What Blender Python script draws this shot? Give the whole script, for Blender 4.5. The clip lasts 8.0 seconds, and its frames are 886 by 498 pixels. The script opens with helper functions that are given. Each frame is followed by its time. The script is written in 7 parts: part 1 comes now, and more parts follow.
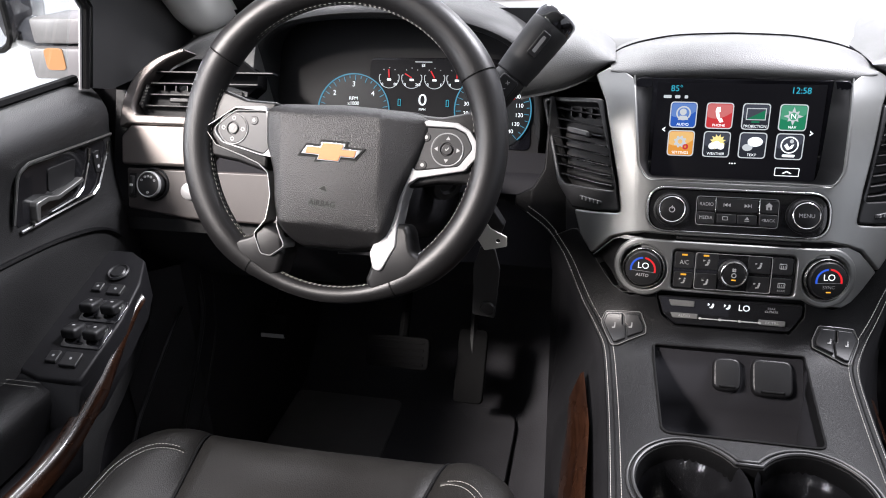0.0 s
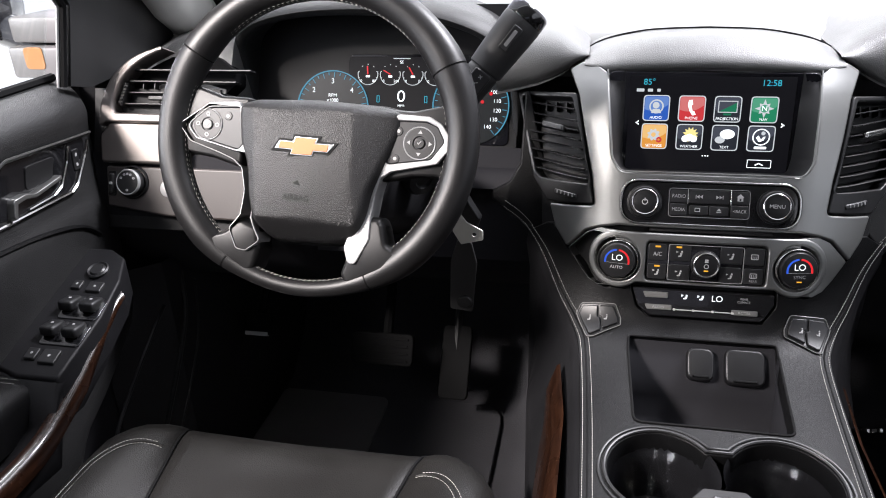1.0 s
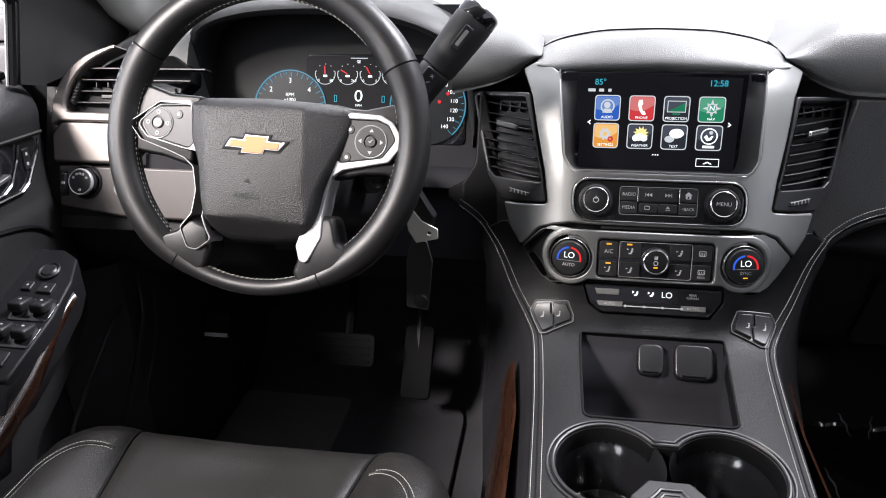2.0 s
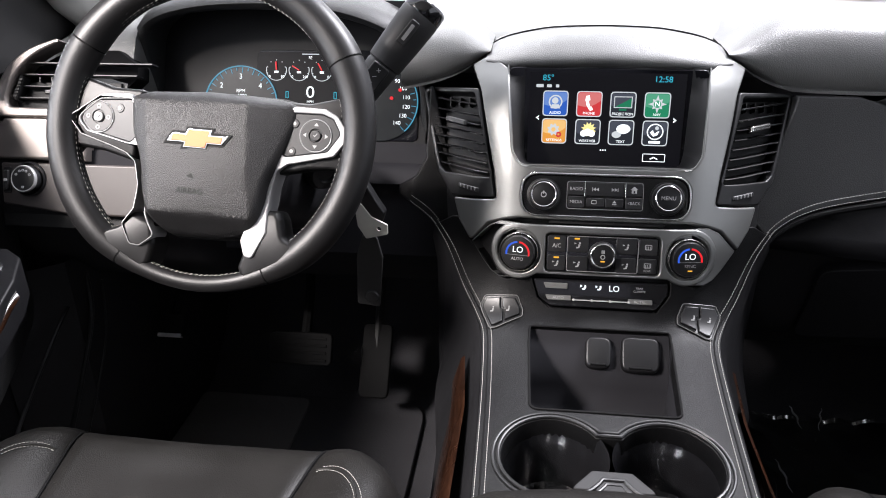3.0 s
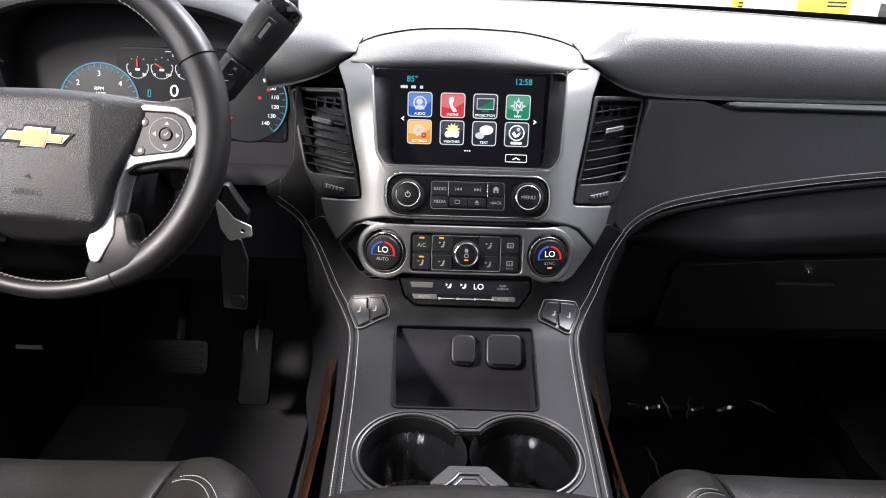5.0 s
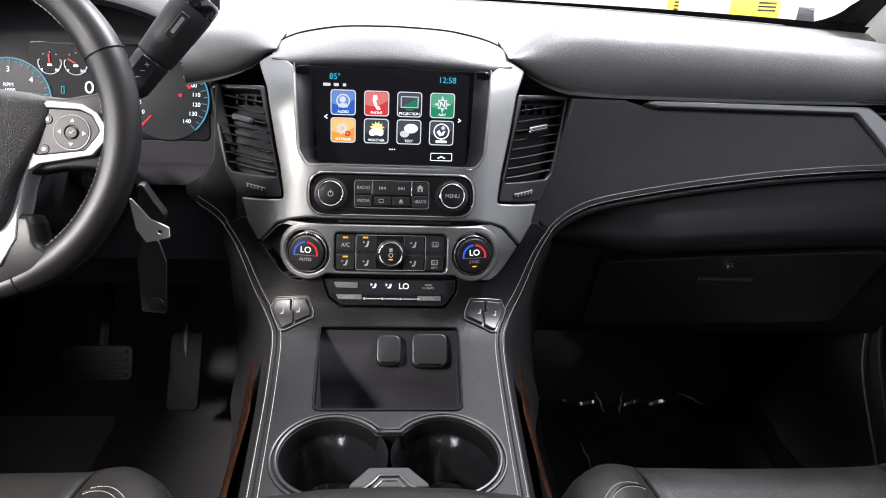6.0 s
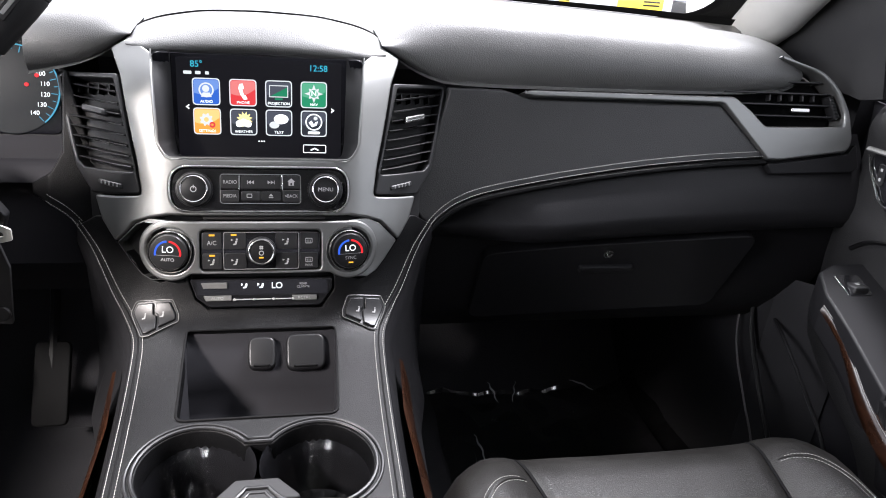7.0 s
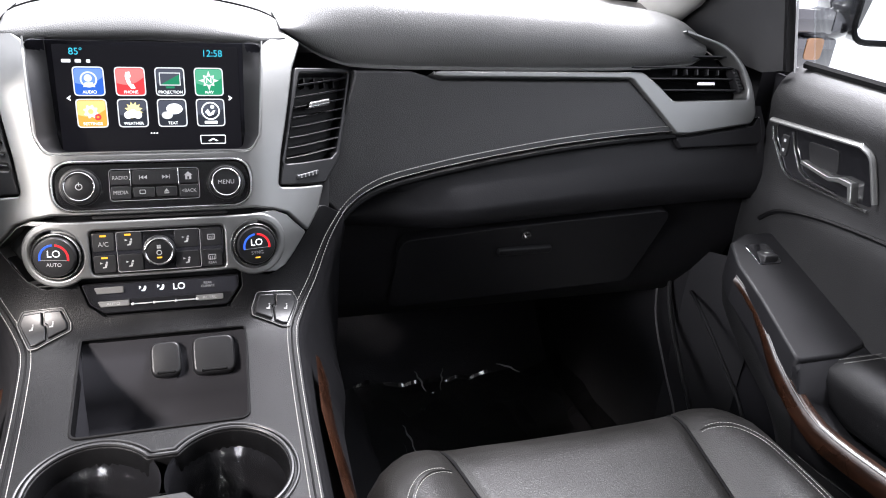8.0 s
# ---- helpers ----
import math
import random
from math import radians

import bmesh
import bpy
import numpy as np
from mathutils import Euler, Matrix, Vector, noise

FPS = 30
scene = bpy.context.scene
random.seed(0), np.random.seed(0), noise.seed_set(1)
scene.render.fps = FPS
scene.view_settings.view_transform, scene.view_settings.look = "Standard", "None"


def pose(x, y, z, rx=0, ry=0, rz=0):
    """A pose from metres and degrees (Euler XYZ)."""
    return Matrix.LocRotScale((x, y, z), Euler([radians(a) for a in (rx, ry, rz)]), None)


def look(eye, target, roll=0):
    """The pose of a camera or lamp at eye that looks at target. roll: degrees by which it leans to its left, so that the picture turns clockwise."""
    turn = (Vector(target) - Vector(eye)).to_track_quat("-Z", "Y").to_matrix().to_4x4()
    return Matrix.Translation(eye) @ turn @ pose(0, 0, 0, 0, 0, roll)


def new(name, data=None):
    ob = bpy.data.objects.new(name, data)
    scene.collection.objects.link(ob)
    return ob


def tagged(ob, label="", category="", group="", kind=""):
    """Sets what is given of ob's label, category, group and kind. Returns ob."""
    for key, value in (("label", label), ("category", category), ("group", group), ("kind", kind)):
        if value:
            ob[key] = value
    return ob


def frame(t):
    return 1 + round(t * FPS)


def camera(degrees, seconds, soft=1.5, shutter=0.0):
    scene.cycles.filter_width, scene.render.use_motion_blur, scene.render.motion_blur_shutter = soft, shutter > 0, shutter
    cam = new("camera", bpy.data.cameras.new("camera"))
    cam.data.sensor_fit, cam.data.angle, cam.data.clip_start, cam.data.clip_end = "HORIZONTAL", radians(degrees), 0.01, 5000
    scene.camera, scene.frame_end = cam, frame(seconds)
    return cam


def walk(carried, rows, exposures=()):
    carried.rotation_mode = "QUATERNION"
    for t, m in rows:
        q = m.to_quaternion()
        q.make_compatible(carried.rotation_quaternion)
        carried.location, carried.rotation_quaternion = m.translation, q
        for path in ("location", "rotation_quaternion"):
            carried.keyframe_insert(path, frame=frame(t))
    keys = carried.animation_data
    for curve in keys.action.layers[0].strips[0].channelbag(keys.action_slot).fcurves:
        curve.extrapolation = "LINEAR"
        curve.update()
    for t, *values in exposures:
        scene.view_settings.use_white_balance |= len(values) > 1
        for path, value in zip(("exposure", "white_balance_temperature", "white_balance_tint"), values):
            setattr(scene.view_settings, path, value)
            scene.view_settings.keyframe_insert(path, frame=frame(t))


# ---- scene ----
cam = camera(62.0, 8.0, soft=1.0)
PATH = [
    (0, (-0.156, -0.061, 1.022), (-0.557, 1.704, 0.171), -1.8),
    (0.5, (-0.145, -0.063, 1.018), (-0.542, 1.704, 0.17), -2.0),
    (1, (-0.132, -0.065, 1.016), (-0.52, 1.704, 0.167), -2.1),
    (1.5, (-0.12, -0.067, 1.016), (-0.477, 1.708, 0.168), -1.8),
    (3, (-0.085, -0.066, 1.005), (-0.319, 1.733, 0.163), -0.6),
    (3.5, (-0.069, -0.065, 1.006), (-0.263, 1.738, 0.164), -0.2),
    (4, (-0.058, -0.066, 1.003), (-0.176, 1.748, 0.17), 0.6),
    (4.5, (-0.048, -0.066, 1.002), (-0.096, 1.753, 0.171), 1.3),
    (6, (-0.011, -0.061, 1.0), (0.155, 1.753, 0.175), 3.2),
    (6.5, (0.007, -0.049, 0.994), (0.265, 1.756, 0.171), 4.1),
    (7, (0.025, -0.039, 0.992), (0.446, 1.733, 0.166), 5.0),
    (7.5, (0.036, -0.029, 0.988), (0.578, 1.706, 0.154), 4.6),
    (8, (0.047, -0.018, 0.98), (0.657, 1.692, 0.141), 4.7),
]
EXPOSURES = [(0.0, 0.06), (3.5, 0.19), (4.5, 0.24), (6.0, 0.34), (7.0, 0.58), (8.0, 0.90)]
walk(cam, [(t, look(eye, target, roll)) for t, eye, target, roll in PATH], EXPOSURES)

# ---- light: a white-painted hall, bright on all sides ----
world = bpy.data.worlds.new("hall_light")
scene.world = world
world.use_nodes = True
bg = world.node_tree.nodes["Background"]
bg.inputs["Color"].default_value = (0.975, 0.973, 1.115, 1)
bg.inputs["Strength"].default_value = 1.5


def unseen_lamp(name, place, target, wide, high, power, tint=(0.99, 0.978, 1.015)):
    """An unseen area lamp outside the car, added to light the cabin."""
    lamp = bpy.data.lights.new(name, "AREA")
    lamp.shape, lamp.size, lamp.size_y, lamp.energy = "RECTANGLE", wide, high, power
    lamp.color = tint
    ob = new(name, lamp)
    ob.matrix_world = look(place, target)
    return ob


# None is in view; places, tints and powers are set by the cabin's brightness.
for place, target, wide, high, power, tint in (
        ((0.0, 2.4, 3.3), (0.0, 1.4, 0.0), 4.6, 0.8, 25.0, (0.99, 0.978, 1.015)),
        ((1.3, 1.7, 3.3), (0.4, 0.9, 0.85), 0.9, 0.6, 285.0, (0.99, 0.978, 1.05)),
        ((-1.1, 2.2, 3.3), (-0.4, 1.2, 0.5), 0.8, 0.7, 100.0, (0.99, 0.978, 1.015)),
        ((-2.4, -1.4, 2.95), (-0.4, 0.55, 0.6), 1.2, 0.35, 470.0, (1.0, 0.925, 0.90)),
        ((-4.0, -0.6, 1.75), (0.4, 0.85, 0.75), 1.8, 0.8, 165.0, (1.0, 0.985, 1.06)),
        ((0.0, 8.0, 4.2), (0.0, 4.8, 0.0), 8.0, 1.0, 400.0, (0.99, 0.978, 1.015))):
    unseen_lamp("unseen_lamp", place, target, wide, high, power, tint)


# ---- materials ----
def mat(name, col, rough=0.5, metal=0.0, grain="fine", scale=900.0, bump=0.12, vary=0.18, coat=0.0, spec=0.5, rough_vary=0.12):
    """A surface with small relief (fine, leather, brushed, fabric) and soft large-scale change of colour and gloss."""
    m = bpy.data.materials.new(name)
    m.use_nodes = True
    nt = m.node_tree
    b = nt.nodes["Principled BSDF"]
    link = nt.links.new
    tc = nt.nodes.new("ShaderNodeTexCoord")
    at = tc.outputs["Object"]
    if grain == "brushed":
        mp = nt.nodes.new("ShaderNodeMapping")
        mp.inputs["Scale"].default_value = (0.05, 1.0, 1.0)
        link(at, mp.inputs["Vector"])
        at = mp.outputs["Vector"]
    big = nt.nodes.new("ShaderNodeTexNoise")
    big.inputs["Scale"].default_value, big.inputs["Detail"].default_value = 14.0, 5.0
    link(tc.outputs["Object"], big.inputs["Vector"])
    if grain == "leather":
        small = nt.nodes.new("ShaderNodeTexVoronoi")
        small.feature = "SMOOTH_F1"
        small.inputs["Scale"].default_value = scale
        height = small.outputs["Distance"]
    else:
        small = nt.nodes.new("ShaderNodeTexNoise")
        small.inputs["Scale"].default_value, small.inputs["Detail"].default_value = scale, 3.0
        height = small.outputs["Fac"]
    link(at, small.inputs["Vector"])
    ramp = nt.nodes.new("ShaderNodeMix")
    ramp.data_type = "RGBA"
    lo = [max(0.0, c * (1 - vary)) for c in col]
    hi = [min(1.0, c * (1 + vary)) for c in col]
    ramp.inputs["A"].default_value, ramp.inputs["B"].default_value = (*lo, 1), (*hi, 1)
    link(big.outputs["Fac"], ramp.inputs["Factor"])
    link(ramp.outputs["Result"], b.inputs["Base Color"])
    rr = nt.nodes.new("ShaderNodeMapRange")
    rr.inputs["To Min"].default_value, rr.inputs["To Max"].default_value = max(0.02, rough - rough_vary), min(1.0, rough + rough_vary)
    link(big.outputs["Fac"], rr.inputs["Value"])
    link(rr.outputs["Result"], b.inputs["Roughness"])
    b.inputs["Metallic"].default_value = metal
    b.inputs["Specular IOR Level"].default_value = spec
    b.inputs["Coat Weight"].default_value = coat
    b.inputs["Coat Roughness"].default_value = 0.06
    if bump:
        bp = nt.nodes.new("ShaderNodeBump")
        bp.inputs["Strength"].default_value = bump
        bp.inputs["Distance"].default_value = 0.0008
        link(height, bp.inputs["Height"])
        link(bp.outputs["Normal"], b.inputs["Normal"])
    return m


def glow(name, col, strength, spec=0.2):
    """Lit parts of displays and gauges."""
    m = bpy.data.materials.new(name)
    m.use_nodes = True
    nt = m.node_tree
    b = nt.nodes["Principled BSDF"]
    b.inputs["Base Color"].default_value = (0.01, 0.01, 0.01, 1)
    b.inputs["Roughness"].default_value = 0.25
    b.inputs["Specular IOR Level"].default_value = spec
    b.inputs["Emission Color"].default_value = (*col, 1)
    b.inputs["Emission Strength"].default_value = strength
    return m


def pane(name, tint, gloss):
    """Thin clear glass or film: it lets light through and mirrors a little."""
    m = bpy.data.materials.new(name)
    m.use_nodes = True
    nt = m.node_tree
    nt.nodes.remove(nt.nodes["Principled BSDF"])
    tr, gl, mx = nt.nodes.new("ShaderNodeBsdfTransparent"), nt.nodes.new("ShaderNodeBsdfGlossy"), nt.nodes.new("ShaderNodeMixShader")
    tr.inputs["Color"].default_value = (*tint, 1)
    gl.inputs["Roughness"].default_value = 0.06
    mx.inputs["Fac"].default_value = gloss
    nt.links.new(tr.outputs[0], mx.inputs[1])
    nt.links.new(gl.outputs[0], mx.inputs[2])
    nt.links.new(mx.outputs[0], nt.nodes["Material Output"].inputs["Surface"])
    return m


def wood_mat():
    m = mat("burl_wood", (0.16, 0.055, 0.02), 0.28, coat=0.45, bump=0.0)
    nt = m.node_tree
    b = nt.nodes["Principled BSDF"]
    tc = nt.nodes.new("ShaderNodeTexCoord")
    mp = nt.nodes.new("ShaderNodeMapping")
    mp.inputs["Scale"].default_value = (90, 14, 60)
    nz = nt.nodes.new("ShaderNodeTexNoise")
    nz.inputs["Scale"].default_value, nz.inputs["Detail"].default_value, nz.inputs["Distortion"].default_value = 1.0, 6.0, 1.6
    cr = nt.nodes.new("ShaderNodeValToRGB")
    cr.color_ramp.elements[0].position, cr.color_ramp.elements[0].color = 0.35, (0.0085, 0.0033, 0.0018, 1)
    cr.color_ramp.elements[1].position, cr.color_ramp.elements[1].color = 0.68, (0.023, 0.0090, 0.0046, 1)
    nt.links.new(tc.outputs["Object"], mp.inputs["Vector"])
    nt.links.new(mp.outputs["Vector"], nz.inputs["Vector"])
    nt.links.new(nz.outputs["Fac"], cr.inputs["Fac"])
    nt.links.new(cr.outputs["Color"], b.inputs["Base Color"])
    return m


LEATHER = mat("black_leather", (0.0036, 0.0036, 0.0039), 0.41, grain="leather", scale=1500, bump=0.38, vary=0.35, spec=0.14)
# Same leather as LEATHER, its colour lifted in place of light on the fascia.
LEATHER_DASH_LIFTED = mat("dash_leather_lifted", (0.019, 0.019, 0.0193), 0.40, grain="leather", scale=1100, bump=0.4, vary=0.3, spec=0.40)
LEATHER_SEAT = mat("seat_leather", (0.0098, 0.0093, 0.0088), 0.36, grain="leather", scale=900, bump=0.35, vary=0.35, spec=0.20)
LEATHER_WHEEL = mat("wheel_leather", (0.0065, 0.0063, 0.0066), 0.42, grain="leather", scale=1500, bump=0.12, vary=0.3, spec=0.34)
AIRBAG = mat("airbag_vinyl", (0.0090, 0.0088, 0.0092), 0.42, grain="leather", scale=1250, bump=0.65, spec=0.38)
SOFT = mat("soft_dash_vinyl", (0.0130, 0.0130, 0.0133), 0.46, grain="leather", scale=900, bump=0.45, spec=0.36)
# Pad and deck are paler than SOFT: windscreen brightness is put into their colour.
PAD_LIT = mat("dash_pad_vinyl_lit", (0.088, 0.0882, 0.0865), 0.40, grain="leather", scale=950, bump=0.5, spec=0.42)
DECK_LIT = mat("dash_deck_vinyl_lit", (0.12, 0.12, 0.117), 0.34, grain="leather", scale=760, bump=0.2)
PLASTIC = mat("black_plastic", (0.0080, 0.0080, 0.0086), 0.38, bump=0.06, spec=0.36)
MATTE = mat("matte_black_plastic", (0.0095, 0.0095, 0.0101), 0.6, bump=0.08, spec=0.28)
LEVER = mat("lever_plastic", (0.016, 0.016, 0.0166), 0.5, scale=700, bump=0.15, spec=0.35)
# Near-black and glossless: the dark inside vents and slot is put into colour.
VENT_SHADE = mat("vent_shade_black", (0.0028, 0.0028, 0.0031), 0.85, bump=0.0, spec=0.06)
SLAT = mat("vent_slat_plastic", (0.014, 0.014, 0.0148), 0.30, bump=0.03, spec=0.6)
# Black plastic with the shade of deep recesses put into tone and low gloss.
HIDDEN = mat("shaded_black_plastic", (0.0150, 0.0148, 0.0172), 0.75, bump=0.05, spec=0.14)
DARK_PANEL = mat("lower_dash_plastic", (0.0080, 0.0079, 0.0088), 0.48, scale=500, bump=0.15, spec=0.19)
KICK = mat("kick_panel_plastic", (0.018, 0.0178, 0.0194), 0.6, scale=500, bump=0.15, spec=0.18)
WARM = mat("warm_grey_plastic", (0.042, 0.0355, 0.0338), 0.42, scale=600, bump=0.1)
STRIP = mat("satin_bronze_strip", (0.20, 0.18, 0.17), 0.38, 0.75, grain="brushed", scale=1500, bump=0.03)
SILVER = mat("satin_silver", (0.205, 0.207, 0.202), 0.38, 0.85, grain="brushed", scale=1800, bump=0.04, vary=0.06, rough_vary=0.05)
CHROME = mat("chrome", (0.52, 0.52, 0.51), 0.18, 1.0, bump=0.0, vary=0.03, rough_vary=0.04)
SATIN = mat("satin_wheel_trim", (0.33, 0.33, 0.332), 0.46, 0.35, bump=0.03)
PIANO = mat("gloss_black", (0.008, 0.008, 0.009), 0.12, bump=0.0, coat=0.5, rough_vary=0.05)
GLASS_BLACK = mat("screen_glass", (0.006, 0.006, 0.008), 0.10, bump=0.0, rough_vary=0.03, spec=0.4)
BUTTON = mat("button_rubber", (0.0085, 0.0085, 0.0092), 0.45, bump=0.05)
GREY_BUTTON = mat("grey_button", (0.105, 0.105, 0.102), 0.4, bump=0.05)
CARPET = mat("carpet", (0.050, 0.0494, 0.054), 0.95, scale=300, bump=0.9, spec=0.1)
MAT_RUBBER = mat("floor_mat", (0.050, 0.0494, 0.054), 0.85, scale=260, bump=0.6, spec=0.15)
RUBBER = mat("seal_rubber", (0.0055, 0.0055, 0.0058), 0.75, bump=0.05, spec=0.07)
THREAD = mat("pale_thread", (0.30, 0.294, 0.275), 0.7, scale=2500, bump=0.2)
HEADLINER = mat("headliner_cloth", (0.70, 0.69, 0.66), 0.95, scale=800, bump=0.3)
PILLAR = mat("pillar_trim", (0.42, 0.42, 0.40), 0.55, scale=700, bump=0.15)
PILLAR_DARK = mat("dark_pillar_trim", (0.013, 0.013, 0.0135), 0.55, scale=700, bump=0.12)
WOOD = wood_mat()
STEEL = mat("worn_steel", (0.50, 0.50, 0.46), 0.45, 0.25, bump=0.05)
POD_GREY = mat("pod_plastic", (0.030, 0.030, 0.0308), 0.42, scale=1500, bump=0.05, spec=0.4)
GOLD = mat("gold_emblem", (0.30, 0.125, 0.055), 0.5, 0.3, scale=1500, bump=0.05, spec=0.3)
PRINT = mat("white_print", (0.34, 0.34, 0.34), 0.5, bump=0.0)
PRINT_DIM = mat("grey_print", (0.20, 0.20, 0.20), 0.5, bump=0.0)
RELIEF_DARK = mat("relief_dark_vinyl", (0.004, 0.004, 0.004), 0.6, bump=0.0, spec=0.15)
BODY = mat("car_paint", (0.03, 0.03, 0.035), 0.15, 0.3, bump=0.0, coat=1.0)
BODY_WHITE = mat("white_car_paint", (0.75, 0.75, 0.75), 0.2, bump=0.0, coat=0.8, vary=0.03)
CONCRETE = mat("hall_floor", (0.72, 0.72, 0.70), 0.35, scale=60, bump=0.1)
YELLOW = mat("yellow_paint", (0.80, 0.58, 0.06), 0.4, bump=0.05)
MIRROR = mat("mirror_glass", (0.85, 0.86, 0.87), 0.03, 1.0, bump=0.0, vary=0.01, rough_vary=0.01)
GREY_PAINT = mat("grey_plastic", (0.10, 0.096, 0.098), 0.45, bump=0.05)
AMBER_REFLECTION = mat("amber_reflection", (0.28, 0.13, 0.05), 0.2, bump=0.0, coat=0.5)
GLASS = pane("window_glass", (0.95, 0.97, 0.96), 0.05)
TINTED = pane("tinted_glass", (0.40, 0.40, 0.42), 0.05)
FILM = pane("clear_film", (0.88, 0.88, 0.88), 0.30)
# Opaque pale colour that stands in for glints on the clear film.
FILM_GLINT = mat("film_glint_pale", (0.40, 0.40, 0.41), 0.22, bump=0.0, vary=0.1)
LIT_WHITE = glow("lit_white", (0.9, 0.95, 1.0), 1.5)
LIT_CYAN = glow("lit_cyan", (0.05, 0.55, 0.75), 0.9)
LIT_RIM = glow("lit_rim", (0.08, 0.40, 0.62), 0.7)
LIT_BLUE = glow("lit_blue", (0.03, 0.12, 0.75), 0.9)
LIT_RED = glow("lit_red", (0.85, 0.02, 0.03), 0.85)
LIT_AMBER = glow("lit_amber", (1.0, 0.48, 0.04), 0.9)
LIT_GREY = glow("lit_grey", (0.55, 0.58, 0.62), 1.1)
LIT_GREEN = glow("lit_green", (0.02, 0.30, 0.15), 0.6)
LCD = glow("lcd_black", (0.010, 0.0095, 0.014), 0.4, 0.05)
ICON_BLUE = glow("icon_blue", (0.03, 0.13, 0.60), 0.8)
ICON_RED = glow("icon_red", (0.75, 0.05, 0.06), 0.8)
ICON_ORANGE = glow("icon_orange", (0.85, 0.35, 0.06), 0.9)
ICON_GREEN = glow("icon_green", (0.02, 0.28, 0.14), 0.8)
ICON_DARK = glow("icon_dark", (0.035, 0.04, 0.055), 0.6)
SHINE_BLUE = glow("icon_blue_shine", (0.16, 0.30, 0.72), 0.8)
SHINE_RED = glow("icon_red_shine", (0.80, 0.22, 0.22), 0.8)
SHINE_ORANGE = glow("icon_orange_shine", (0.95, 0.58, 0.22), 0.9)
SHINE_GREEN = glow("icon_green_shine", (0.10, 0.42, 0.26), 0.8)
SHINE_DARK = glow("icon_dark_shine", (0.10, 0.11, 0.15), 0.6)
GAUGE_FACE = glow("gauge_face", (0.016, 0.02, 0.024), 0.5)


# ---- ways of making shapes ----
def thing(name, label, category, base=(0, 0, 0), group="", kind=""):
    ob = new(name)
    ob.empty_display_size = 0.02
    ob.location = base
    return tagged(ob, label, category, group, kind)


def finish(bm, name, material, angle=38):
    me = bpy.data.meshes.new(name)
    lay = bm.verts.layers.float_vector.get("facing")
    facing = [tuple(v[lay]) for v in bm.verts] if lay else None
    bm.to_mesh(me)
    bm.free()
    me.materials.append(material)
    me.polygons.foreach_set("use_smooth", [True] * len(me.polygons))
    me.set_sharp_from_angle(angle=radians(angle))
    if facing:
        me.normals_split_custom_set_from_vertices(facing)
        me.attributes.remove(me.attributes["facing"])
    return me


def part(name, bm, material, parent=None, label="", angle=38):
    """Links a bmesh, drawn in the place's own coordinates, as one mesh object under a thing or part."""
    ob = new(name, finish(bm, name, material, angle))
    if parent is not None:
        ob.parent = parent
        if parent.type == "EMPTY":
            ob.matrix_parent_inverse = Matrix.Translation(parent.location).inverted()
    if label:
        ob["label"] = label
    return ob


def spl(xs, ys):
    """A smooth curve through the given stations."""
    xs, ys = np.array(xs, float), np.array(ys, float)
    h, d = np.diff(xs), np.diff(ys) / np.diff(xs)
    m = np.zeros(len(xs))
    m[0], m[-1] = d[0], d[-1]
    for i in range(1, len(xs) - 1):
        if d[i - 1] * d[i] > 0:
            w1, w2 = 2 * h[i] + h[i - 1], h[i] + 2 * h[i - 1]
            m[i] = (w1 + w2) / (w1 / d[i - 1] + w2 / d[i])

    def f(x):
        x = min(max(x, xs[0]), xs[-1])
        i = min(max(int(np.searchsorted(xs, x)) - 1, 0), len(h) - 1)
        s = (x - xs[i]) / h[i]
        return float(ys[i] * (1 + 2 * s) * (1 - s) ** 2 + h[i] * m[i] * s * (1 - s) ** 2 + ys[i + 1] * s * s * (3 - 2 * s) + h[i] * m[i + 1] * s * s * (s - 1))
    return f


def area2(pts):
    return sum(a[0] * b[1] - b[0] * a[1] for a, b in zip(pts, pts[1:] + pts[:1]))


def ccw(pts):
    pts = [tuple(p) for p in pts]
    return pts if area2(pts) > 0 else pts[::-1]


def mirrored(pts):
    return [(-u, v) for u, v in reversed(pts)]


def rounded(pts, r, n=5):
    """The outline with its corners rounded; r is one radius or one for each corner."""
    out = []
    k = len(pts)
    for i in range(k):
        p, a, b = Vector(pts[i]), Vector(pts[i - 1]), Vector(pts[(i + 1) % k])
        rad = r[i] if isinstance(r, (list, tuple)) else r
        da, db = (a - p), (b - p)
        la, lb = da.length, db.length
        da, db = da / la, db / lb
        c = max(-0.9999, min(0.9999, da.dot(db)))
        half = math.acos(c) / 2
        cut = min(rad / math.tan(half), 0.45 * la, 0.45 * lb) if rad > 0 else 0
        if cut < 1e-5 or half > 1.5:
            out.append(tuple(p))
            continue
        s, e = p + da * cut, p + db * cut
        for j in range(n + 1):
            t = j / n
            q = s * (1 - t) ** 2 + p * (2 * t * (1 - t)) + e * t * t
            out.append(tuple(q))
    return out


def rrect(u, v, w, h, r, n=4):
    return rounded([(u - w / 2, v - h / 2), (u + w / 2, v - h / 2), (u + w / 2, v + h / 2), (u - w / 2, v + h / 2)], r, n)


def ring(u, v, r, n=28, squash=1.0):
    return [(u + r * math.cos(2 * math.pi * i / n), v + squash * r * math.sin(2 * math.pi * i / n)) for i in range(n)]


def dense(pts, step):
    out = []
    for a, b in zip(pts, pts[1:] + pts[:1]):
        k = max(1, int(math.hypot(b[0] - a[0], b[1] - a[1]) / step))
        out += [(a[0] + (b[0] - a[0]) * i / k, a[1] + (b[1] - a[1]) * i / k) for i in range(k)]
    return out


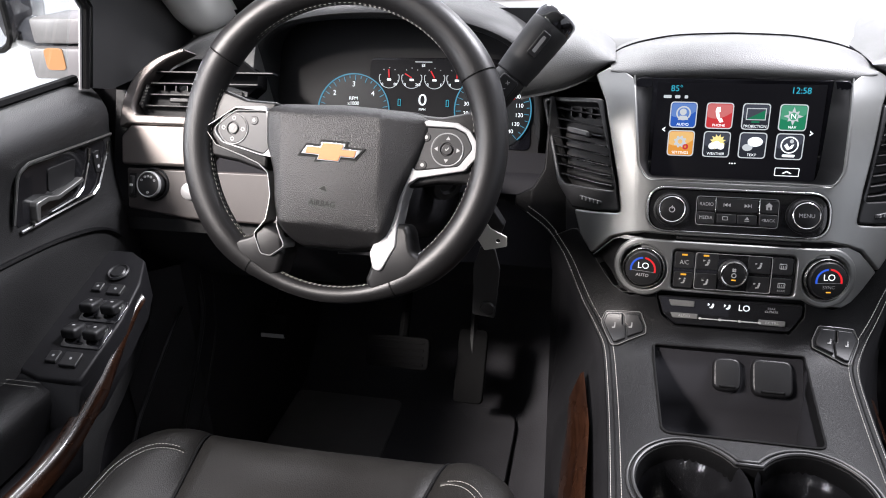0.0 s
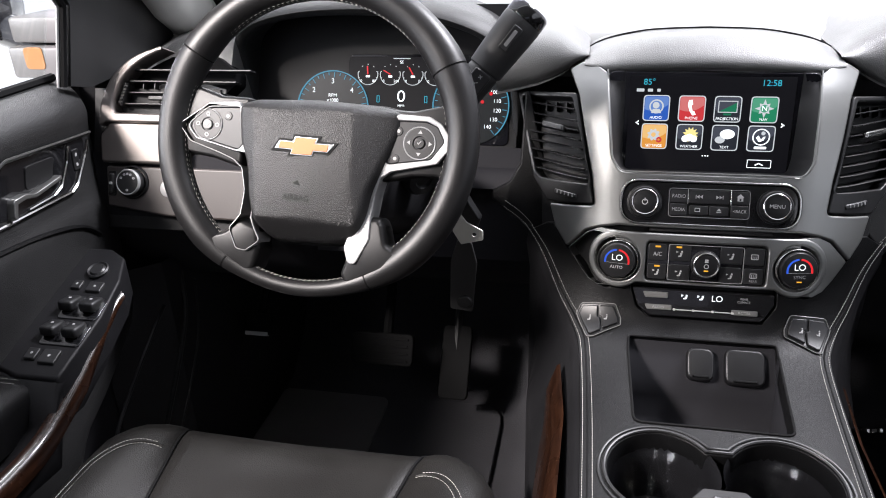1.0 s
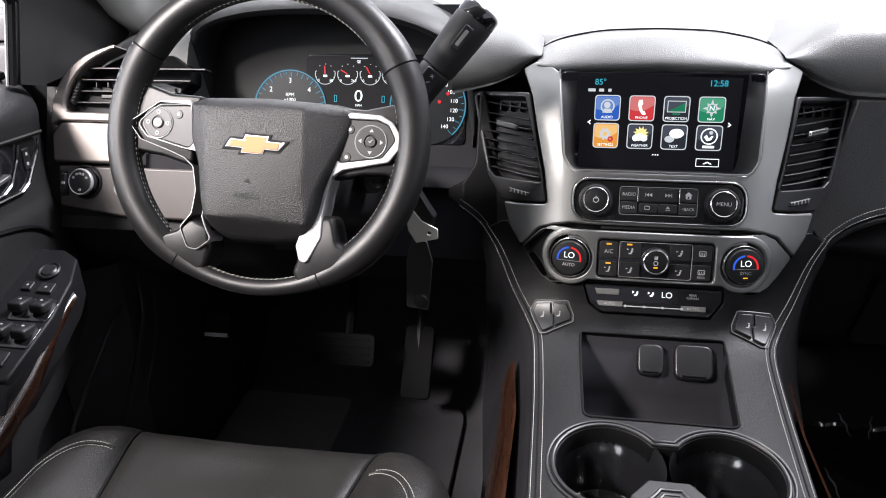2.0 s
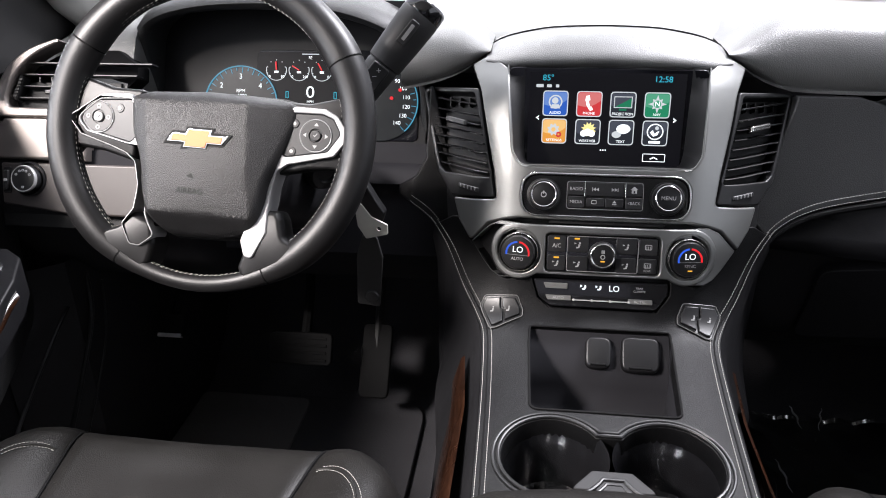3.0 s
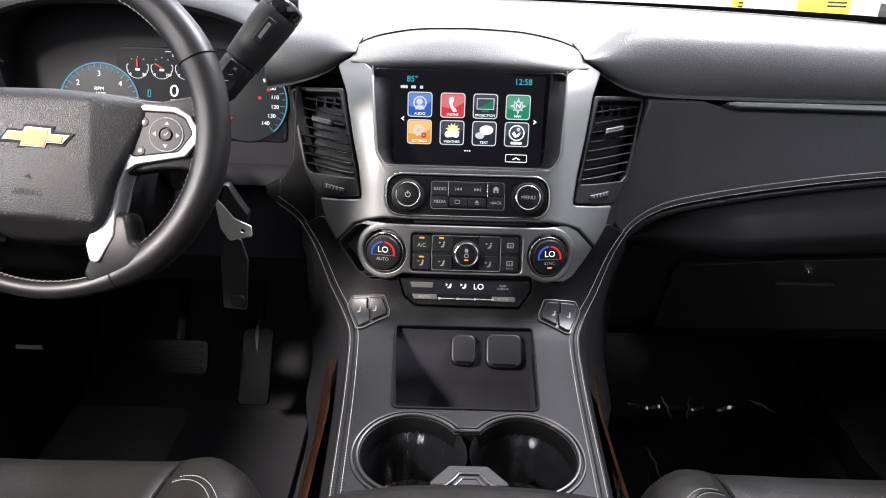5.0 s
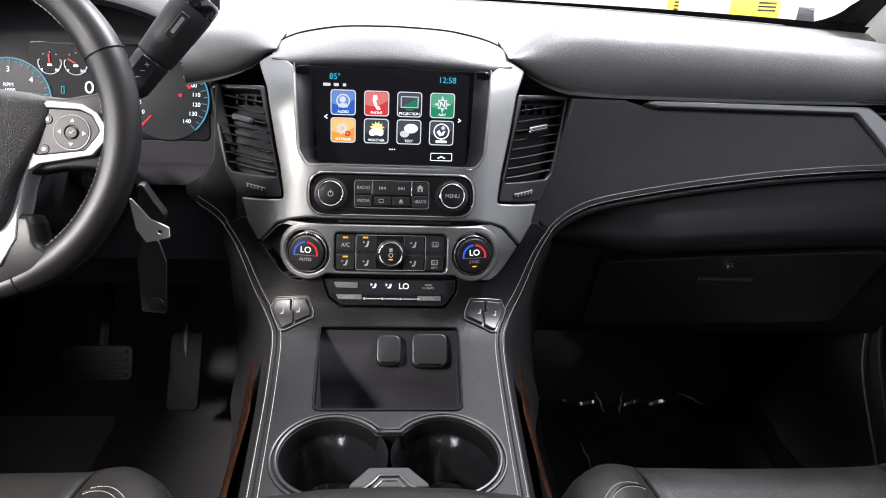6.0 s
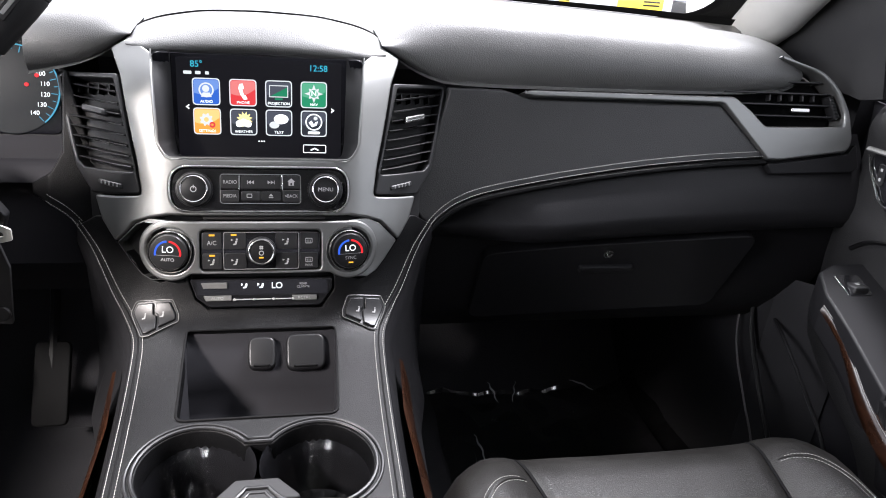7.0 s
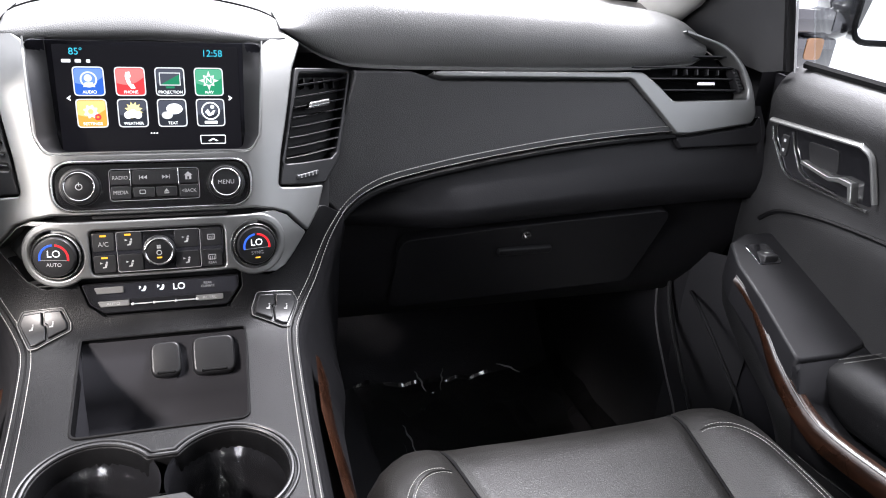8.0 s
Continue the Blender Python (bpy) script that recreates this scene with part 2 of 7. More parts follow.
def inset(pts, d):
    out = []
    k = len(pts)
    for i in range(k):
        a, p, b = pts[i - 1], pts[i], pts[(i + 1) % k]
        e1, e2 = (p[0] - a[0], p[1] - a[1]), (b[0] - p[0], b[1] - p[1])
        l1, l2 = math.hypot(*e1) or 1e-9, math.hypot(*e2) or 1e-9
        n1, n2 = (-e1[1] / l1, e1[0] / l1), (-e2[1] / l2, e2[0] / l2)
        m = (n1[0] + n2[0], n1[1] + n2[1])
        s = max(0.5, (m[0] ** 2 + m[1] ** 2) / 2)
        out.append((p[0] + d * m[0] / s, p[1] + d * m[1] / s))
    return out


def fill(outer, holes, cell):
    """A flat mesh of the outline less its holes, cut into cells."""
    bm = bmesh.new()
    edges = []
    for loop in [outer] + holes:
        vs = [bm.verts.new((p[0], p[1], 0)) for p in loop]
        edges += [bm.edges.new((vs[i - 1], vs[i])) for i in range(len(vs))]
    bmesh.ops.triangle_fill(bm, use_beauty=True, use_dissolve=False, edges=edges, normal=(0, 0, 1))
    if cell:
        lo = [min(p[i] for p in outer) for i in (0, 1)]
        hi = [max(p[i] for p in outer) for i in (0, 1)]
        for i in (0, 1):
            n = int((hi[i] - lo[i]) / cell)
            for k in range(1, n + 1):
                co, no = [0, 0, 0], [0, 0, 0]
                co[i], no[i] = lo[i] + (hi[i] - lo[i]) * k / (n + 1), 1
                bmesh.ops.bisect_plane(bm, geom=bm.verts[:] + bm.edges[:] + bm.faces[:], dist=1e-7, plane_co=co, plane_no=no)
    bm.normal_update()
    for f in bm.faces:
        if f.normal.z < 0:
            f.normal_flip()
    return bm


def sheet(outer, fn, t=0.002, depth=0.004, bevel=0.001, cell=0.02, holes=(), dome=0.0, step=0.006, base=0.0, bm=None):
    """A plate laid on the surface fn(u, v, height): its face stands t above it, with a rounded edge, and its rim goes depth below."""
    outer = dense(ccw(outer), step)
    holes = [dense(ccw(h), step)[::-1] for h in holes]
    b2 = bevel
    inner, inner_holes = inset(outer, b2), [inset(h, b2) for h in holes]
    flat = fill(inner, inner_holes, cell)
    got = bm or bmesh.new()
    t += base
    depth -= base
    us, vs = [p[0] for p in outer], [p[1] for p in outer]
    cu, cv = (min(us) + max(us)) / 2, (min(vs) + max(vs)) / 2
    ru, rv = (max(us) - min(us)) / 2, (max(vs) - min(vs)) / 2

    def up(p):
        if not dome:
            return t
        return t + dome * max(0.0, 1 - ((p[0] - cu) / ru) ** 2) * max(0.0, 1 - ((p[1] - cv) / rv) ** 2)
    lay = got.verts.layers.float_vector.get("facing") or got.verts.layers.float_vector.new("facing")

    def face_vert(p):
        w = got.verts.new(fn(p[0], p[1], up(p)))
        e = 0.0012
        du = fn(p[0] + e, p[1], up((p[0] + e, p[1]))) - fn(p[0] - e, p[1], up((p[0] - e, p[1])))
        dv = fn(p[0], p[1] + e, up((p[0], p[1] + e))) - fn(p[0], p[1] - e, up((p[0], p[1] - e)))
        w[lay] = du.cross(dv).normalized()
        return w
    made = {v: face_vert(v.co) for v in flat.verts}
    for f in flat.faces:
        got.faces.new([made[v] for v in f.verts])
    flat.free()
    for loop, inn in zip([outer] + holes, [inner] + inner_holes):
        mid = inset(loop, 0.3 * b2)
        rows = [[fn(*p, up(p)) for p in inn], [fn(*p, t - 0.3 * b2) for p in mid], [fn(*p, t - b2) for p in loop], [fn(*p, -depth) for p in loop]]
        vr = [[face_vert(p) for p in inn]] + [[got.verts.new(c) for c in row] for row in rows[1:]]
        k = len(loop)
        for a, b in zip(vr, vr[1:]):
            for i in range(k):
                j = (i + 1) % k
                got.faces.new((a[i], b[i], b[j], a[j]))
    bmesh.ops.remove_doubles(got, verts=got.verts[:], dist=1e-6)
    return got


def loft(sections, closed=True, caps=True, wrap=False, bm=None):
    """A skin through rings of points."""
    got = bm or bmesh.new()
    rows = [[got.verts.new(p) for p in s] for s in sections]
    pairs = list(zip(rows, rows[1:])) + ([(rows[-1], rows[0])] if wrap else [])
    for a, b in pairs:
        k = len(a)
        for i in range(k if closed else k - 1):
            j = (i + 1) % k
            try:
                got.faces.new((a[i], a[j], b[j], b[i]))
            except ValueError:
                pass
    if caps and closed and not wrap:
        for r in (rows[0], rows[-1]):
            try:
                got.faces.new(r)
            except ValueError:
                pass
    bmesh.ops.remove_doubles(got, verts=got.verts[:], dist=1e-6)
    bmesh.ops.recalc_face_normals(got, faces=got.faces[:])
    return got


def tube(path, r, n=10, bm=None, closed=False, flat=1.0, caps=True):
    """A round bar along a path; r is one radius or one for each point."""
    path = [Vector(p) for p in path]
    sections = []
    k = len(path)
    side = None
    for i, p in enumerate(path):
        a = path[i - 1] if (i or closed) else p
        b = path[(i + 1) % k] if (i < k - 1 or closed) else p
        d = (b - a).normalized()
        if side is None:
            side = d.orthogonal().normalized()
        side = (side - d * side.dot(d)).normalized()
        up = d.cross(side)
        rad = r[i] if isinstance(r, (list, tuple)) else r
        sections.append([p + side * rad * math.cos(2 * math.pi * j / n) + up * rad * flat * math.sin(2 * math.pi * j / n) for j in range(n)])
    return loft(sections, caps=caps, wrap=closed, bm=bm)


def basis(fn, u, v):
    """The local axes of a surface at a point."""
    e = 0.002
    du = (fn(u + e, v, 0) - fn(u - e, v, 0)).normalized()
    dv = fn(u, v + e, 0) - fn(u, v - e, 0)
    n = du.cross(dv).normalized()
    dv = n.cross(du)
    m = Matrix((du, dv, n)).transposed().to_4x4()
    m.translation = fn(u, v, 0)
    return m


def on(m):
    """A surface of its own: the plane of a matrix."""
    return lambda u, v, h=0.0: m @ Vector((u, v, h))


def lathe(m, profile, n=32, bm=None, hollow=False):
    """A turned shape on a matrix: rows of radius and height."""
    rows = [[m @ Vector((max(r, 1e-4) * math.cos(2 * math.pi * i / n), max(r, 1e-4) * math.sin(2 * math.pi * i / n), h)) for i in range(n)] for r, h in profile]
    return loft(rows, caps=not hollow, bm=bm)


def block(corner, size, bevel=0.003, m=None, seg=2):
    """A box with rounded edges; corner is its least point."""
    bm = bmesh.new()
    bmesh.ops.create_cube(bm, size=1)
    for v in bm.verts:
        v.co = Vector([corner[i] + (v.co[i] + 0.5) * size[i] for i in range(3)])
    if bevel:
        bmesh.ops.bevel(bm, geom=bm.edges[:], offset=bevel, segments=seg, profile=0.5, affect="EDGES")
    if m is not None:
        bmesh.ops.transform(bm, matrix=m, verts=bm.verts[:])
    return bm


def letters(text, size, fn, u, v, material, parent, h=0.0005, name="lettering", turn=0.0, wide=1.0, align="CENTER", label=""):
    """Words in the built-in font, laid on a surface."""
    cu = bpy.data.curves.new("lettering", "FONT")
    cu.body, cu.size, cu.align_x, cu.align_y = text, size, align, "CENTER"
    tmp = bpy.data.objects.new("lettering", cu)
    me = bpy.data.meshes.new_from_object(tmp)
    bpy.data.objects.remove(tmp)
    bm = bmesh.new()
    bm.from_mesh(me)
    bpy.data.meshes.remove(me)
    c, s = math.cos(turn), math.sin(turn)
    for w in bm.verts:
        x, y = w.co.x * wide, w.co.y
        w.co = fn(u + c * x - s * y, v + s * x + c * y, h)
    return part(name, bm, material, parent, label)


def stitches(path, up, material=None, length=0.0028, gap=0.0008, r=0.00042, bm=None):
    """A row of separate threads along a path."""
    path = [Vector(p) for p in path]
    got = bm or bmesh.new()
    dist = [0.0]
    for a, b in zip(path, path[1:]):
        dist.append(dist[-1] + (b - a).length)

    def at(d):
        i = min(max(int(np.searchsorted(dist, d)) - 1, 0), len(path) - 2)
        t = (d - dist[i]) / max(dist[i + 1] - dist[i], 1e-9)
        return path[i].lerp(path[i + 1], t)
    d = 0.0
    while d + length < dist[-1]:
        a, b = at(d), at(d + length)
        w = (b - a).normalized()
        side = w.cross(up).normalized() * r
        top = w.cross(side).normalized() * r
        mid = (a + b) / 2
        rows = [[a + side * 0.5, a + top * 0.5, a - side * 0.5, a - top * 0.5], [mid + side, mid + top * 1.2, mid - side, mid - top], [b + side * 0.5, b + top * 0.5, b - side * 0.5, b - top * 0.5]]
        vr = [[got.verts.new(p) for p in row] for row in rows]
        for p, q in zip(vr, vr[1:]):
            for i in range(4):
                got.faces.new((p[i], p[(i + 1) % 4], q[(i + 1) % 4], q[i]))
        d += length + gap
    return got


def smooth_line(pts, n=12):
    """A smooth path through points."""
    pts = [Vector(p) for p in pts]
    out = []
    for i in range(len(pts) - 1):
        p0, p1, p2, p3 = pts[max(i - 1, 0)], pts[i], pts[i + 1], pts[min(i + 2, len(pts) - 1)]
        for j in range(n):
            t = j / n
            out.append(0.5 * ((2 * p1) + (p2 - p0) * t + (2 * p0 - 5 * p1 + 4 * p2 - p3) * t * t + (3 * p1 - p0 - 3 * p2 + p3) * t ** 3))
    out.append(pts[-1])
    return out


# ---- the dashboard's own surfaces ----
V_AT = (0.145, 0.245, 0.345, 0.445, 0.493, 0.5235, 0.5475, 0.570, 0.600, 0.634, 0.68, 0.723, 0.80, 0.825, 0.90)
stack_y = spl(V_AT, (0.312, 0.412, 0.512, 0.612, 0.660, 0.690, 0.711, 0.726, 0.7365, 0.746, 0.765, 0.785, 0.835, 0.86, 0.93))
stack_z = spl(V_AT, (0.515, 0.521, 0.529, 0.5365, 0.5408, 0.5455, 0.5555, 0.572, 0.600, 0.634, 0.68, 0.723, 0.80, 0.825, 0.90))
stack_side = spl((0, 0.07, 0.09, 0.106, 0.13, 0.154, 0.185, 0.21, 0.235, 0.3), (0, 0.0005, 0.0015, 0.004, 0.013, 0.026, 0.049, 0.068, 0.086, 0.13))
side_scale = spl((0.15, 0.53, 0.62, 0.9), (0.45, 0.45, 1.0, 1.0))
side_angle = spl((0.15, 0.53, 0.62, 0.9), (1.4, 1.4, 0.0, 0.0))


def stack_point(u, v):
    k, a, w = side_scale(v), side_angle(v), stack_side(min(abs(u), 0.3))
    return Vector((u, stack_y(v) + k * math.cos(a) * w, stack_z(v) - k * math.sin(a) * w))


def normal_of(point, u, v):
    e = 0.0015
    return (point(u + e, v) - point(u - e, v)).cross(point(u, v + e) - point(u, v - e)).normalized()


def stack(u, v, h=0.0):
    """Centre stack and console top: u across, v the height on the upright part, running on along the flat part."""
    return stack_point(u, v) + normal_of(stack_point, u, v) * h


def dash(u, v, h=0.0):
    """The reclined face of the dashboard on both sides of the stack."""
    return Vector((u, 0.82 + (v - 0.62) * 0.4, v)) + Vector((0, -0.9285, 0.3714)) * h


# ---- the place round the car and its shell ----
def flat_loft(rows):
    return loft(rows, closed=False, caps=False)


def slab(points, thick, axis):
    """A plate of given thickness from an outline in space."""
    bm = bmesh.new()
    a = [bm.verts.new(p) for p in points]
    b = [bm.verts.new(Vector(p) + Vector(axis) * thick) for p in points]
    bm.faces.new(a)
    bm.faces.new(b[::-1])
    for i in range(len(a)):
        j = (i + 1) % len(a)
        bm.faces.new((a[i], b[i], b[j], a[j]))
    bmesh.ops.recalc_face_normals(bm, faces=bm.faces[:])
    return bm


ground = part("ground", slab([(-60, -60, -0.62), (60, -60, -0.62), (60, 60, -0.62), (-60, 60, -0.62)], 0.2, (0, 0, -1)), CONCRETE)
tagged(ground, "pale smooth hall floor under the car", "ground", kind="structure")

# cabin floor with the toe board that rises to the bulkhead
rows = []
for x in np.linspace(-0.86, 0.86, 30):
    hump = 0.10 * math.exp(-(x / 0.17) ** 4)
    prof = [(-1.7, 0.0), (0.0, 0.0), (0.9, 0.0), (1.20, 0.0), (1.29, 0.015), (1.38, 0.09), (1.47, 0.24), (1.50, 0.40), (1.50, 0.79)]
    rows.append([(x, y, z + (hump if z < 0.3 else 0)) for y, z in prof])
floor = part("floor", flat_loft(rows), CARPET, angle=60)
tagged(floor, "black carpeted cabin floor rising to the toe board", "floor", kind="structure")

for side, word in ((-1, "left"), (1, "right")):
    low = part("wall_" + word, slab([(side * 0.862, 0.90, -0.05), (side * 0.862, 1.52, -0.05), (side * 0.862, 1.52, 0.86), (side * 0.862, 0.90, 0.86)], 0.03, (side, 0, 0)), DARK_PANEL)
    tagged(low, "dark plastic kick panel beside the footwell", "wall", kind="structure")
    rear = part("wall_rear_" + word, slab([(side * 0.88, -1.7, -0.05), (side * 0.88, -0.42, -0.05), (side * 0.88, -0.42, 0.82), (side * 0.88, -1.7, 0.82)], 0.05, (side, 0, 0)), DARK_PANEL)
    tagged(rear, "plain dark rear side panel", "wall", kind="structure")
    post = part("pillar_" + word, slab([(side * 0.83, -0.42, -0.05), (side * 0.83, -0.56, -0.05), (side * 0.70, -0.60, 1.34), (side * 0.70, -0.46, 1.34)], 0.06, (side, 0, 0)), PILLAR)
    tagged(post, "pale grey door pillar trim", "pillar", kind="structure")
    sec = []
    for y, z, x, w in ((1.30, 0.835, 0.83, 0.055), (1.20, 0.87, 0.825, 0.06), (1.10, 0.925, 0.81, 0.06), (0.95, 1.02, 0.775, 0.055), (0.75, 1.16, 0.72, 0.055), (0.50, 1.32, 0.66, 0.06)):
        sec.append([(side * (x + w * math.cos(a) * 0.8), y + w * 1.35 * math.sin(a) * 0.9, z + w * 1.0 * math.sin(a)) for a in np.linspace(0, 2 * math.pi, 20, endpoint=False)])
    pil = part("windscreen_pillar_" + word, loft(sec), PILLAR)
    tagged(pil, "pale grey moulded windscreen pillar trim", "pillar", kind="structure")

ceiling = part("ceiling", slab([(-0.75, -1.75, 1.34), (0.75, -1.75, 1.34), (0.75, 0.56, 1.31), (-0.75, 0.56, 1.31)], 0.05, (0, 0, 1)), HEADLINER)
tagged(ceiling, "pale cloth headliner", "ceiling", kind="structure")
for side, word in ((-1, "2"), (1, "3")):
    rear_glass = part("window_" + word, slab([(side * 0.88, -1.7, 0.82), (side * 0.88, -0.50, 0.82), (side * 0.75, -0.52, 1.34), (side * 0.75, -1.7, 1.34)], 0.005, (side, 0, 0)), TINTED)
    tagged(rear_glass, "dark tinted rear side window", "window", kind="structure")
tail = part("window_4", slab([(-0.9, -1.71, 0.85), (0.9, -1.71, 0.85), (0.75, -1.71, 1.34), (-0.75, -1.71, 1.34)], 0.005, (0, -1, 0)), TINTED)
tagged(tail, "dark tinted rear window", "window", kind="structure")
back = part("wall_back", slab([(-0.9, -1.72, -0.05), (0.9, -1.72, -0.05), (0.9, -1.72, 0.85), (-0.9, -1.72, 0.85)], 0.05, (0, -1, 0)), DARK_PANEL)
tagged(back, "plain dark rear panel of the cabin", "wall", kind="structure")


def base_y(x):
    return 1.40 - 0.26 * (abs(x) / 0.8) ** 2.2


rows = []
for k in range(9):
    s = k / 8
    rows.append([(x * (1 - 0.22 * s), base_y(x) * (1 - s) + 0.56 * s, 0.852 * (1 - s) + 1.31 * s + 0.05 * s * (1 - s)) for x in np.linspace(-0.80, 0.80, 15)])
glass = part("window_1", flat_loft(rows), GLASS)
glass.visible_shadow = False
tagged(glass, "clear curved windscreen above the dashboard", "windscreen", kind="structure")
border = []
for low in (True, False):
    row = []
    for x in np.linspace(-0.83, 0.83, 33):
        s = 0.009 if low else 0.018 + 0.014 * min(1.0, abs(x) / 0.66) ** 1.5
        row.append((x * (1 - 0.22 * s), base_y(x) * (1 - s) + 0.56 * s - 0.002, 0.852 * (1 - s) + 1.31 * s + 0.05 * s * (1 - s)))
    border.append(row)
part("trim", flat_loft(border), RUBBER, glass, "black band along the windscreen's lower edge")
for side in (-1, 1):
    strip = []
    for s in [-0.01, 0.0, 0.01, 0.02, 0.03, 0.045, 0.06, 0.08, 0.1, 0.15, 0.2, 0.3, 0.5, 0.75, 1.0]:
        row = []
        for x in (0.835, 0.745 - 0.09 * math.exp(-max(0.0, s) / 0.035) + 0.045 * min(1.0, max(0.0, s - 0.1) * 5)):
            b = base_y(min(x, 0.80))
            row.append((side * x * (1 - 0.22 * s), b * (1 - s) + 0.56 * s - 0.003, 0.852 * (1 - s) + 1.31 * s + 0.05 * s * (1 - s)))
        strip.append(row)
    part("side_trim", flat_loft(strip), RUBBER, glass, "black band along the windscreen's side")


# ---- dashboard ----
dashboard = thing("dashboard", "black grained dashboard with padded top and silver trim", "dashboard", (0, 1.0, 0.3))


def section_ring(pts, n=4):
    pts = [Vector((0, *p)) for p in pts]
    k = len(pts)
    out = []
    for i in range(k):
        p0, p1, p2, p3 = pts[i - 1], pts[i], pts[(i + 1) % k], pts[(i + 2) % k]
        for j in range(n):
            t = j / n
            q = 0.5 * ((2 * p1) + (p2 - p0) * t + (2 * p0 - 5 * p1 + 4 * p2 - p3) * t * t + (3 * p1 - p0 - 3 * p2 + p3) * t ** 3)
            out.append((q.y, q.z))
    return out


# the deck behind the pads, up to the windscreen
rows = []
for x in np.linspace(-0.86, 0.86, 40):
    b = base_y(min(abs(x), 0.82))
    drop = 0.0 if abs(x) < 0.70 else 0.05 * ((abs(x) - 0.70) / 0.16) ** 2
    cut = 0.135 if -0.668 < x < -0.242 else 0.0
    rows.append([(x, 0.94 + cut, 0.800 + 0.4 * cut), (x, 0.965 + 0.85 * cut, 0.838 - drop + 0.1 * cut), (x, 1.02 + 0.5 * cut, 0.850 - drop), (x, 1.12, 0.855 - drop * 0.6), (x, (1.12 + b) / 2, 0.857), (x, b, 0.856), (x, b + 0.08, 0.835), (x, b + 0.1, 0.70)])
part("deck", flat_loft(rows), DECK_LIT, dashboard, "grained top deck under the windscreen", angle=60)

# passenger's padded top
top_of = spl((0.145, 0.16, 0.18, 0.212, 0.25, 0.35, 0.50, 0.615, 0.70, 0.735, 0.757), (0.842, 0.853, 0.866, 0.880, 0.885, 0.885, 0.878, 0.870, 0.863, 0.857, 0.843))
low_of = spl((0.145, 0.16, 0.18, 0.212, 0.24, 0.40, 0.64, 0.70, 0.735, 0.757), (0.836, 0.826, 0.811, 0.796, 0.790, 0.790, 0.793, 0.796, 0.798, 0.806))
front_of = spl((0.145, 0.18, 0.23, 0.30, 0.60, 0.70, 0.757), (0.885, 0.888, 0.890, 0.882, 0.882, 0.888, 0.905))


def pad_section(x, top, low, front):
    h = top - low
    pts = [(1.20, low), (front + 0.035, low), (front + 0.010, low + 0.05 * h), (front, low + 0.28 * h), (front + 0.004, low + 0.55 * h), (front + 0.022, low + 0.82 * h), (front + 0.055, low + 0.96 * h), (front + 0.11, top), (1.10, top - 0.012), (1.18, top - 0.03)]
    return [(x, y, z) for y, z in section_ring(pts)]


sec = [pad_section(x, top_of(x), low_of(x), front_of(x)) for x in (0.145, 0.149, 0.155, 0.163, 0.172, 0.182, 0.195, 0.21, 0.23, 0.26, 0.30, 0.36, 0.42, 0.48, 0.54, 0.60, 0.65, 0.69, 0.715, 0.735, 0.747, 0.754, 0.757)]
pad = part("passenger_pad", loft(sec), PAD_LIT, dashboard, "large rounded grained vinyl pad", angle=60)

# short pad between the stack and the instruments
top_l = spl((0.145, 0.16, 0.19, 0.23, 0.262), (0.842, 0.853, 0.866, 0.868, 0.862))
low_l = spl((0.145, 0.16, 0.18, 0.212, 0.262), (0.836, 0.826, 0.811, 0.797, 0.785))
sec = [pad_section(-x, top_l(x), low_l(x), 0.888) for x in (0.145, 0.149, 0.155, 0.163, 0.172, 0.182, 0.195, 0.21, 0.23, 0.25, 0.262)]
part("driver_pad", loft(sec), PAD_LIT, dashboard, "small rounded grained vinyl pad", angle=60)

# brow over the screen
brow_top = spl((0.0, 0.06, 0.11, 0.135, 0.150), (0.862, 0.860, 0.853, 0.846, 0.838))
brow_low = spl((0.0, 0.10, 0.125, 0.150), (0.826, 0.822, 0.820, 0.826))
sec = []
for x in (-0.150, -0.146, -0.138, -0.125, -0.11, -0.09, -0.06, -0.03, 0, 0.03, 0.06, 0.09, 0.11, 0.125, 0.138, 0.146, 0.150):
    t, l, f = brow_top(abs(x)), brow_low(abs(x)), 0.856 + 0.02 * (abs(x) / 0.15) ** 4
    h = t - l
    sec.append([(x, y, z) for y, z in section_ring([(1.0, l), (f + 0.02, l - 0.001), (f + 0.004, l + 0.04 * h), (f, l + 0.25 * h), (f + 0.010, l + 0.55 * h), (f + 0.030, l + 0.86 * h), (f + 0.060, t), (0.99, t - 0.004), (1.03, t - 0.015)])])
part("screen_brow", loft(sec), PAD_LIT, dashboard, "curved grained brow over the screen", angle=60)

part("brow_gap", tube([(x, 0.950 - 0.02 * (abs(x) / 0.15) ** 4, brow_top(abs(x)) + 0.0004) for x in np.linspace(-0.1495, 0.1495, 40)], 0.0012, 6), RUBBER, dashboard)

# hood over the instruments: an arch with thickness
arch_in = [(-0.653, 0.70), (-0.652, 0.80), (-0.645, 0.838), (-0.615, 0.862), (-0.555, 0.875), (-0.47, 0.878), (-0.38, 0.872), (-0.31, 0.853), (-0.270, 0.822), (-0.255, 0.780), (-0.255, 0.66)]
arch_in = [tuple(p) for p in smooth_line([(u, v, 0) for u, v in arch_in], 4)]
sec = []
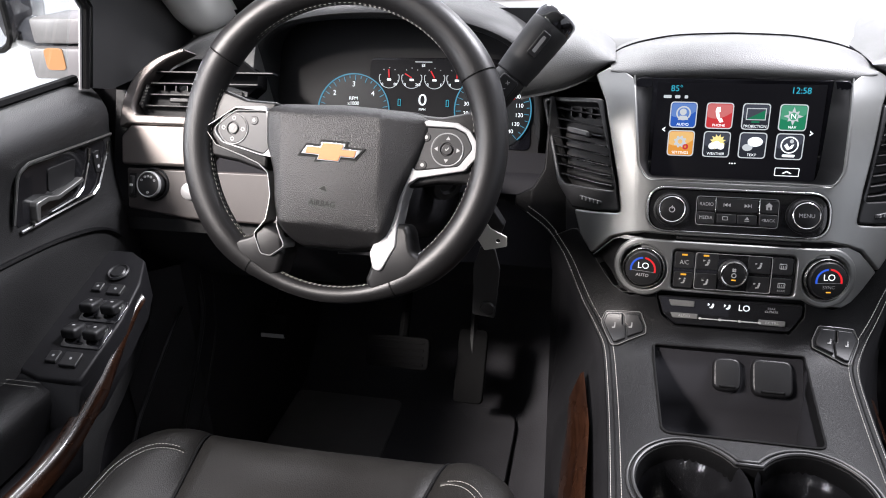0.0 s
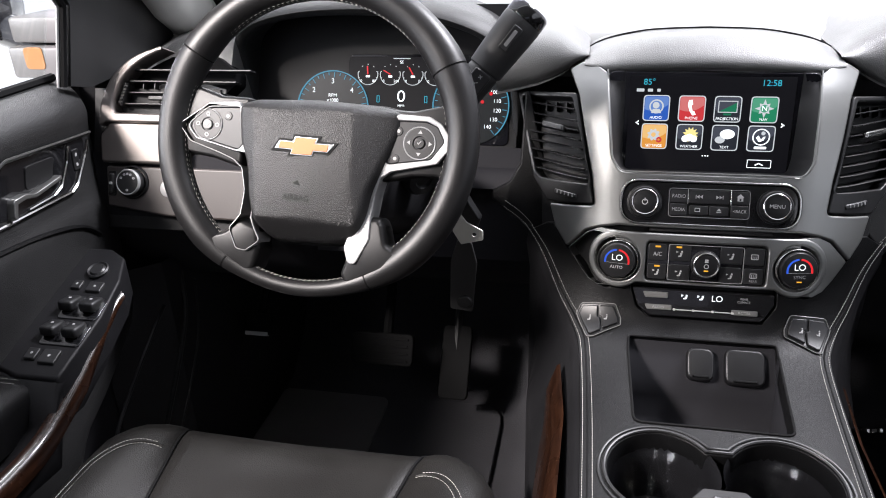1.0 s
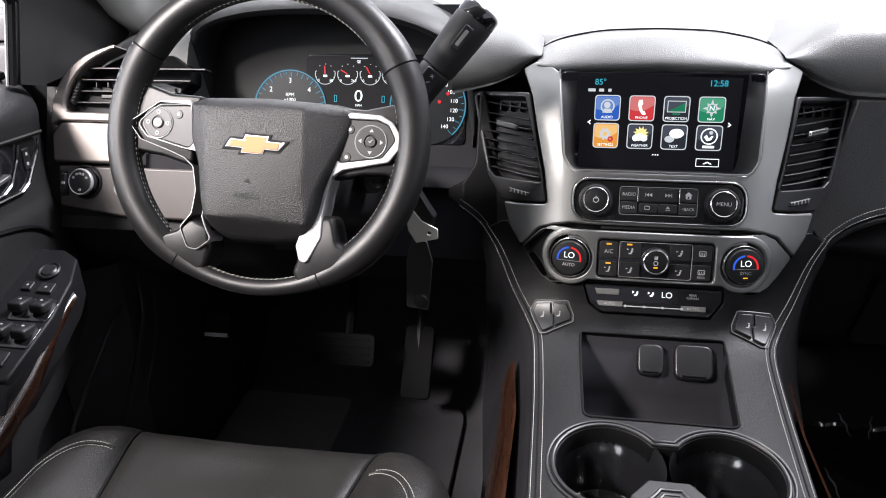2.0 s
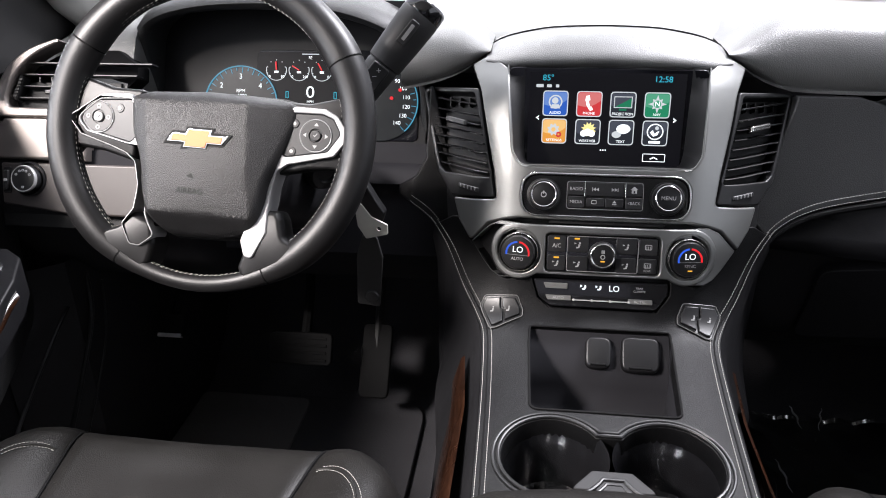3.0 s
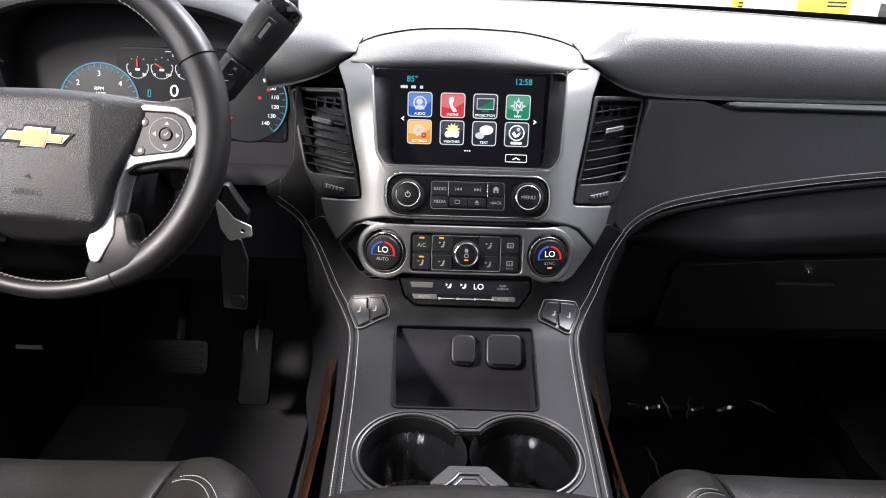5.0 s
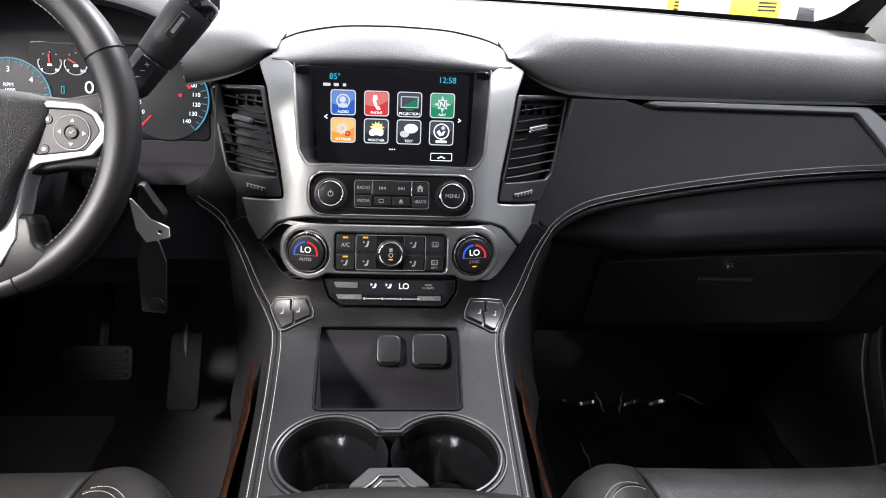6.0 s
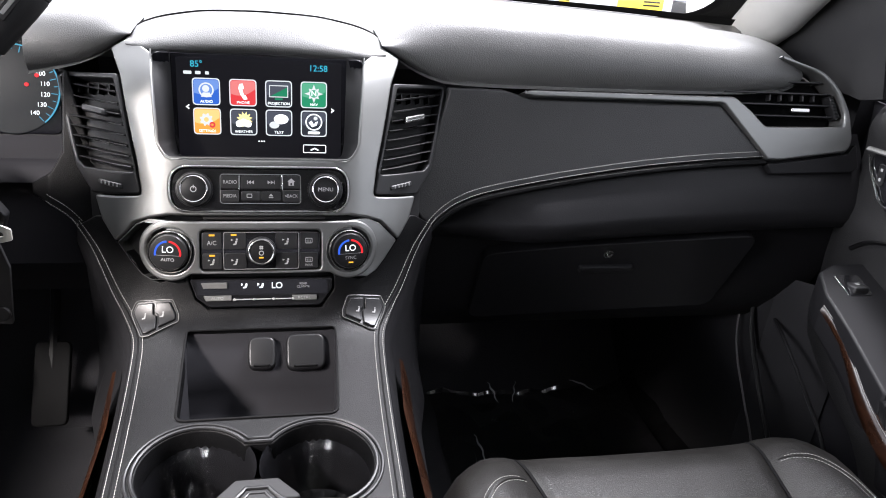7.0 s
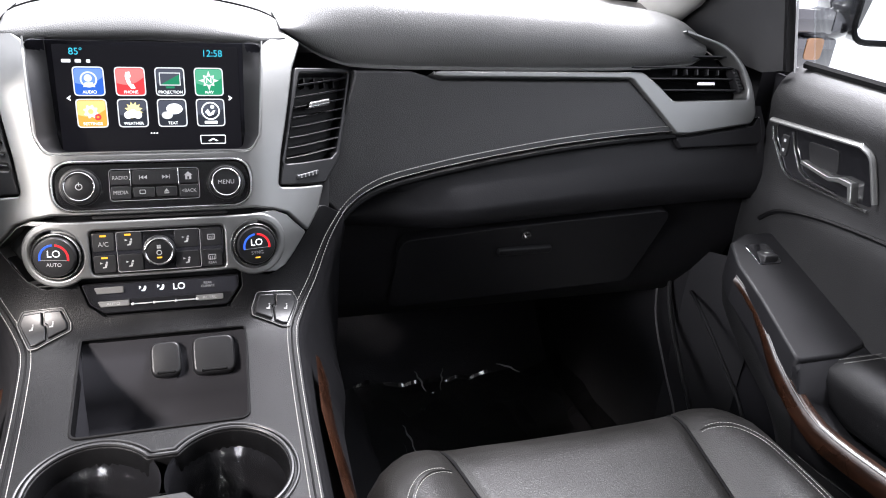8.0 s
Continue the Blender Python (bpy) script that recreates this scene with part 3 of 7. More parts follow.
for (u, v, _) in arch_in:
    c = Vector((u + 0.45, v - 0.74))
    o = c.normalized()
    lift = max(0.0, min(1.0, (v - 0.74) / 0.12))
    y0 = 0.985 - 0.035 * lift
    ring_pts = []
    for r, y in ((0.0, 1.06), (0.0, y0 + 0.012), (0.003, y0 + 0.003), (0.010, y0), (0.018, y0 + 0.006), (0.026, y0 + 0.03), (0.028, 1.08)):
        ring_pts.append((u + o.x * r, y, v + o.y * r))
    sec.append(ring_pts)
part("instrument_hood", loft(sec, closed=False, caps=False), SOFT, dashboard, "arched grained hood round the instruments", angle=60)

# outer end of the driver's top
sec = []
for x, t, f in ((-0.655, 0.862, 0.93), (-0.68, 0.862, 0.925), (-0.72, 0.856, 0.92), (-0.755, 0.846, 0.925), (-0.785, 0.835, 0.94)):
    sec.append([(x, y, z) for y, z in section_ring([(1.25, 0.74), (f + 0.01, 0.745), (f - 0.03, 0.758), (f - 0.032, 0.775), (f - 0.005, 0.80), (f + 0.03, t - 0.012), (f + 0.08, t), (1.15, t), (1.22, t - 0.02)])])
part("driver_top_end", loft(sec), PAD_LIT, dashboard, angle=60)

# passenger's leather face, lower shelf and glovebox
curve_pts = [(0.207, 0.622), (0.222, 0.636), (0.245, 0.650), (0.281, 0.662), (0.36, 0.677), (0.44, 0.689), (0.52, 0.699), (0.61, 0.707), (0.694, 0.712)]
stitch_line = [(p.x, p.y) for p in smooth_line([(u, v, 0) for u, v in curve_pts], 6)]
face_outline = stitch_line + [(0.622, 0.779), (0.345, 0.779), (0.305, 0.789), (0.233, 0.789), (0.2335, 0.784), (0.205, 0.700), (0.186, 0.668), (0.190, 0.640)]
part("fascia", sheet(face_outline, dash, 0.006, 0.02, 0.004, 0.03), LEATHER_DASH_LIFTED, dashboard, "padded black leather face with pale double stitching")
bm = stitches([dash(u, v + 0.0020, 0.0064) for u, v in stitch_line], Vector((0, -1, 0.3)), r=0.0006)
stitches([dash(u - 0.0005, v + 0.0085, 0.0068) for u, v in stitch_line], Vector((0, -1, 0.3)), r=0.0006, bm=bm)
tagged(part("stitching", bm, THREAD, dashboard, "pale double stitching"), kind="stuff")
# welt below the stitching
part("welt", tube([dash(u, v - 0.005, 0.002) for u, v in stitch_line], 0.0045, 8), LEATHER, dashboard)

rows = []
for x in np.linspace(0.16, 0.862, 36):
    z0 = float(np.interp(x, [p[0] for p in stitch_line], [p[1] for p in stitch_line]))
    y0 = 0.82 + (z0 - 0.62) * 0.4
    e = min(1.0, max(0.0, (x - 0.20) / 0.16))
    zb = 0.615 + 0.018 * min(1.0, max(0, (x - 0.3) / 0.5))
    yb = y0 + 0.02 - (0.045 + 0.012) * e
    pts = [(y0 + 0.03, z0 + 0.03), (y0 + 0.008, z0 + 0.002), (y0 + 0.004, z0 - 0.008), (yb + 0.022, zb + 0.55 * (z0 - zb)), (yb + 0.006, zb + 0.2 * (z0 - zb)), (yb + 0.002, zb), (yb + 0.012, zb - 0.018), (yb + 0.045, zb - 0.030), (yb + 0.075, zb - 0.034)]
    rows.append([(x, y, z) for y, z in pts])
part("lower_shelf", flat_loft(rows), DARK_PANEL, dashboard, "smooth dark plastic shelf above the glovebox", angle=60)
rows = []
for x in np.linspace(0.16, 0.862, 12):
    rows.append([(x, 0.86, 0.61), (x, 0.862, 0.59), (x, 0.872, 0.53), (x, 0.900, 0.46), (x, 0.95, 0.40), (x, 1.10, 0.355), (x, 1.50, 0.33)])
part("under_panel", flat_loft(rows), DARK_PANEL, dashboard, angle=60)
M_GLOVE = Matrix(((1, 0, 0, 0.495), (0, -0.38, -0.925, 0.868), (0, 0.925, -0.38, 0.530), (0, 0, 0, 1)))
glove = part("glovebox_door", sheet(rounded([(-0.20, -0.10), (0.20, -0.085), (0.215, 0.075), (0.10, 0.068), (-0.05, 0.058), (-0.20, 0.042)], 0.02), on(M_GLOVE), 0.002, 0.02, 0.002, 0.05), DARK_PANEL, dashboard, "closed dark plastic glovebox lid")
part("latch", sheet(rrect(-0.01, 0.012, 0.085, 0.013, 0.005), on(M_GLOVE), 0.009, 0.0, 0.003, 0.0), DARK_PANEL, glove)
part("lock", lathe(M_GLOVE @ Matrix.Translation((-0.017, 0.045, 0.004)), [(0.0075, -0.002), (0.0075, 0.003), (0.006, 0.004), (0.004, 0.003), (0.0, 0.003)], 18), CHROME, glove, "small chrome lock")

# silver blade and the outer vent surround
blade = rounded([(0.330, 0.7855), (0.345, 0.7805), (0.622, 0.7805), (0.692, 0.7095), (0.712, 0.7085), (0.822, 0.7215), (0.830, 0.735), (0.8265, 0.770), (0.810, 0.8035), (0.782, 0.8270), (0.712, 0.8445), (0.710, 0.8420), (0.775, 0.823), (0.803, 0.800), (0.817, 0.768), (0.8145, 0.7545), (0.688, 0.7525), (0.664, 0.773), (0.640, 0.7895), (0.345, 0.7885)], [0.001, 0.004, 0.012, 0.004, 0.006, 0.012, 0.03, 0.15, 0.15, 0.15, 0.002, 0.002, 0.15, 0.15, 0.02, 0.006, 0.012, 0.01, 0.02, 0.004])
part("silver_blade", sheet(blade, dash, 0.012, 0.02, 0.003, 0.02), SILVER, dashboard, "satin silver trim strip that widens round the vent")
part("outer_cap", sheet(rounded([(0.694, 0.7060), (0.712, 0.7055), (0.828, 0.7185), (0.842, 0.735), (0.846, 0.700), (0.835, 0.694), (0.703, 0.6905)], 0.004), dash, 0.006, 0.02, 0.002, 0.03), DARK_PANEL, dashboard)
part("slot_panel", sheet([(0.30, 0.7905), (0.64, 0.7905), (0.665, 0.775), (0.69, 0.755), (0.812, 0.757), (0.80, 0.80), (0.77, 0.823), (0.735, 0.838), (0.68, 0.815), (0.30, 0.800)], dash, -0.022, 0.05, 0.001, 0.05), VENT_SHADE, dashboard)

# driver's side face
part("driver_strip", sheet(rounded([(-0.836, 0.688), (-0.700, 0.688), (-0.700, 0.742), (-0.823, 0.742), (-0.838, 0.725)], [0.006, 0.001, 0.001, 0.008, 0.01]), dash, 0.008, 0.02, 0.004, 0.05), STRIP, dashboard, "satin bronze-grey trim strip")
part("driver_panel", sheet(rounded([(-0.826, 0.630), (-0.73, 0.619), (-0.535, 0.616), (-0.535, 0.684), (-0.830, 0.684)], 0.004), dash, 0.004, 0.02, 0.003, 0.05), WARM, dashboard, "warm grey plastic lower panel")
rows = []
for x in np.linspace(-0.862, -0.20, 20):
    deep = 0.075 if x > -0.53 else 0.0
    rows.append([(x, 0.86 + deep, 0.70), (x, 0.842 + deep, 0.66), (x, 0.828 + deep, 0.618), (x, 0.835 + deep, 0.600), (x, 0.86 + deep * 0.95, 0.57), (x, 0.90 + deep * 0.8, 0.52), (x, 0.97 + deep * 0.4, 0.45), (x, 1.10, 0.40), (x, 1.50, 0.38)])
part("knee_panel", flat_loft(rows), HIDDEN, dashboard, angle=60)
part("panel_behind", sheet([(-0.862, 0.60), (-0.525, 0.60), (-0.525, 0.685), (-0.66, 0.685), (-0.66, 0.79), (-0.862, 0.79)], dash, -0.012, 0.03, 0.001, 0.1), MATTE, dashboard)
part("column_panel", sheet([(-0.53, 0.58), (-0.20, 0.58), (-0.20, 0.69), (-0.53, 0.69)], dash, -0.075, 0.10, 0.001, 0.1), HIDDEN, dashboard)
# Dark filler where there is only a shaded hollow below the instruments.
rows = []
for x in np.linspace(-0.665, -0.235, 12):
    deep = 0.06 if x > -0.53 else 0.0
    rows.append([(x, 0.836 + deep, 0.652), (x, 0.846 + deep, 0.668), (x, 0.862 + deep, 0.674), (x, 0.95, 0.676), (x, 1.03, 0.676)])
part("instrument_filler", flat_loft(rows), HIDDEN, dashboard, angle=60)
cheek = lambda u, v, h=0.0: Vector((u, 0.820 + (v - 0.62) * 0.4 + max(0.0, -0.24 - u) * 0.6, v)) + Vector((0, -0.92, 0.38)) * h
cheek_line = [(p.x, p.y) for p in smooth_line([(-0.207, 0.622, 0), (-0.222, 0.636, 0), (-0.243, 0.649, 0), (-0.262, 0.656, 0)], 6)]
part("end_cheek", sheet(cheek_line + [(-0.262, 0.668), (-0.238, 0.684), (-0.226, 0.705), (-0.2235, 0.792), (-0.2185, 0.792), (-0.188, 0.690), (-0.178, 0.660), (-0.184, 0.640)], cheek, 0.004, 0.02, 0.003, 0.02), LEATHER, dashboard, "black leather cheek with pale double stitching")
bm = stitches([cheek(u, v + 0.0020, 0.0046) for u, v in cheek_line if u > -0.248], Vector((0, -1, 0.3)))
stitches([cheek(u + 0.002, v + 0.0090, 0.0048) for u, v in cheek_line if u > -0.248], Vector((0, -1, 0.3)), bm=bm)
tagged(part("stitching", bm, THREAD, dashboard, "pale double stitching"), kind="stuff")

# ---- outer air vents ----
def outer_vent(side, dark):
    vent = thing("air_vent", "outer dashboard air vent with black slats", "air vent", (side * 0.745, 0.89, 0.78), "outer air vents")
    def f(u, v, h=0.0):
        return dash(side * u, v, h)
    def fm(pts):
        return pts if side > 0 else mirrored(pts)
    def g(u, v, h=0.0):
        return dash(u, v, h)
    inner = [(0.690, 0.7555), (0.8115, 0.7575), (0.8135, 0.768), (0.800, 0.798), (0.773, 0.8205), (0.742, 0.834), (0.668, 0.834), (0.640, 0.815), (0.640, 0.798), (0.668, 0.775)]
    inner = rounded(inner, 0.006)
    part("housing", sheet(fm(inner), g, -0.02, 0.05, 0.001, 0.03), VENT_SHADE, vent)
    for k, v in enumerate((0.768, 0.783, 0.798, 0.813)):
        left, right = (0.674 - 0.022 * k, 0.806 - 0.005 * k)
        bm = sheet(fm(rounded([(left, v - 0.0012), (right, v - 0.0012), (right, v + 0.0012), (left, v + 0.0012)], 0.0008)), g, 0.001, 0.016, 0.0008, 0.0)
        part("slat", bm, PLASTIC, vent)
    part("slider", sheet(fm(rrect(0.748, 0.7755, 0.030, 0.006, 0.002)), g, 0.006, 0.0, 0.0015, 0.0), CHROME if side > 0 else PLASTIC, vent, "bright slider tab" if side > 0 else "")
    for k in range(5):
        part("vane", sheet(fm(rrect(0.705 + 0.018 * k, 0.7930, 0.002, 0.009, 0.0006)), g, -0.004, 0.014, 0.0005, 0.0), PLASTIC, vent)
    wheel_pts = [(0.806, 0.763), (0.8125, 0.768), (0.800, 0.797), (0.794, 0.793)]
    roll = part("roller", sheet(fm(rounded(wheel_pts, 0.002)), g, 0.006, 0.01, 0.002, 0.0), PLASTIC, vent)
    for k in range(7):
        s = k / 6
        part("ridge", sheet(fm(rrect(0.808 - 0.011 * s, 0.768 + 0.025 * s, 0.006, 0.0016, 0.0005)), g, 0.0072, 0.0, 0.0004, 0.0), RUBBER, roll)
    return vent


outer_vent(1, False)
outer_vent(-1, True)
left_ring = mirrored(rounded([(0.735, 0.8395), (0.744, 0.8425), (0.785, 0.830), (0.818, 0.806), (0.836, 0.770), (0.838, 0.735), (0.826, 0.742), (0.70, 0.742), (0.70, 0.7535), (0.8145, 0.7545), (0.817, 0.768), (0.803, 0.800), (0.775, 0.823)], [0.002, 0.002, 0.15, 0.15, 0.15, 0.006, 0.004, 0.001, 0.001, 0.006, 0.02, 0.15, 0.15]))
part("vent_surround", sheet(left_ring, dash, 0.012, 0.02, 0.003, 0.02), STRIP, dashboard, "satin bronze-grey vent surround")


# ---- centre stack ----
centre_stack = thing("centre_stack", "satin silver centre stack with touchscreen and climate controls", "centre stack", (0, 0.78, 0.55))
half = [(0.0, 0.6645), (0.100, 0.6645), (0.118, 0.660), (0.135, 0.653), (0.157, 0.6285), (0.172, 0.647), (0.181, 0.671), (0.1265, 0.681), (0.132, 0.715), (0.1525, 0.795), (0.166, 0.819), (0.150, 0.8285), (0.136, 0.829), (0.1185, 0.819), (0.1095, 0.735), (0.100, 0.7215)]
outline = half + mirrored(half[1:])
radii = [0, 0.004, 0.006, 0.01, 0.003, 0.004, 0.003, 0.006, 0.05, 0.03, 0.004, 0.004, 0.004, 0.006, 0.02, 0.012]
radii = radii + radii[1:][::-1]
pill = rrect(0, 0.691, 0.195, 0.046, 0.0225, 8)
part("silver_bezel", sheet(rounded(outline, radii), stack, 0.006, 0.02, 0.0025, 0.008, holes=[pill]), SILVER, centre_stack, "satin silver bezel round the screen and radio")
# backing under the bezels
part("backing", sheet([(-0.145, 0.57), (0.145, 0.57), (0.175, 0.60), (0.20, 0.635), (0.205, 0.70), (0.235, 0.79), (0.17, 0.80), (0.11, 0.72), (-0.11, 0.72), (-0.17, 0.80), (-0.235, 0.79), (-0.205, 0.70), (-0.20, 0.635), (-0.175, 0.60)], stack, -0.012, 0.03, 0.001, 0.012), MATTE, centre_stack)

# radio panel
radio = part("radio_panel", sheet(inset(ccw(pill), 0.0012), stack, 0.004, 0.02, 0.0015, 0.008), PIANO, centre_stack, "gloss black radio control panel")
part("edge_line", sheet(inset(ccw(pill), -0.0008), stack, 0.0075, 0.004, 0.0008, 0.008, holes=[inset(ccw(pill), 0.0014)]), CHROME, radio)
for u, word in ((-0.0715, ""), (0.0715, "MENU")):
    m = basis(stack, u, 0.691)
    knob = part("knob", lathe(m, [(0.0200, 0.002), (0.0200, 0.0055), (0.0180, 0.0060), (0.0178, 0.0115), (0.0168, 0.0130), (0.0150, 0.0134)]), PLASTIC, radio)
    part("ring", lathe(m, [(0.0150, 0.0125), (0.0150, 0.0138), (0.0143, 0.0143), (0.0135, 0.0139), (0.0133, 0.0125)]), CHROME, knob)
    part("cap", lathe(m, [(0.0135, 0.0120), (0.0135, 0.0130), (0.0125, 0.0134), (0.0, 0.0135)]), PLASTIC, knob)
    f = on(m)
    if word:
        letters(word, 0.0062, f, 0, 0, PRINT, knob, 0.0140)
    else:
        bm = sheet(ring(0, -0.0002, 0.0034, 20), f, 0.0140, -0.0135, 0.0001, 0, holes=[ring(0, -0.0002, 0.0025, 20)], step=0.01)
        sheet(rrect(0, 0.0025, 0.0009, 0.004, 0.0003), f, 0.0141, -0.0135, 0.0001, 0, bm=bm)
        part("power_mark", bm, PRINT, knob)
line_box = rrect(0, 0.6918, 0.0890, 0.0305, 0.004)
part("key_frame", sheet(line_box, stack, 0.0048, 0.002, 0.0003, 0.01, holes=[inset(ccw(line_box), 0.0008)]), PRINT_DIM, radio)
for u, v, w, h, mat_, text, size in ((-0.0335, 0.6985, 0.019, 0.0135, BUTTON, "RADIO", 0.0062), (-0.0335, 0.6845, 0.019, 0.0125, BUTTON, "MEDIA", 0.0062), (0.0335, 0.6985, 0.019, 0.0135, BUTTON, "", 0), (0.0335, 0.6845, 0.019, 0.0125, BUTTON, "<BACK", 0.0058), (0.0, 0.6985, 0.044, 0.014, BUTTON, "", 0), (-0.011, 0.6845, 0.021, 0.0095, BUTTON, "", 0), (0.011, 0.6845, 0.021, 0.0095, BUTTON, "", 0)):
    key = part("key", sheet(rrect(u, v, w, h, 0.0015), stack, 0.0058, 0.0, 0.0008, 0.01), mat_, radio)
    if text:
        letters(text, size * 0.80, stack, u, v, PRINT, key, 0.0064)
bm = bmesh.new()
for s, c in ((-1, -0.011), (1, 0.011)):
    for k in (0, 1):
        x = c + s * (0.0035 * k - 0.002)
        sheet([(x - s * 0.0016, 0.7005), (x - s * 0.0016, 0.6967), (x + s * 0.0016, 0.6986)], stack, 0.0063, -0.0055, 0.0001, 0, bm=bm)
    sheet(rrect(c + s * 0.0037, 0.6986, 0.0007, 0.0038, 0.0001), stack, 0.0063, -0.0055, 0.0001, 0, bm=bm)
sheet([(0.0293, 0.6995), (0.0377, 0.6995), (0.0335, 0.7028)], stack, 0.0063, -0.0055, 0.0001, 0, bm=bm)
sheet(rrect(0.0335, 0.6975, 0.006, 0.0042, 0.0002), stack, 0.0063, -0.0055, 0.0001, 0, holes=[rrect(0.0335, 0.6970, 0.002, 0.0026, 0.0002)], bm=bm)
sheet([(0.0085, 0.6843), (0.0135, 0.6843), (0.011, 0.6872)], stack, 0.0063, -0.0055, 0.0001, 0, bm=bm)
sheet(rrect(0.011, 0.6830, 0.005, 0.0009, 0.0001), stack, 0.0063, -0.0055, 0.0001, 0, bm=bm)
sheet(rrect(-0.0125, 0.6848, 0.006, 0.0042, 0.001), stack, 0.0063, -0.0055, 0.0001, 0, holes=[rrect(-0.0125, 0.6848, 0.0046, 0.0028, 0.0008)], bm=bm)
part("symbols", bm, PRINT, radio)
part("key_edge", sheet(rrect(-0.0235, 0.6985, 0.0011, 0.0165, 0.0004), stack, 0.0068, 0.0, 0.0004, 0), CHROME, radio)
part("key_edge", sheet(rrect(0.0235, 0.6985, 0.0011, 0.0165, 0.0004), stack, 0.0068, 0.0, 0.0004, 0), CHROME, radio)

# slot under the radio
part("disc_slot", sheet(rrect(0.004, 0.6625, 0.135, 0.0042, 0.001), stack, 0.0, 0.02, 0.0005, 0.01), MATTE, centre_stack)

# climate control
def dumbbell(r, top, low, c=0.097, cz=0.6275, n=16):
    out = []
    a0 = math.asin(min(1, (top - cz) / r)) if top - cz < r else math.pi / 2
    a1 = math.asin(max(-1, (low - cz) / r))
    for i in range(n + 1):
        a = a1 + (a0 - a1) * i / n
        out.append((c + r * math.cos(a), cz + r * math.sin(a)))
    right = out
    # round the underside of each knob ring
    under = [(c + r * math.cos(a), cz + r * math.sin(a)) for a in np.linspace(math.radians(205), a1 + 2 * math.pi, 14)]
    under = [p for p in under if p[1] <= low + 1e-6]
    right = under[:-1] + out
    left = mirrored(right)
    return right + left


climate_out = dumbbell(0.0318, 0.6585, 0.6040)
knob_holes = [ring(s * 0.097, 0.6275, 0.0242, 32) for s in (-1, 1)]
mid_hole = rrect(0, 0.6280, 0.133, 0.043, 0.006)
climate = part("climate_bezel", sheet(climate_out, stack, 0.010, 0.02, 0.0025, 0.008, holes=knob_holes + [mid_hole]), SILVER, centre_stack, "satin silver climate control bezel")
corner = [(0.100, 0.6592), (0.120, 0.6590), (0.134, 0.6515), (0.1555, 0.6280), (0.1415, 0.6115), (0.130, 0.6005), (0.119, 0.5955), (0.100, 0.5965)]
for s in (-1, 1):
    part("corner", sheet(rounded(corner if s > 0 else mirrored(corner), 0.002), stack, 0.0045, 0.012, 0.0012, 0.008, holes=[ring(s * 0.097, 0.6275, 0.0270, 28)]), SILVER, climate)
part("key_panel", sheet(inset(ccw(mid_hole), 0.001), stack, 0.007, 0.01, 0.001, 0.008), PIANO, climate, "gloss black key panel")
for u, v, w, h in ((-0.0535, 0.6385, 0.021, 0.0175), (-0.0535, 0.6175, 0.021, 0.0175), (-0.0285, 0.6385, 0.024, 0.0175), (-0.0285, 0.6175, 0.024, 0.0175), (0.0275, 0.6385, 0.024, 0.0175), (0.0275, 0.6175, 0.024, 0.0175), (0.0525, 0.6385, 0.021, 0.0175), (0.0525, 0.6175, 0.021, 0.0175)):
    part("key", sheet(rrect(u, v, w, h, 0.0025), stack, 0.0086, 0.0, 0.0008, 0.01), BUTTON, climate)
line_box = rrect(0, 0.6280, 0.083, 0.0395, 0.003)
part("key_frame", sheet(line_box, stack, 0.0090, 0.0, 0.0003, 0.01, holes=[inset(ccw(line_box), 0.0007)]), PRINT_DIM, climate)
letters("A/C", 0.0062, stack, -0.0535, 0.6365, PRINT, climate, 0.0090)
bm = bmesh.new()
for u, v in ((-0.0535, 0.6445), (-0.0535, 0.6238), (-0.0300, 0.6448)):
    sheet(rrect(u, v, 0.0062, 0.0018, 0.0006), stack, 0.0092, 0.0, 0.0003, 0, bm=bm)
part("indicator", bm, LIT_AMBER, climate, "lit amber bars")
# airflow pictograms: a seated outline with arrows, as small strokes
for u, v, k in ((-0.0285, 0.6375, 0), (-0.0285, 0.6165, 1), (0.0275, 0.6375, 2), (0.0275, 0.6165, 3), (-0.0535, 0.6165, 4)):
    bm = bmesh.new()
    sheet(ring(u + 0.0018, v + 0.0026, 0.0011, 10), stack, 0.0090, 0.0, 0.0001, 0, bm=bm)
    sheet([(u + 0.0002, v + 0.0014), (u + 0.0026, v + 0.0010), (u + 0.0012, v - 0.0026), (u - 0.0022, v - 0.0030), (u - 0.0022, v - 0.0018), (u, v - 0.0012)], stack, 0.0090, 0.0, 0.0001, 0, bm=bm)
    sheet([(u - 0.0045, v + 0.0012), (u - 0.0018, v + 0.0022), (u - 0.0045, v + 0.0032)], stack, 0.0090, 0.0, 0.0001, 0, bm=bm)
    part("pictogram", bm, PRINT, climate)
for u, v in ((0.0525, 0.6385), (0.0525, 0.6185)):
    bm = bmesh.new()
    sheet(rrect(u, v, 0.008, 0.0055, 0.0012), stack, 0.0090, 0.0, 0.0001, 0, holes=[rrect(u, v, 0.0066, 0.0041, 0.0008)], bm=bm)
    for k in (-1, 0, 1):
        sheet(rrect(u + 0.002 * k, v - 0.001, 0.0006, 0.004, 0.0001), stack, 0.0091, 0.0, 0.0001, 0, bm=bm)
    part("pictogram", bm, PRINT, climate)
letters("REAR", 0.0036, stack, 0.0525, 0.6125, PRINT, climate, 0.0091)
m = basis(stack, 0.0, 0.6280)
fan = part("fan_knob", lathe(m, [(0.0165, 0.006), (0.0165, 0.010), (0.0155, 0.0105), (0.0150, 0.0140), (0.0140, 0.0150)]), PLASTIC, climate)
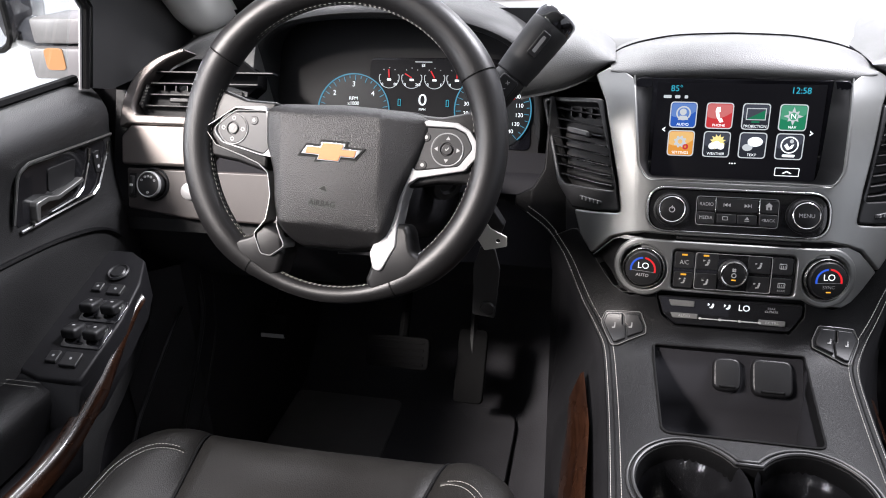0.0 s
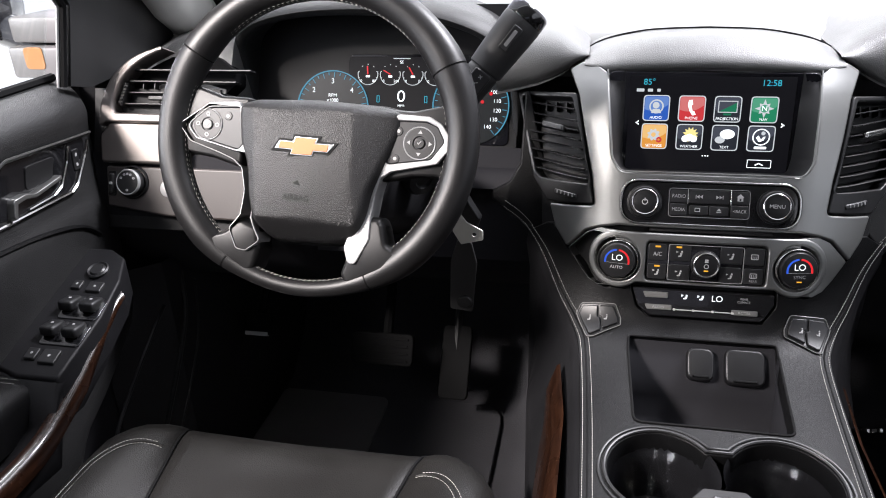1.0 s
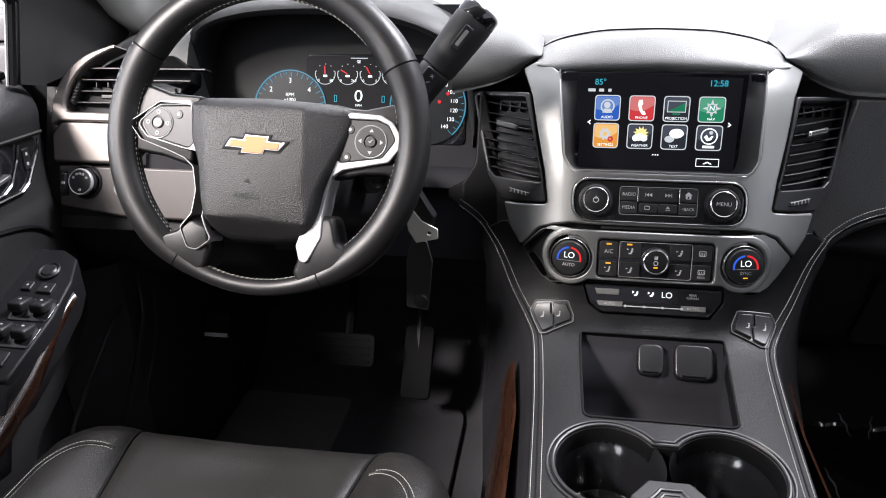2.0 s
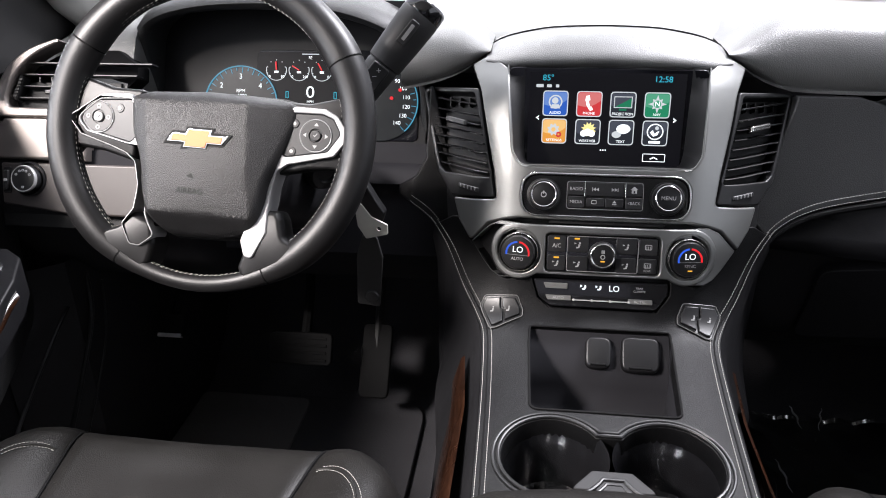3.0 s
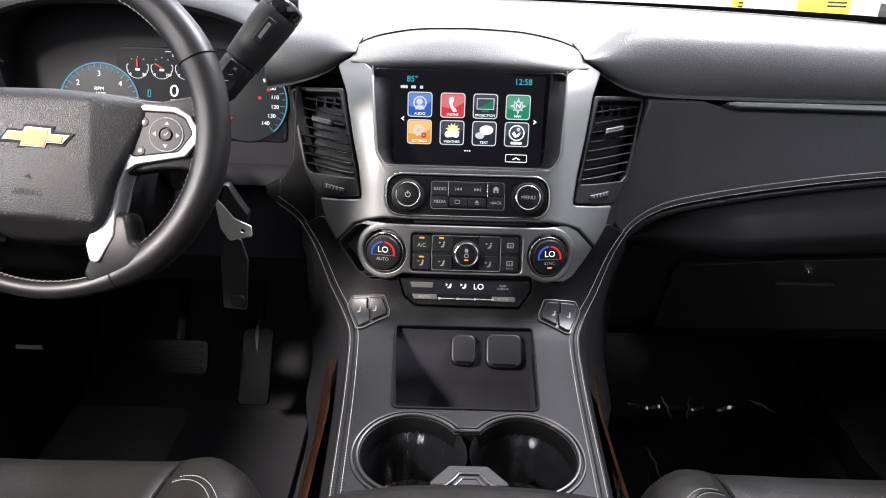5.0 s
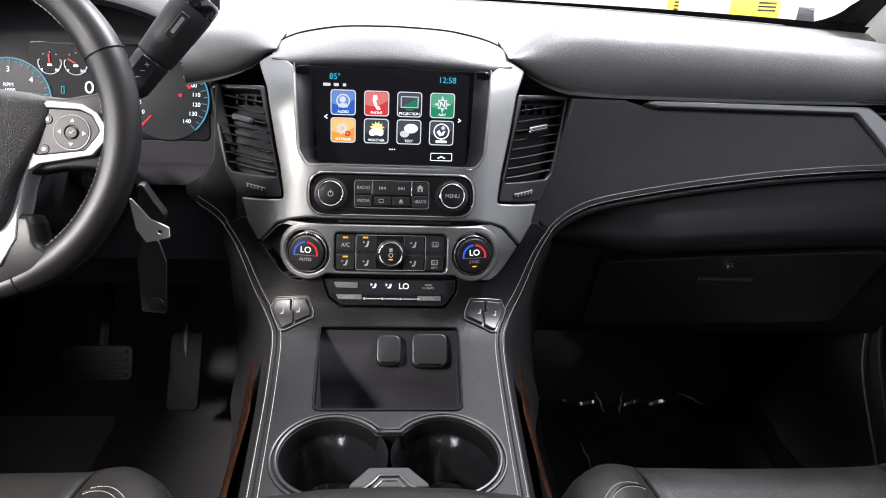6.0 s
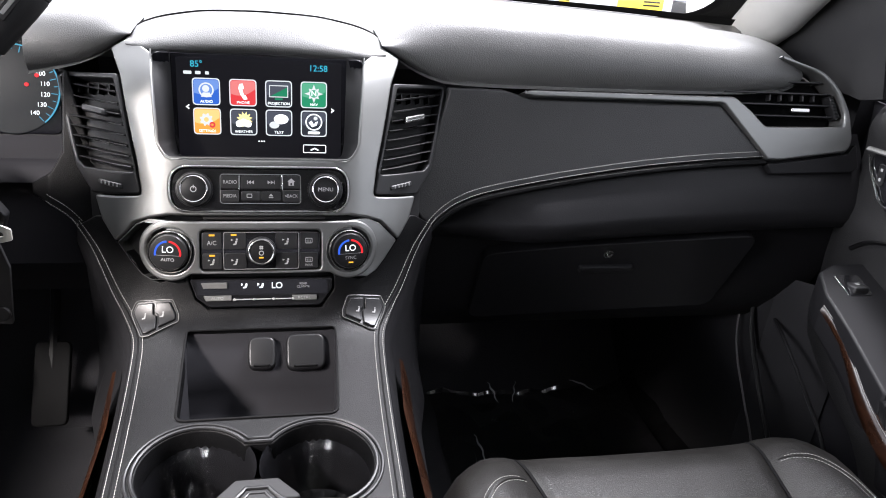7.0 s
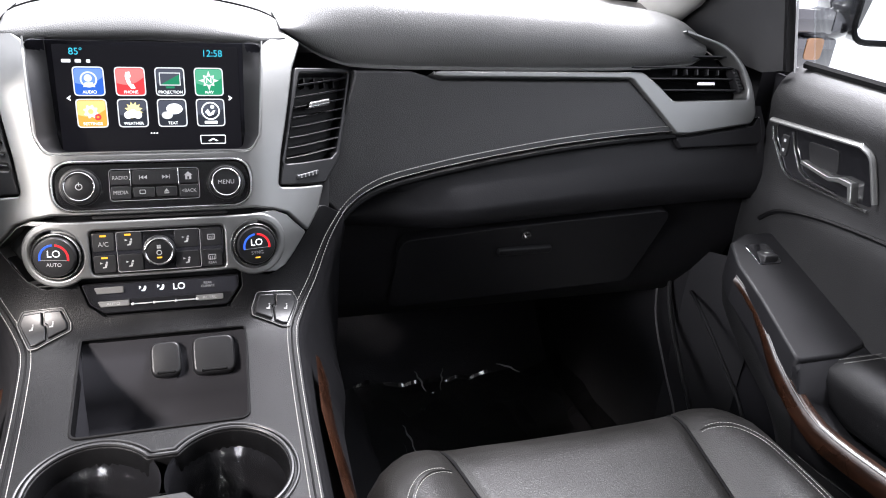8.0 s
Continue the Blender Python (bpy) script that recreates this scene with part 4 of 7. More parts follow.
part("ring", lathe(m, [(0.0145, 0.0140), (0.0145, 0.0157), (0.0137, 0.0162), (0.0124, 0.0157), (0.0122, 0.0140)]), CHROME, fan)
part("cap", lathe(m, [(0.0124, 0.0135), (0.0124, 0.0148), (0.0110, 0.0153), (0.0, 0.0154)]), PLASTIC, fan)
bm = sheet(ring(0, -0.0010, 0.0028, 18), on(m), 0.0160, -0.0153, 0.0001, 0, holes=[ring(0, -0.0010, 0.0019, 18)], step=0.01)
for k in range(4):
    a = math.pi / 4 + k * math.pi / 2
    sheet(ring(0.0014 * math.cos(a), 0.0052 + 0.0014 * math.sin(a), 0.0011, 8), on(m), 0.0160, -0.0153, 0.0001, 0, bm=bm, step=0.01)
part("fan_mark", bm, PRINT, fan)
part("indicator", sheet(rrect(0, -0.0062, 0.0050, 0.0015, 0.0005), on(m), 0.0162, -0.0150, 0.0002, 0), LIT_AMBER, fan)


def arc_band(cu, cv, r0, r1, a0, a1, n=12):
    ang = [a0 + (a1 - a0) * i / n for i in range(n + 1)]
    return [(cu + r1 * math.cos(a), cv + r1 * math.sin(a)) for a in ang] + [(cu + r0 * math.cos(a), cv + r0 * math.sin(a)) for a in ang[::-1]]


for s, word in ((-1, "AUTO"), (1, "SYNC")):
    m = basis(stack, s * 0.097, 0.6275) @ Matrix.Diagonal((0.90, 0.90, 1, 1))
    f = on(m)
    knob = part("temperature_knob", lathe(m, [(0.0250, 0.002), (0.0250, 0.0085), (0.0232, 0.0095), (0.0226, 0.0150), (0.0216, 0.0165), (0.0200, 0.0168)], 40), PLASTIC, climate)
    part("ring", lathe(m, [(0.0264, 0.004), (0.0264, 0.0110), (0.0256, 0.0120), (0.0244, 0.0114), (0.0240, 0.006)], 40), CHROME, knob)
    part("face", lathe(m, [(0.0204, 0.0155), (0.0204, 0.0163), (0.0196, 0.0166), (0.0, 0.0166)], 40), GLASS_BLACK, knob)
    part("cold_arc", sheet(arc_band(0, -0.001, 0.0138, 0.0162, math.radians(95), math.radians(190)), f, 0.0172, -0.0165, 0.0002, 0), LIT_BLUE, knob, "lit blue arc")
    part("hot_arc", sheet(arc_band(0, -0.001, 0.0138, 0.0162, math.radians(-10), math.radians(85)), f, 0.0172, -0.0165, 0.0002, 0), LIT_RED, knob, "lit red arc")
    letters("LO", 0.0112, f, 0, 0.0038, LIT_WHITE, knob, 0.0173)
    letters(word, 0.0058, f, 0, -0.0085, PRINT, knob, 0.0172)
    part("divider", sheet(rrect(0, -0.0032, 0.030, 0.0005, 0.0001), f, 0.0171, -0.0165, 0.0001, 0), PRINT_DIM, knob)
    if s > 0:
        part("indicator", sheet(rrect(0, -0.0145, 0.006, 0.0016, 0.0005), f, 0.0172, -0.0165, 0.0002, 0), LIT_AMBER, knob)

# rear climate panel
tray = rounded([(-0.079, 0.5965), (0.079, 0.5965), (0.079, 0.584), (0.066, 0.5635), (-0.058, 0.5635), (-0.072, 0.575)], [0.002, 0.002, 0.004, 0.008, 0.008, 0.006])
rear_panel = part("rear_climate_panel", sheet(tray, stack, 0.004, 0.02, 0.0015, 0.008), PIANO, centre_stack, "gloss black rear climate panel")
for u, v, w, word in ((-0.0525, 0.5895, 0.029, ""), (-0.0490, 0.5745, 0.031, "AUTO"), (0.0470, 0.5735, 0.029, "RCTRL")):
    key = part("key", sheet(rounded([(u - w / 2, v + 0.0035), (u - w / 2 + 0.003, v - 0.0035), (u + w / 2, v - 0.0035), (u + w / 2, v + 0.0035)], 0.0012), stack, 0.0066, 0.0, 0.0012, 0), GREY_BUTTON, rear_panel, "grey key")
    if word:
        letters(word, 0.0048, stack, u, v, PRINT, key, 0.0070)
bm = bmesh.new()
for k in range(3):
    sheet(rrect(-0.020 + 0.0215 * k, 0.5725, 0.0175, 0.0016, 0.0006), stack, 0.0066, 0.0, 0.0005, 0, bm=bm)
part("lever_line", bm, PRINT, rear_panel)
for k in range(4):
    part("bead", sheet(ring(-0.0305 + 0.0215 * k, 0.5725, 0.0018, 10), stack, 0.0070, 0.0, 0.0006, 0, step=0.01), PRINT, rear_panel)
letters("LO", 0.0098, stack, 0.0165, 0.5885, LIT_WHITE, rear_panel, 0.0046)
letters("REAR\nCLIMATE", 0.0036, stack, 0.046, 0.5885, PRINT, rear_panel, 0.0046)
bm = bmesh.new()
for u in (-0.019, -0.001):
    sheet(ring(u + 0.0016, 0.5905, 0.0011, 10), stack, 0.0046, 0.0, 0.0001, 0, bm=bm, step=0.01)
    sheet([(u - 0.002, 0.5862), (u + 0.0012, 0.5862), (u + 0.0028, 0.5893), (u + 0.0002, 0.5893), (u - 0.0005, 0.5875), (u - 0.002, 0.5875)], stack, 0.0046, 0.0, 0.0001, 0, bm=bm)
    sheet([(u - 0.0042, 0.5885), (u - 0.0018, 0.5905), (u - 0.0042, 0.5920)], stack, 0.0046, 0.0, 0.0001, 0, bm=bm)
part("lit_figures", bm, LIT_WHITE, rear_panel)

# seat heater switches
for s in (-1, 1):
    pts = [(0.097, 0.5750), (0.136, 0.5750), (0.1415, 0.564), (0.1285, 0.5325), (0.121, 0.5325), (0.0905, 0.5480), (0.0905, 0.557)]
    pts = pts if s > 0 else mirrored(pts)
    pod = part("seat_heater_switch", sheet(rounded(pts, 0.004), stack, 0.0035, 0.01, 0.0015, 0.006), PLASTIC, centre_stack, "black seat heater switch pair")
    part("pod_edge", tube([stack(u, v, 0.0034) for u, v in dense(rounded(pts, 0.004), 0.004)], 0.0006, 5, closed=True), GREY_BUTTON, pod, "thin grey edge")
    for a in (0, 1):
        if a == 0:
            q = [(0.0992, 0.5718), (0.1145, 0.5722), (0.1145, 0.5600), (0.1115, 0.5575), (0.1115, 0.5410), (0.0937, 0.5500), (0.0937, 0.5570)]
        else:
            q = [(0.1163, 0.5722), (0.1340, 0.5718), (0.1383, 0.5630), (0.1265, 0.5355), (0.1220, 0.5355), (0.1133, 0.5398), (0.1133, 0.5565), (0.1163, 0.5590)]
        q = q if s > 0 else mirrored(q)
        key = part("rocker", sheet(rounded(q, 0.0018), stack, 0.0062, 0.0, 0.0015, 0.006), PLASTIC, pod)
        uc, vc = s * (0.1075 if a == 0 else 0.126), 0.5565
        bm = sheet([(uc - 0.002, vc - 0.0025), (uc + 0.0015, vc - 0.0025), (uc + 0.0022, vc + 0.002), (uc + 0.0008, vc + 0.002), (uc, vc - 0.001), (uc - 0.002, vc - 0.001)], stack, 0.0068, 0.0, 0.0001, 0)
        sheet(ring(uc + 0.0014, vc + 0.0034, 0.0009, 8), stack, 0.0066, 0.0, 0.0001, 0, bm=bm, step=0.01)
        part("seat_mark", bm, PRINT_DIM, key)

# ---- touchscreen ----
touchscreen = thing("touchscreen", "lit touchscreen showing two rows of app icons", "touchscreen", (0, 0.84, 0.70))
M_SCREEN = Matrix(((1, 0, 0, 0), (0, math.sin(radians(9)), -math.cos(radians(9)), 0.847), (0, math.cos(radians(9)), math.sin(radians(9)), 0.765), (0, 0, 0, 1)))
SCR = on(M_SCREEN)
part("screen_glass", sheet(rrect(0, -0.002, 0.240, 0.125, 0.008), SCR, 0.0, 0.01, 0.001, 0.0), GLASS_BLACK, touchscreen, "black glass")
part("display", sheet(rrect(0.0, -0.0015, 0.188, 0.114, 0.001), SCR, 0.0008, 0.0, 0.0002, 0.0), LCD, touchscreen, "lit dark display")
# side walls of the recess, from the glass forward to the bezel
def finer(pts, k=6):
    """The open outline with each stretch cut into k."""
    return [tuple(Vector(p).lerp(Vector(q), i / k)) for p, q in zip(pts, pts[1:]) for i in range(k)] + [pts[-1]]


rim = finer(rounded([(-0.1195, 0.826), (-0.1095, 0.735), (-0.100, 0.7215), (0.100, 0.7215), (0.1095, 0.735), (0.1195, 0.826)], [0, 0.02, 0.012, 0.012, 0.02, 0], 6))
deep = finer(rounded([(-0.100, 0.826), (-0.098, 0.726), (-0.095, 0.7085), (0.095, 0.7085), (0.098, 0.726), (0.100, 0.826)], [0, 0.02, 0.008, 0.008, 0.02, 0], 6))
rows = []
for a in range(5):
    row = []
    for p, q in zip(rim, deep):
        row.append(stack(p[0], p[1], 0.002).lerp(SCR(q[0], (q[1] - 0.765) / math.cos(radians(9)), 0.0006), a / 4))
    rows.append(row)
part("recess_wall", flat_loft(rows), MATTE, touchscreen, "satin black recess", angle=80)
rim_line = [stack(p[0], p[1], 0.0066) for p in rounded([(-0.1195, 0.822), (-0.1095, 0.735), (-0.100, 0.7215), (0.100, 0.7215), (0.1095, 0.735), (0.1195, 0.822)], [0, 0.02, 0.012, 0.012, 0.02, 0], 6)]
part("edge_line", tube(rim_line, 0.0010, 6), SILVER, touchscreen, "thin bright edge")


def icon(u, v, word, face, draw):
    key = part("app_icon", sheet(rrect(u, v, 0.0310, 0.0310, 0.0045), SCR, 0.0012, 0.0, 0.0001, 0), LIT_GREY, touchscreen, word.lower() + " app icon")
    part("tile", sheet(rrect(u, v, 0.0285, 0.0285, 0.0037), SCR, 0.0015, 0.0, 0.0001, 0), face, key)
    shine = {"icon_blue": SHINE_BLUE, "icon_red": SHINE_RED, "icon_orange": SHINE_ORANGE, "icon_green": SHINE_GREEN}.get(face.name, SHINE_DARK)
    sweep = [(u - 0.0138, v + 0.0135)] + [(u - 0.0138 + 0.0276 * a / 10, v - 0.0015 - 0.0030 * math.sin(a / 10 * 3.1) + 0.0060 * (a / 10) ** 2) for a in range(11)] + [(u + 0.0138, v + 0.0135)]
    part("shine", sheet(rounded(sweep, [0.003] + [0.0] * 11 + [0.003]), SCR, 0.00165, 0.0, 0.00005, 0), shine, key)
    if word != "plain":
        letters(word, 0.0044, SCR, u, v - 0.0113, LIT_WHITE, key, 0.0018)
    else:
        letters_bar = sheet(rrect(u, v - 0.0108, 0.014, 0.003, 0.001), SCR, 0.0018, 0.0, 0.0001, 0)
        part("bar", letters_bar, LIT_WHITE, key)
    for pts, holes, material in draw:
        part("figure", sheet([(u + a, v + b) for a, b in pts], SCR, 0.0018, 0.0, 0.0001, 0, holes=[[(u + a, v + b) for a, b in h] for h in holes]), material, key)


V1, V2 = 0.0178, -0.0162
COL = (-0.0615, -0.0203, 0.0205, 0.0615)
icon(COL[0], V1, "AUDIO", ICON_BLUE, [(ring(0, 0.002, 0.0085, 20), [ring(0, 0.002, 0.0068, 20)], LIT_GREY), (ring(-0.0005, 0.0035, 0.0040, 14), [], LIT_GREY), ([(-0.006, -0.006), (0.006, -0.006), (0.004, -0.001), (-0.004, -0.001)], [], LIT_GREY)])
icon(COL[1], V1, "PHONE", ICON_RED, [([(-0.004, 0.010), (0.000, 0.0105), (0.001, 0.005), (-0.001, 0.004), (0.001, -0.003), (0.003, -0.003), (0.005, -0.007), (0.001, -0.008), (-0.003, -0.002), (-0.005, 0.005)], [], LIT_WHITE)])
icon(COL[2], V1, "PROJECTION", ICON_DARK, [([(-0.011, -0.004), (0.011, -0.004), (0.011, 0.010), (-0.011, 0.010)], [[(-0.010, -0.003), (0.010, -0.003), (0.010, 0.009), (-0.010, 0.009)]], LIT_GREY), ([(-0.010, -0.003), (0.010, -0.003), (0.010, 0.008)], [], LIT_GREEN), (rrect(0, -0.006, 0.009, 0.0022, 0.0005), [], LIT_GREEN)])
star = []
for k in range(16):
    r = (0.011, 0.0055, 0.0085, 0.0055)[k % 4]
    star.append((r * math.sin(k * math.pi / 8), 0.0015 + r * math.cos(k * math.pi / 8)))
icon(COL[3], V1, "NAV", ICON_GREEN, [(star, [ring(0, 0.0015, 0.0046, 14)], LIT_GREY)])
letters("N", 0.0085, SCR, COL[3], V1 + 0.0015, LIT_WHITE, touchscreen, 0.0019)
gear = []
for k in range(32):
    r = 0.0075 if (k // 2) % 2 else 0.0058
    gear.append((-0.001 + r * math.cos(k * math.pi / 16), 0.002 + r * math.sin(k * math.pi / 16)))
icon(COL[0], V2, "SETTINGS", ICON_ORANGE, [(gear, [ring(-0.001, 0.002, 0.0028, 12)], LIT_GREY), (ring(0.0055, -0.004, 0.0036, 12), [ring(0.0055, -0.004, 0.0014, 10)], ICON_RED)])
sun = []
for k in range(24):
    r = 0.0095 if k % 2 else 0.0062
    sun.append((0.001 + r * math.cos(k * math.pi / 12), 0.003 + r * math.sin(k * math.pi / 12)))
icon(COL[1], V2, "WEATHER", ICON_DARK, [(sun, [], glow("lit_sun", (1.0, 0.85, 0.35), 1.0))])
for du, dv, r in ((-0.005, -0.002, 0.004), (0.000, -0.0005, 0.0045), (0.005, -0.002, 0.004)):
    part("cloud", sheet(ring(COL[1] + du, V2 + dv, r, 16), SCR, 0.0021, 0.0, 0.0001, 0), LIT_WHITE, touchscreen)
bubble = [(0.0085 * math.cos(a), 0.0045 + 0.0058 * math.sin(a)) for a in np.linspace(0, 2 * math.pi, 20, endpoint=False)]
bubble2 = [(-0.0055 + 0.0058 * math.cos(a), -0.0025 + 0.0042 * math.sin(a)) for a in np.linspace(0, 2 * math.pi, 18, endpoint=False)]
icon(COL[2], V2, "TEXT", ICON_DARK, [([(a + 0.0025, b) for a, b in bubble], [], LIT_WHITE), (bubble2, [], LIT_GREY)])
icon(COL[3], V2, "plain", ICON_DARK, [(ring(0, 0.002, 0.0100, 24), [ring(0, 0.002, 0.0086, 24)], LIT_WHITE), ([(-0.006, 0.001), (-0.002, -0.004), (0.003, -0.002), (0.005, 0.003), (0.002, 0.002), (0.000, -0.001), (-0.003, 0.004)], [], LIT_WHITE), (ring(0.002, 0.0065, 0.0024, 10), [], LIT_GREY)])
letters("85°", 0.0100, SCR, -0.0715, 0.0485, LIT_CYAN, touchscreen, 0.0015, "readout")
letters("12:58", 0.0100, SCR, 0.0665, 0.0485, LIT_CYAN, touchscreen, 0.0015, "clock_readout")
for u, w in ((-0.0815, 0.009), (-0.0700, 0.006), (-0.0600, 0.004)):
    part("status_mark", sheet(rrect(u, 0.0390, w, 0.0036, 0.001), SCR, 0.0015, 0.0, 0.0001, 0), LIT_GREY, touchscreen)
part("page_arrow", sheet([(-0.0850, 0.0), (-0.0810, 0.0030), (-0.0810, 0.0012), (-0.0828, 0.0), (-0.0810, -0.0012), (-0.0810, -0.0030)], SCR, 0.0015, 0.0, 0.0001, 0), LIT_WHITE, touchscreen)
part("page_arrow", sheet([(0.0860, 0.0), (0.0820, 0.0030), (0.0820, 0.0012), (0.0838, 0.0), (0.0820, -0.0012), (0.0820, -0.0030)], SCR, 0.0015, 0.0, 0.0001, 0), LIT_WHITE, touchscreen)
tab = rrect(0.0625, -0.0465, 0.0275, 0.0100, 0.0012)
part("tab_key", sheet(tab, SCR, 0.0015, 0.0, 0.0001, 0, holes=[inset(ccw(tab), 0.0007)]), LIT_WHITE, touchscreen)
part("tab_mark", sheet([(0.0570, -0.0480), (0.0625, -0.0450), (0.0680, -0.0480), (0.0660, -0.0485), (0.0625, -0.0466), (0.0590, -0.0485)], SCR, 0.0016, 0.0, 0.0001, 0), LIT_WHITE, touchscreen)
for k in range(3):
    part("page_dot", sheet(ring(-0.003 + 0.003 * k, -0.0385, 0.0009, 8), SCR, 0.0015, 0.0, 0.0001, 0, step=0.01), LIT_WHITE, touchscreen)

# ---- vents beside the stack ----
def stack_vent(s):
    vent = thing("air_vent", "upright dashboard air vent with eight thin black slats", "air vent", (s * 0.18, 0.84, 0.67), "vents beside the screen")
    pts = [(0.1555, 0.7965), (0.2335, 0.786), (0.2045, 0.694), (0.1845, 0.672), (0.1280, 0.6825), (0.1325, 0.7025)]
    hole = [(0.1610, 0.7905), (0.2270, 0.7815), (0.2015, 0.7015), (0.1945, 0.6965), (0.1375, 0.7030), (0.1345, 0.7070)]
    fm = (lambda p: p) if s > 0 else mirrored
    part("surround", sheet(rounded(fm(pts), 0.004), stack, 0.005, 0.02, 0.002, 0.008, holes=[rounded(fm(hole), 0.003)]), PLASTIC, vent)
    # Shallow sheet whose near-black stands in for the shade of a deep duct.
    part("duct", sheet(rounded(fm(hole), 0.003), stack, -0.020, 0.03, 0.0005, 0.01), VENT_SHADE, vent)
    lo_e = spl((0.70, 0.7905), (0.1355, 0.1610))
    hi_e = spl((0.6965, 0.7015, 0.7815), (0.1955, 0.2005, 0.2262))
    for v in (0.7080, 0.7180, 0.7280, 0.7380, 0.7475, 0.7575, 0.7675, 0.7790):
        a, b = lo_e(v) + 0.0008, hi_e(v - 0.004) - 0.0008
        sec_ = []
        for j in range(9):
            u = a + (b - a) * j / 8
            vv = v - 0.0020 * (j / 8)
            sec_.append([stack(s * u, vv - 0.0008, 0.0030), stack(s * u, vv, 0.0036), stack(s * u, vv + 0.0007, 0.0028), stack(s * u, vv + 0.0030, -0.014), stack(s * u, vv + 0.0012, -0.014)])
        part("slat", loft(sec_), SLAT, vent)
    for k in range(4):
        u = 0.172 + 0.013 * k
        part("vane", sheet(rrect(s * u, 0.781 - 0.0018 * k, 0.0018, 0.010, 0.0005), stack, -0.004, 0.016, 0.0004, 0), PLASTIC, vent)
    part("slider", sheet(rrect(s * 0.1815, 0.7560, 0.027, 0.0065, 0.002), stack, 0.009, 0.0, 0.002, 0), CHROME if s > 0 else BUTTON, vent, "bright slider tab" if s > 0 else "")
    roll = part("roller", sheet(rrect(s * 0.161, 0.6865, 0.027, 0.0052, 0.002), stack, 0.0075, 0.0, 0.0015, 0.01), BUTTON, vent)
    for k in range(5):
        part("ridge", sheet(rrect(s * (0.152 + 0.0045 * k), 0.6868 - 0.0001 * k, 0.0012, 0.0036, 0.0003), stack, 0.0083, 0.0, 0.0003, 0), PRINT_DIM, roll)
    return vent


stack_vent(1)
stack_vent(-1)


# ---- centre console ----
console = thing("centre_console", "black leather-wrapped centre console with twin cup holders", "centre console", (0, 0.5, 0.0))
width_of = spl((0.20, 0.30, 0.40, 0.47, 0.53, 0.545, 0.565, 0.59, 0.61, 0.628, 0.645), (0.127, 0.1295, 0.132, 0.135, 0.1395, 0.144, 0.154, 0.173, 0.190, 0.207, 0.226))
edge = [(width_of(v), v) for v in np.linspace(0.645, 0.20, 60)]
# parts of the top that are cut away
store = rounded([(-0.081, 0.5345), (-0.0815, 0.510), (-0.0780, 0.3935), (0.0755, 0.3935), (0.0815, 0.510), (0.081, 0.5345)], [0.004, 0.01, 0.01, 0.01, 0.01, 0.004])


def peanut(r, c, neck_front, neck_rear, n=40, v0=0.330):
    """Outline of two round cups joined by a neck."""
    out = []
    a0, a1 = math.asin((neck_front) / r), math.asin((neck_rear) / r)
    for i in range(n + 1):
        a = (math.pi - a0) - (2 * math.pi - a0 - a1) * i / n
        out.append((c + r * math.cos(a), v0 + r * math.sin(a)))
    return out + [(-u, v) for u, v in out[::-1]]


cup_hole = peanut(0.0495, 0.0545, 0.0270, 0.0240)
low_top = [(u, v) for u, v in edge if v < 0.636]
shoulder = [(0.184, 0.648), (0.176, 0.650), (0.1575, 0.6265), (0.140, 0.613), (0.128, 0.599), (0.1105, 0.5935), (0.090, 0.598)]
cut_low = [(0.0815, 0.600), (0.0815, 0.583), (0.067, 0.5615), (-0.059, 0.5615), (-0.0735, 0.574), (-0.0815, 0.600)]
body_outline = [(-u, v) for u, v in low_top] + low_top[::-1] + shoulder + cut_low + [(-u, v) for u, v in shoulder[::-1]]
part("top_cover", sheet(body_outline, stack, 0.002, 0.02, 0.0015, 0.008, holes=[store, cup_hole]), LEATHER, console, "black leather top with pale stitching")
for s in (-1, 1):
    # flank down to the floor, flared outwards
    rows = []
    for u, v in [e for e in edge if e[1] < 0.636][::2]:
        p = stack(s * u, v, 0.0)
        fl = 0.055 if v < 0.56 else 0.055 * max(0.0, 1 - (v - 0.56) / 0.06)
        rows.append([p + Vector((-s * 0.003, 0.001, 0.0015)), p + Vector((s * 0.0015, 0.002, -0.003)), p + Vector((s * (0.004 + 0.1 * fl), 0.004, -0.02)), p + Vector((s * 0.35 * fl, 0.015, -0.06)), p + Vector((s * fl, 0.02, -0.14)), Vector((p.x + s * fl, p.y + 0.03, 0.04))])
    part("flank", flat_loft(rows), DARK_PANEL, console, "smooth black console side", angle=60)
    bm = stitches([stack(s * (u - 0.0035), v, 0.0026) for u, v in edge if v < 0.64], Vector((0, -0.3, 1)))
    stitches([stack(s * (u - 0.0130), v, 0.0026) for u, v in edge if v < 0.64], Vector((0, -0.3, 1)), bm=bm)
    tagged(part("stitching", bm, THREAD, console, "pale double stitching"), kind="stuff")
    part("seam", tube([stack(s * (u - 0.0082), v, 0.0018) for u, v in edge if v < 0.64], 0.0011, 6), RUBBER, console)
    rows = []
    for y in np.linspace(0.25, 0.70, 24):
        e = max(0.0, (y - 0.60) / 0.10)
        x0, x1 = 0.138 - 0.004 * (y - 0.4), 0.172
        x0 += 0.010 * e
        rows.append([(s * (x0 + 0.012), y, 0.503), (s * (x0 + 0.016), y, 0.500), (s * (x0 + 0.028), y + 0.004, 0.470 - 0.01 * e), (s * (x1 + 0.006), y + 0.012, 0.425 - 0.02 * e), (s * (x1 + 0.006), y + 0.012, 0.415 - 0.02 * e), (s * (x1 - 0.02), y + 0.012, 0.412 - 0.02 * e)])
    part("wood_strip", flat_loft(rows), WOOD, console, "polished brown wood strip")

